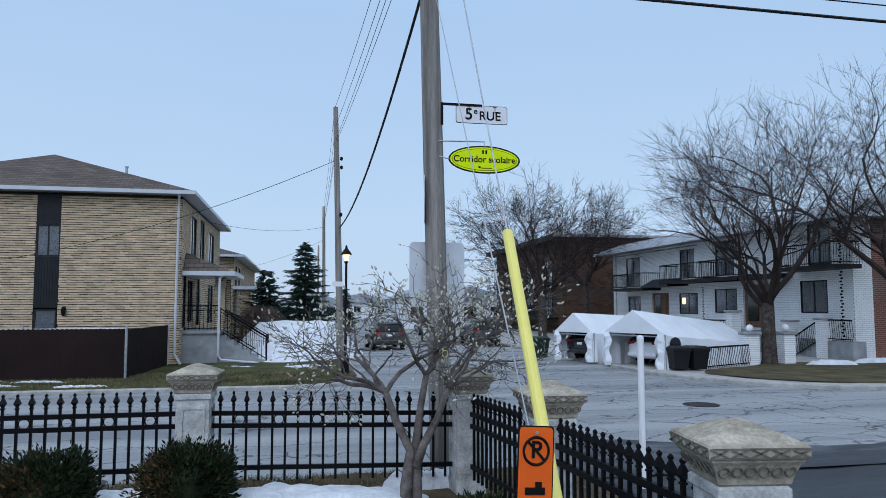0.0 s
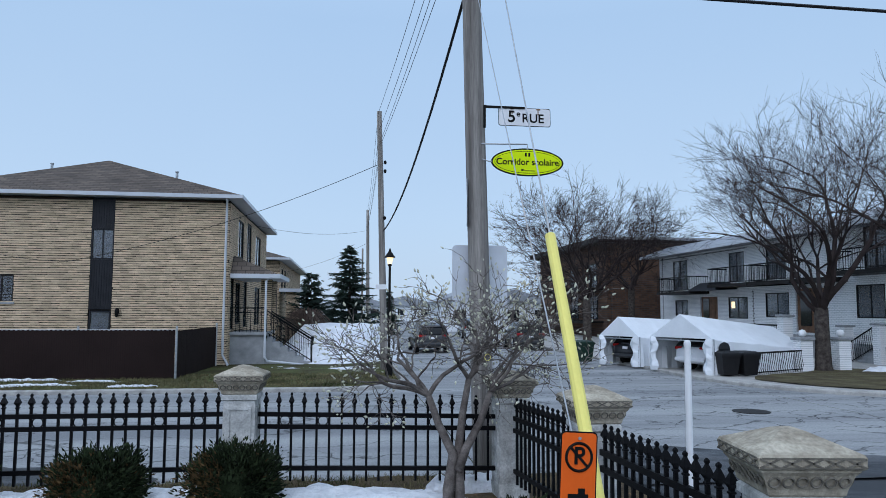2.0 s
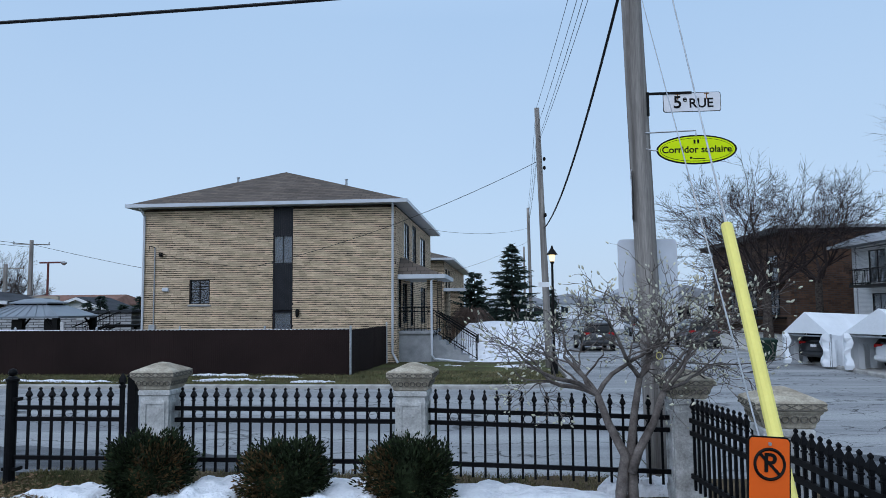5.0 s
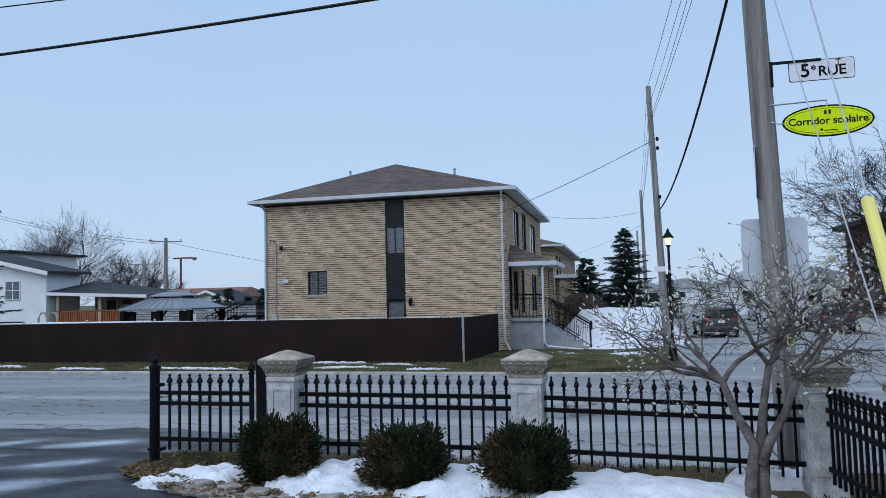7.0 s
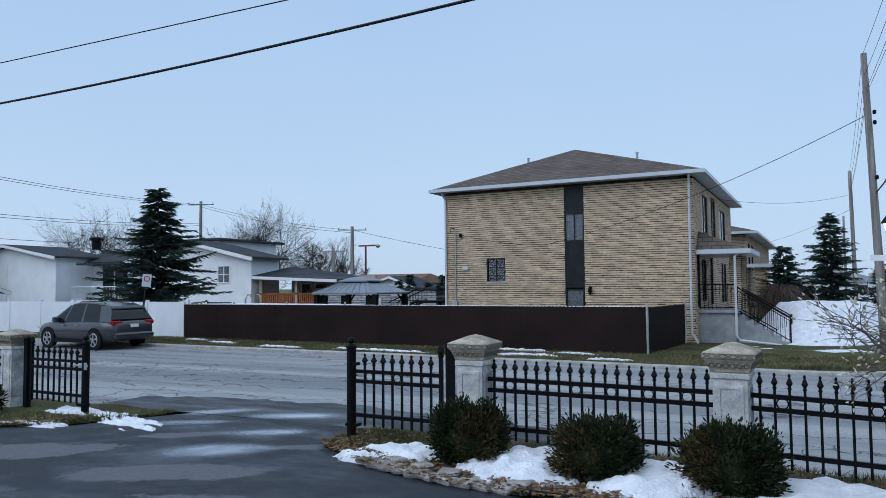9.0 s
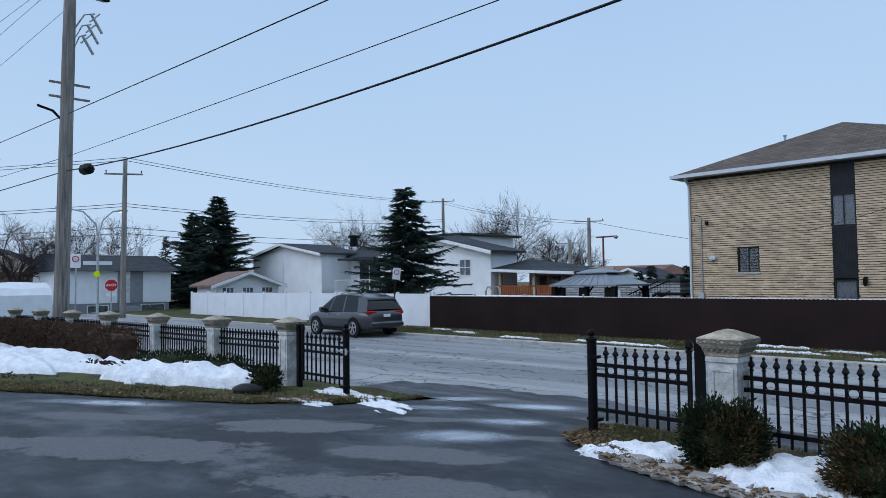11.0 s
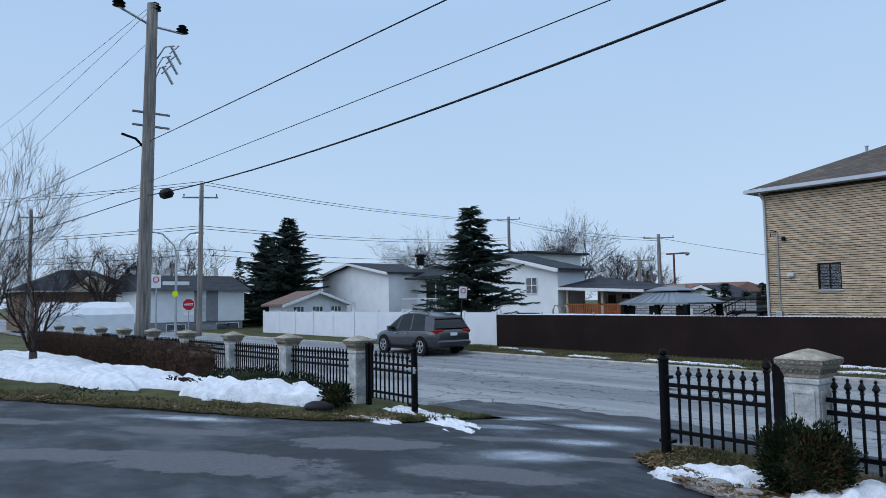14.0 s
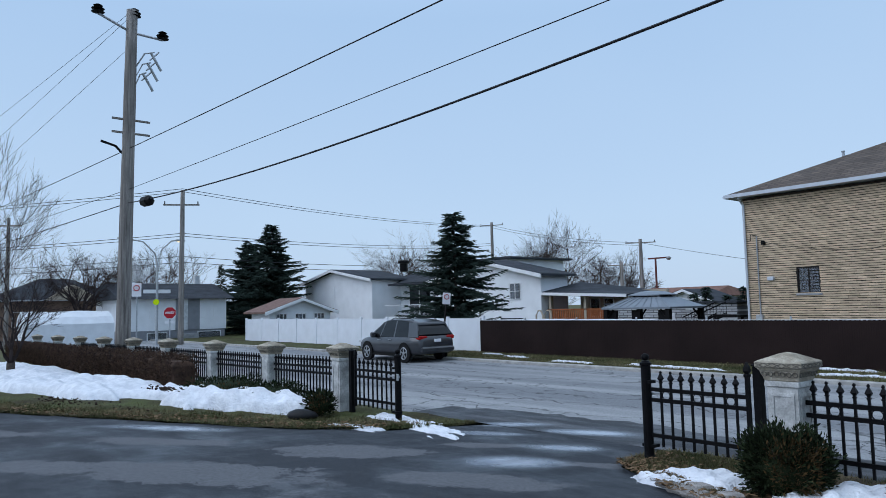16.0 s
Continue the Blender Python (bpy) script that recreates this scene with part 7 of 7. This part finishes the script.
for p, d in tips:
    s = rng.uniform(0.6, 1.15)
    q = p + d * 0.012
    e = (d + Vector((rng.gauss(0, 0.2), rng.gauss(0, 0.2), 0.3))).normalized()
    bud.tube([q, q + e * 0.012 * s, q + e * 0.030 * s, q + e * 0.045 * s], [0.003, 0.011 * s, 0.0095 * s, 0.0015], 5)
tagged(part("buds", bud, BUD, mag, "pale furry buds"), kind="stuff")
tagk = solid("plant_tag", Build().ring(0.035, 0.004, pose(MX + 0.33, MY - 0.12, 1.62, 0, 0, 20), 16, 4), YELLOW, "thin yellow loop tag hanging on the magnolia", "plant tag")

# street trees
bare_tree(15.75, 22.4, 0.1, 4, 2.1, 0.23, 7, 3.1, 6, "large bare street tree in front of the white building", 0.80, 0.24, 0.72, (3, 5), 0.715, wiggle=0.19)
bare_tree(19.1, 20.3, 0.1, 11, 2.7, 0.24, 6, 2.9, 6, "bare street tree by the red brick end wall", 0.80, 0.24, 0.72, (3, 4), 0.71, wiggle=0.19)
bare_tree(15.0, 44.0, 0.1, 8, 2.8, 0.26, 8, 3.3, 6, "bare round-crowned tree before the brown block", 0.85, 0.18, 0.85, (3, 5), 0.70, rmin=0.009, wiggle=0.19)
bare_tree(19.0, 46.5, 0.1, 18, 3.6, 0.22, 6, 2.7, 6, "bare round-crowned tree before the brown block", 0.85, 0.18, 0.75, (3, 4), 0.70, rmin=0.009, wiggle=0.19)
# yard trees at the left
bare_tree(-30.0, 4.6, gz_(-30, 4.6), 31, 0.5, 0.14, 5, 1.6, 6, "multi-stemmed bare ornamental tree in the snow", 0.62, 0.3, 0.75, (3, 4), 0.72)
bare_tree(-26.8, 2.3, gz_(-26.8, 2.3), 37, 1.6, 0.08, 5, 1.9, 6, "slender bare tree at the lawn", 0.5, 0.6, 0.5, (2, 4), 0.72)
bare_tree(-38.5, 4.0, gz_(-38, 4), 39, 1.4, 0.13, 6, 1.9, 6, "bare ornamental tree behind the hedge", 0.6, 0.35, 0.7, (2, 4), 0.72)
for x, y, z, h, s in ((-61.9, 70, 0, 5.7, 51), (-92, 70, 0, 6.3, 52), (-99, 72, 0, 5.8, 56), (-67.8, 72, 0, 4.7, 53), (-58.2, 73, 0, 3.5, 54), (-55, 71, 0, 3.5, 55), (-51.6, 72, 0, 2.7, 57), (-71.5, 75, 0, 4.4, 58), (-66, 15, 0, 3.4, 59), (-72, 22, 0, 3.8, 60), (-88, 30, 0, 4.2, 61)):
    bare_tree(x, y, z, s, h * 0.5, 0.26, 7, h * 0.82, 5, "distant bare deciduous tree", 0.8, 0.2, 0.66, (3, 5), 0.70, wiggle=0.18, group="distant bare trees", rmin=0.012)

spruce(-28.9, 24.4, 0, 7.0, 3.1, 1, "dark blue-green spruce behind the white fence", 1.2)
spruce(-61.6, 30.0, -0.2, 10.2, 4.6, 2, "dense dark spruce at the end of the white fence", 0.2)
spruce(-66.5, 30.0, -0.2, 9.1, 4.6, 3, "dense dark spruce at the end of the white fence", 0.2)
spruce(0.0, 41.0, 0, 5.7, 2.0, 4, "pointed dark spruce along the side street", 0.5)
spruce(-2.3, 44.5, 0, 4.3, 2.0, 5, "spreading dark conifer along the side street", 0.4)
spruce(-0.9, 40.2, 0, 2.2, 1.2, 6, "low dark conifer along the side street", 0.2)
spruce(3.2, 58, 0, 3.6, 1.4, 8, "small conifer down the side street", 0.2)
spruce(-70, 62, 0, 8.8, 1.2, 7, "distant spruce top behind the bungalow", 3.0)
spruce(-88, 36, 0, 8.0, 1.5, 12, "distant spruce behind the brick bungalow", 2.0)
for k, (x, h) in enumerate(((-22.9, 2.7), (-22.3, 2.9), (-21.2, 2.5), (-20.4, 2.9), (-19.9, 2.95), (-18.9, 2.8))):
    spruce(x, 37 + 0.3 * k, 0, h, 0.7, 20 + k, "narrow dark cedar behind the house", 0.1)

# weeping shrub by the second house
rng = random.Random(77)
ws = thing("weeping_shrub", pose(-2.2, 36.5, 0.05), "brown weeping shrub of long thin shoots", "shrub")
b = Build()
for i in range(260):
    a, r = rng.random() * 6.28, rng.uniform(0.3, 1.5)
    h = 1.9 + rng.gauss(0, 0.1)
    b.tube([(0, 0, h * 0.8), (math.cos(a) * r * 0.5, math.sin(a) * r * 0.5, h), (math.cos(a) * r * 0.9, math.sin(a) * r * 0.9, h * 0.7), (math.cos(a) * r, math.sin(a) * r, h * 0.25 * rng.random())], [0.012, 0.01, 0.008, 0.005], 3, False)
tagged(part("shoot_mass", b, mat("brown_shoots", (0.12, 0.085, 0.07), 0.3, 3, 0.9, 0, island=0.3), ws), kind="stuff")

bag = Build().loft([[(r * math.cos(a) * (1.25 + 0.2 * math.sin(3 * a)), r * math.sin(a) * (0.8 + 0.1 * math.sin(2 * a + 1)), z) for a in [0.524 * i for i in range(12)]] for r, z in ((0.20, 0.0), (0.25, 0.06), (0.21, 0.13), (0.10, 0.18), (0.03, 0.19))])
solid("garden_bag", bag, BINB, "slumped black plastic bag at the lawn's edge", "bag", smooth=True, at=pose(-12.75, 6.75, gz_(-12.75, 6.75), 0, 0, 30))

# clipped brown hedge inside the fence
HEDGE = mat("brown_winter_hedge", (0.055, 0.034, 0.027), 0.35, 3, 0.95, 0, island=0.5, other=(0.10, 0.06, 0.04))
hx = -20.4
rng = random.Random(5)
while hx > -46:
    w = 1.9
    hd = thing("hedge_bush", pose(hx - w / 2, 7.35, gz_(hx, 7.35)), "clipped brown leafless hedge bush", "hedge", "hedge along the fence")
    core = Build().cbox(-w * 0.44, -0.30, 0.0, w * 0.44, 0.30, 0.80, 0.12)
    part("branch_core", core, HEDGE, hd)
    b = Build()
    for i in range(2600):
        p = Vector((rng.uniform(-w * 0.52, w * 0.52), rng.uniform(-0.45, 0.42), rng.uniform(0.02, 0.98) ** 0.8))
        if abs(p.x) < w * 0.42 and abs(p.y) < 0.32 and p.z < 0.82:
            p.y = -0.36 - 0.1 * rng.random() if rng.random() < 0.7 else 0.4
        d = Vector((rng.gauss(0, 0.6), rng.gauss(0, 0.6) - 0.2, rng.gauss(0.6, 0.5))).normalized()
        l = rng.uniform(0.05, 0.16)
        s = d.cross(Vector((rng.gauss(0, 1), rng.gauss(0, 1), 0.3))).normalized() * rng.uniform(0.006, 0.02)
        b.add([p - s, p + s, p + d * l], [(0, 1, 2)])
    tagged(part("twig_mass", b, HEDGE, hd), kind="stuff")
    hx -= w * 1.02

# snow
snow_patch(-15.5, 6.75, 2.35, 0.85, 0.46, 1, "lumpy bank of old snow below the fence", 17, 60)
snow_patch(-18.2, 6.9, 2.2, 0.75, 0.34, 21, "lumpy bank of old snow along the hedge", 10, 44)
snow_patch(-22.6, 5.1, 4.6, 1.75, 0.40, 2, "lumpy bank of old snow along the hedge", 15, 72)
snow_patch(-33.0, 4.3, 8.0, 2.5, 0.36, 3, "long bank of old snow along the hedge", 4, 64)
snow_patch(-11.7, 8.2, 0.9, 0.26, 0.08, 4, "thin melting snow beside the gate", -5, 40, None, 1.7)
snow_patch(-10.3, 7.9, 1.15, 0.30, 0.05, 5, "thin melting snow beside the gate", -22, 44, None, 2.0)
snow_patch(-11.2, 6.95, 0.7, 0.20, 0.05, 22, "thin melting snow at the driveway edge", 12, 40, None, 1.9)
snow_patch(-4.75, 7.4, 0.62, 0.42, 0.16, 6, "melting snow between the shrubs", 0)
snow_patch(-5.2, 7.05, 0.35, 0.2, 0.10, 7, "melting snow at the bed's edge", 0)
snow_patch(-3.28, 7.5, 0.68, 0.9, 0.22, 8, "melting snow between the shrubs", 0)
snow_patch(-1.92, 7.5, 0.68, 0.9, 0.22, 9, "melting snow between the shrubs", 0)
snow_patch(-0.15, 7.45, 1.4, 0.85, 0.2, 10, "melting snow beside the magnolia", -4)
snow_patch(0.6, 7.0, 0.7, 0.35, 0.12, 11, "melting snow beside the magnolia", 0)
snow_patch(-0.3, 7.9, 0.9, 0.22, 0.10, 12, "melting snow under the fence", 0)
snow_patch(1.25, 8.35, 0.6, 0.2, 0.22, 13, "melting snow at the pole", 10)
snow_patch(2.5, 5.0, 0.55, 1.9, 0.18, 14, "melting snow outside the side fence", 2)
snow_patch(2.75, 3.0, 0.45, 0.9, 0.16, 15, "melting snow outside the side fence", 0)
snow_patch(-0.35, 32.4, 2.9, 5.6, 1.75, 16, "huge smooth pile of cleared snow beside the stairs", -6, 60, None, 0.10, 1.0)
snow_patch(-2.2, 25.5, 1.6, 0.5, 0.10, 17, "flat snow in front of the stairs", -8)
snow_patch(0.1, 25.0, 1.1, 0.7, 0.14, 27, "flat snow beside the street lamp", 20)
for i, (x, y, rx, ry) in enumerate(((-12.6, 19.6, 1.0, 0.16), (-17.2, 19.5, 0.8, 0.14), (-8.3, 20.0, 0.8, 0.10), (-7.0, 20.9, 0.5, 0.07), (-9.2, 21.4, 0.9, 0.08), (-5.7, 19.5, 0.5, 0.08), (-20.5, 20.2, 0.6, 0.10), (-22.5, 20.9, 0.5, 0.08), (-3.3, 22.0, 0.25, 0.06), (-14.2, 19.7, 0.6, 0.14))):
    snow_patch(x, y, rx * 1.15, ry * 0.7, 0.06, 40 + i, "thin strip of leftover snow on the verge", (i % 3 - 1) * 5, 30, 0.09, 2.0)
for i, (x, y, rx, ry) in enumerate(((17.8, 21.9, 0.9, 0.3), (20.0, 22.4, 0.8, 0.25))):
    snow_patch(x, y, rx, ry, 0.14, 60 + i, "leftover snow on the brown lawn", 0, 18, 0.12)

# grass blades, dead leaves, edging stones
rng = random.Random(9)
CLOD = mat("dark_soil_clods", (0.035, 0.022, 0.015), 0.4, 9, 0.95, 0.6, island=0.4)
clods = Build()
for cx, cy, n, sp in ((-18.0, 5.9, 60, 0.26), (-19.3, 4.15, 90, 0.5), (-16.6, 4.9, 26, 0.4), (-17.6, 5.9, 50, 0.15)):
    for i in range(n):
        x, y = cx + rng.gauss(0, sp * 1.4), cy + rng.gauss(0, sp * 0.6)
        s = rng.uniform(0.008, 0.03)
        z = ground_z(x, y) + (0.34 if cy > 5.5 else 0.05) * rng.uniform(0.9, 1.05)
        clods.lathe([(0.001, -s), (s, -s * 0.6), (s * 0.9, s * 0.3), (0.001, s * 0.6)], 6, pose(x, y, z, rng.uniform(-20, 20), rng.uniform(-20, 20), 0))
solid("soil_clods", clods, CLOD, "dark soil clods thrown on the snow and lawn", "soil clods", kind="stuff")


def blades(name, count, place, hmin, hmax, material, label, w=0.006):
    b = Build()
    for i in range(count):
        x, y, z = place()
        h = rng.uniform(hmin, hmax)
        a = rng.random() * 6.28
        dx, dy = math.cos(a) * w, math.sin(a) * w
        lx, ly = rng.gauss(0, h * 0.5), rng.gauss(0, h * 0.5)
        b.add([(x - dx, y - dy, z), (x + dx, y + dy, z), (x + lx, y + ly, z + h)], [(0, 1, 2)])
    solid(name, b, material, label, "grass", kind="stuff")


def on_bed():
    x = rng.uniform(-6.3, -4.2)
    y = rng.uniform(drive_edge(x) + 0.02, 9.0)
    return x, y, ground_z(x, y) + 0.02


def on_strip():
    x = rng.uniform(-6.0, 1.8)
    y = rng.uniform(8.2, 9.2)
    return x, y, ground_z(x, y) + 0.02


def on_left():
    x = rng.uniform(-24, -10.3)
    y = drive_edge(x) + abs(rng.gauss(0.1, 0.9))
    return x, min(y, 8.9), ground_z(x, min(y, 8.9)) + 0.01


def on_verge():
    x = rng.uniform(-26, 1.3)
    y = rng.uniform(far_kerb(x) + 0.15, 23)
    return x, y, 0.085


blades("grass_tufts", 9000, on_bed, 0.03, 0.09, BLADE, "dry and green grass at the gate")
blades("grass_tufts", 6000, on_strip, 0.03, 0.09, BLADE, "rough grass along the street side of the fence")
blades("grass_tufts", 26000, on_left, 0.03, 0.08, BLADE, "thin winter grass along the driveway", 0.008)
blades("grass_tufts", 30000, on_verge, 0.03, 0.08, BLADE, "thin winter grass on the verge", 0.012)
b = Build()
for i in range(5400):
    x = rng.uniform(-6.2, 3.0) if i < 3800 else rng.uniform(-22.0, -10.6)
    e = drive_edge(x)
    y = e + abs(rng.gauss(0, 0.55)) - 0.08
    if y > 8.6:
        continue
    z = ground_z(x, y) + 0.045 + rng.random() * 0.03
    a, s = rng.random() * 6.28, rng.uniform(0.018, 0.05)
    c, q = math.cos(a) * s, math.sin(a) * s
    b.add([(x - c, y - q, z), (x + q * 0.5, y - c * 0.5, z + rng.uniform(0, 0.02)), (x + c, y + q, z + rng.uniform(-0.005, 0.02)), (x - q * 0.5, y + c * 0.5, z + 0.01)], [(0, 1, 2, 3)])
solid("dead_leaves", b, LITTER, "brown dead leaves along the bed's edge", "dead leaves", kind="stuff")
edging = thing("bed_edging", pose(0, 0, 0), "flat grey edging stones and black plastic strip", "garden edging", kind="structure")
stone = Build().square([(0.10, 0.085, 0.0), (0.115, 0.10, 0.03), (0.10, 0.088, 0.055)]).mesh("stone", STONE)
x = -5.0
k = 0
while x < -3.1:
    y = drive_edge(x) + 0.08
    part("stone", stone, STONE, edging, at=pose(x, y, ground_z(x, y) + 0.01, rng.gauss(0, 3), rng.gauss(0, 3), rng.uniform(-40, 20)))
    if k % 2:
        part("stone", stone, STONE, edging, at=pose(x + 0.1, y + 0.2, ground_z(x, y) + 0.02, rng.gauss(0, 4), rng.gauss(0, 4), rng.uniform(-40, 20)))
    x += 0.20
    k += 1
strip_pts = [(x, drive_edge(x) + 0.05, ground_z(x, drive_edge(x)) + 0.05) for x in steps(-3.0, 3.0, 0.3)]
part("plastic_strip", Build().tube(strip_pts, 0.022, 6), SIGNBLACK, edging, "black plastic edging strip")
solid("drain_grate", Build().cbox(-17.9, 0.55, ground_z(-17.6, 0.8) + 0.0, -17.2, 1.05, ground_z(-17.6, 0.8) + 0.02, 0.005), STEEL, "small steel drain grate in the driveway", "drain")
solid("manhole_cover", Build().lathe([(0.38, 0.0), (0.38, 0.012), (0.33, 0.016)], 24, pose(8.2, 14.2, 0.0)), DARKTRIM, "round iron manhole cover in the street", "manhole cover")
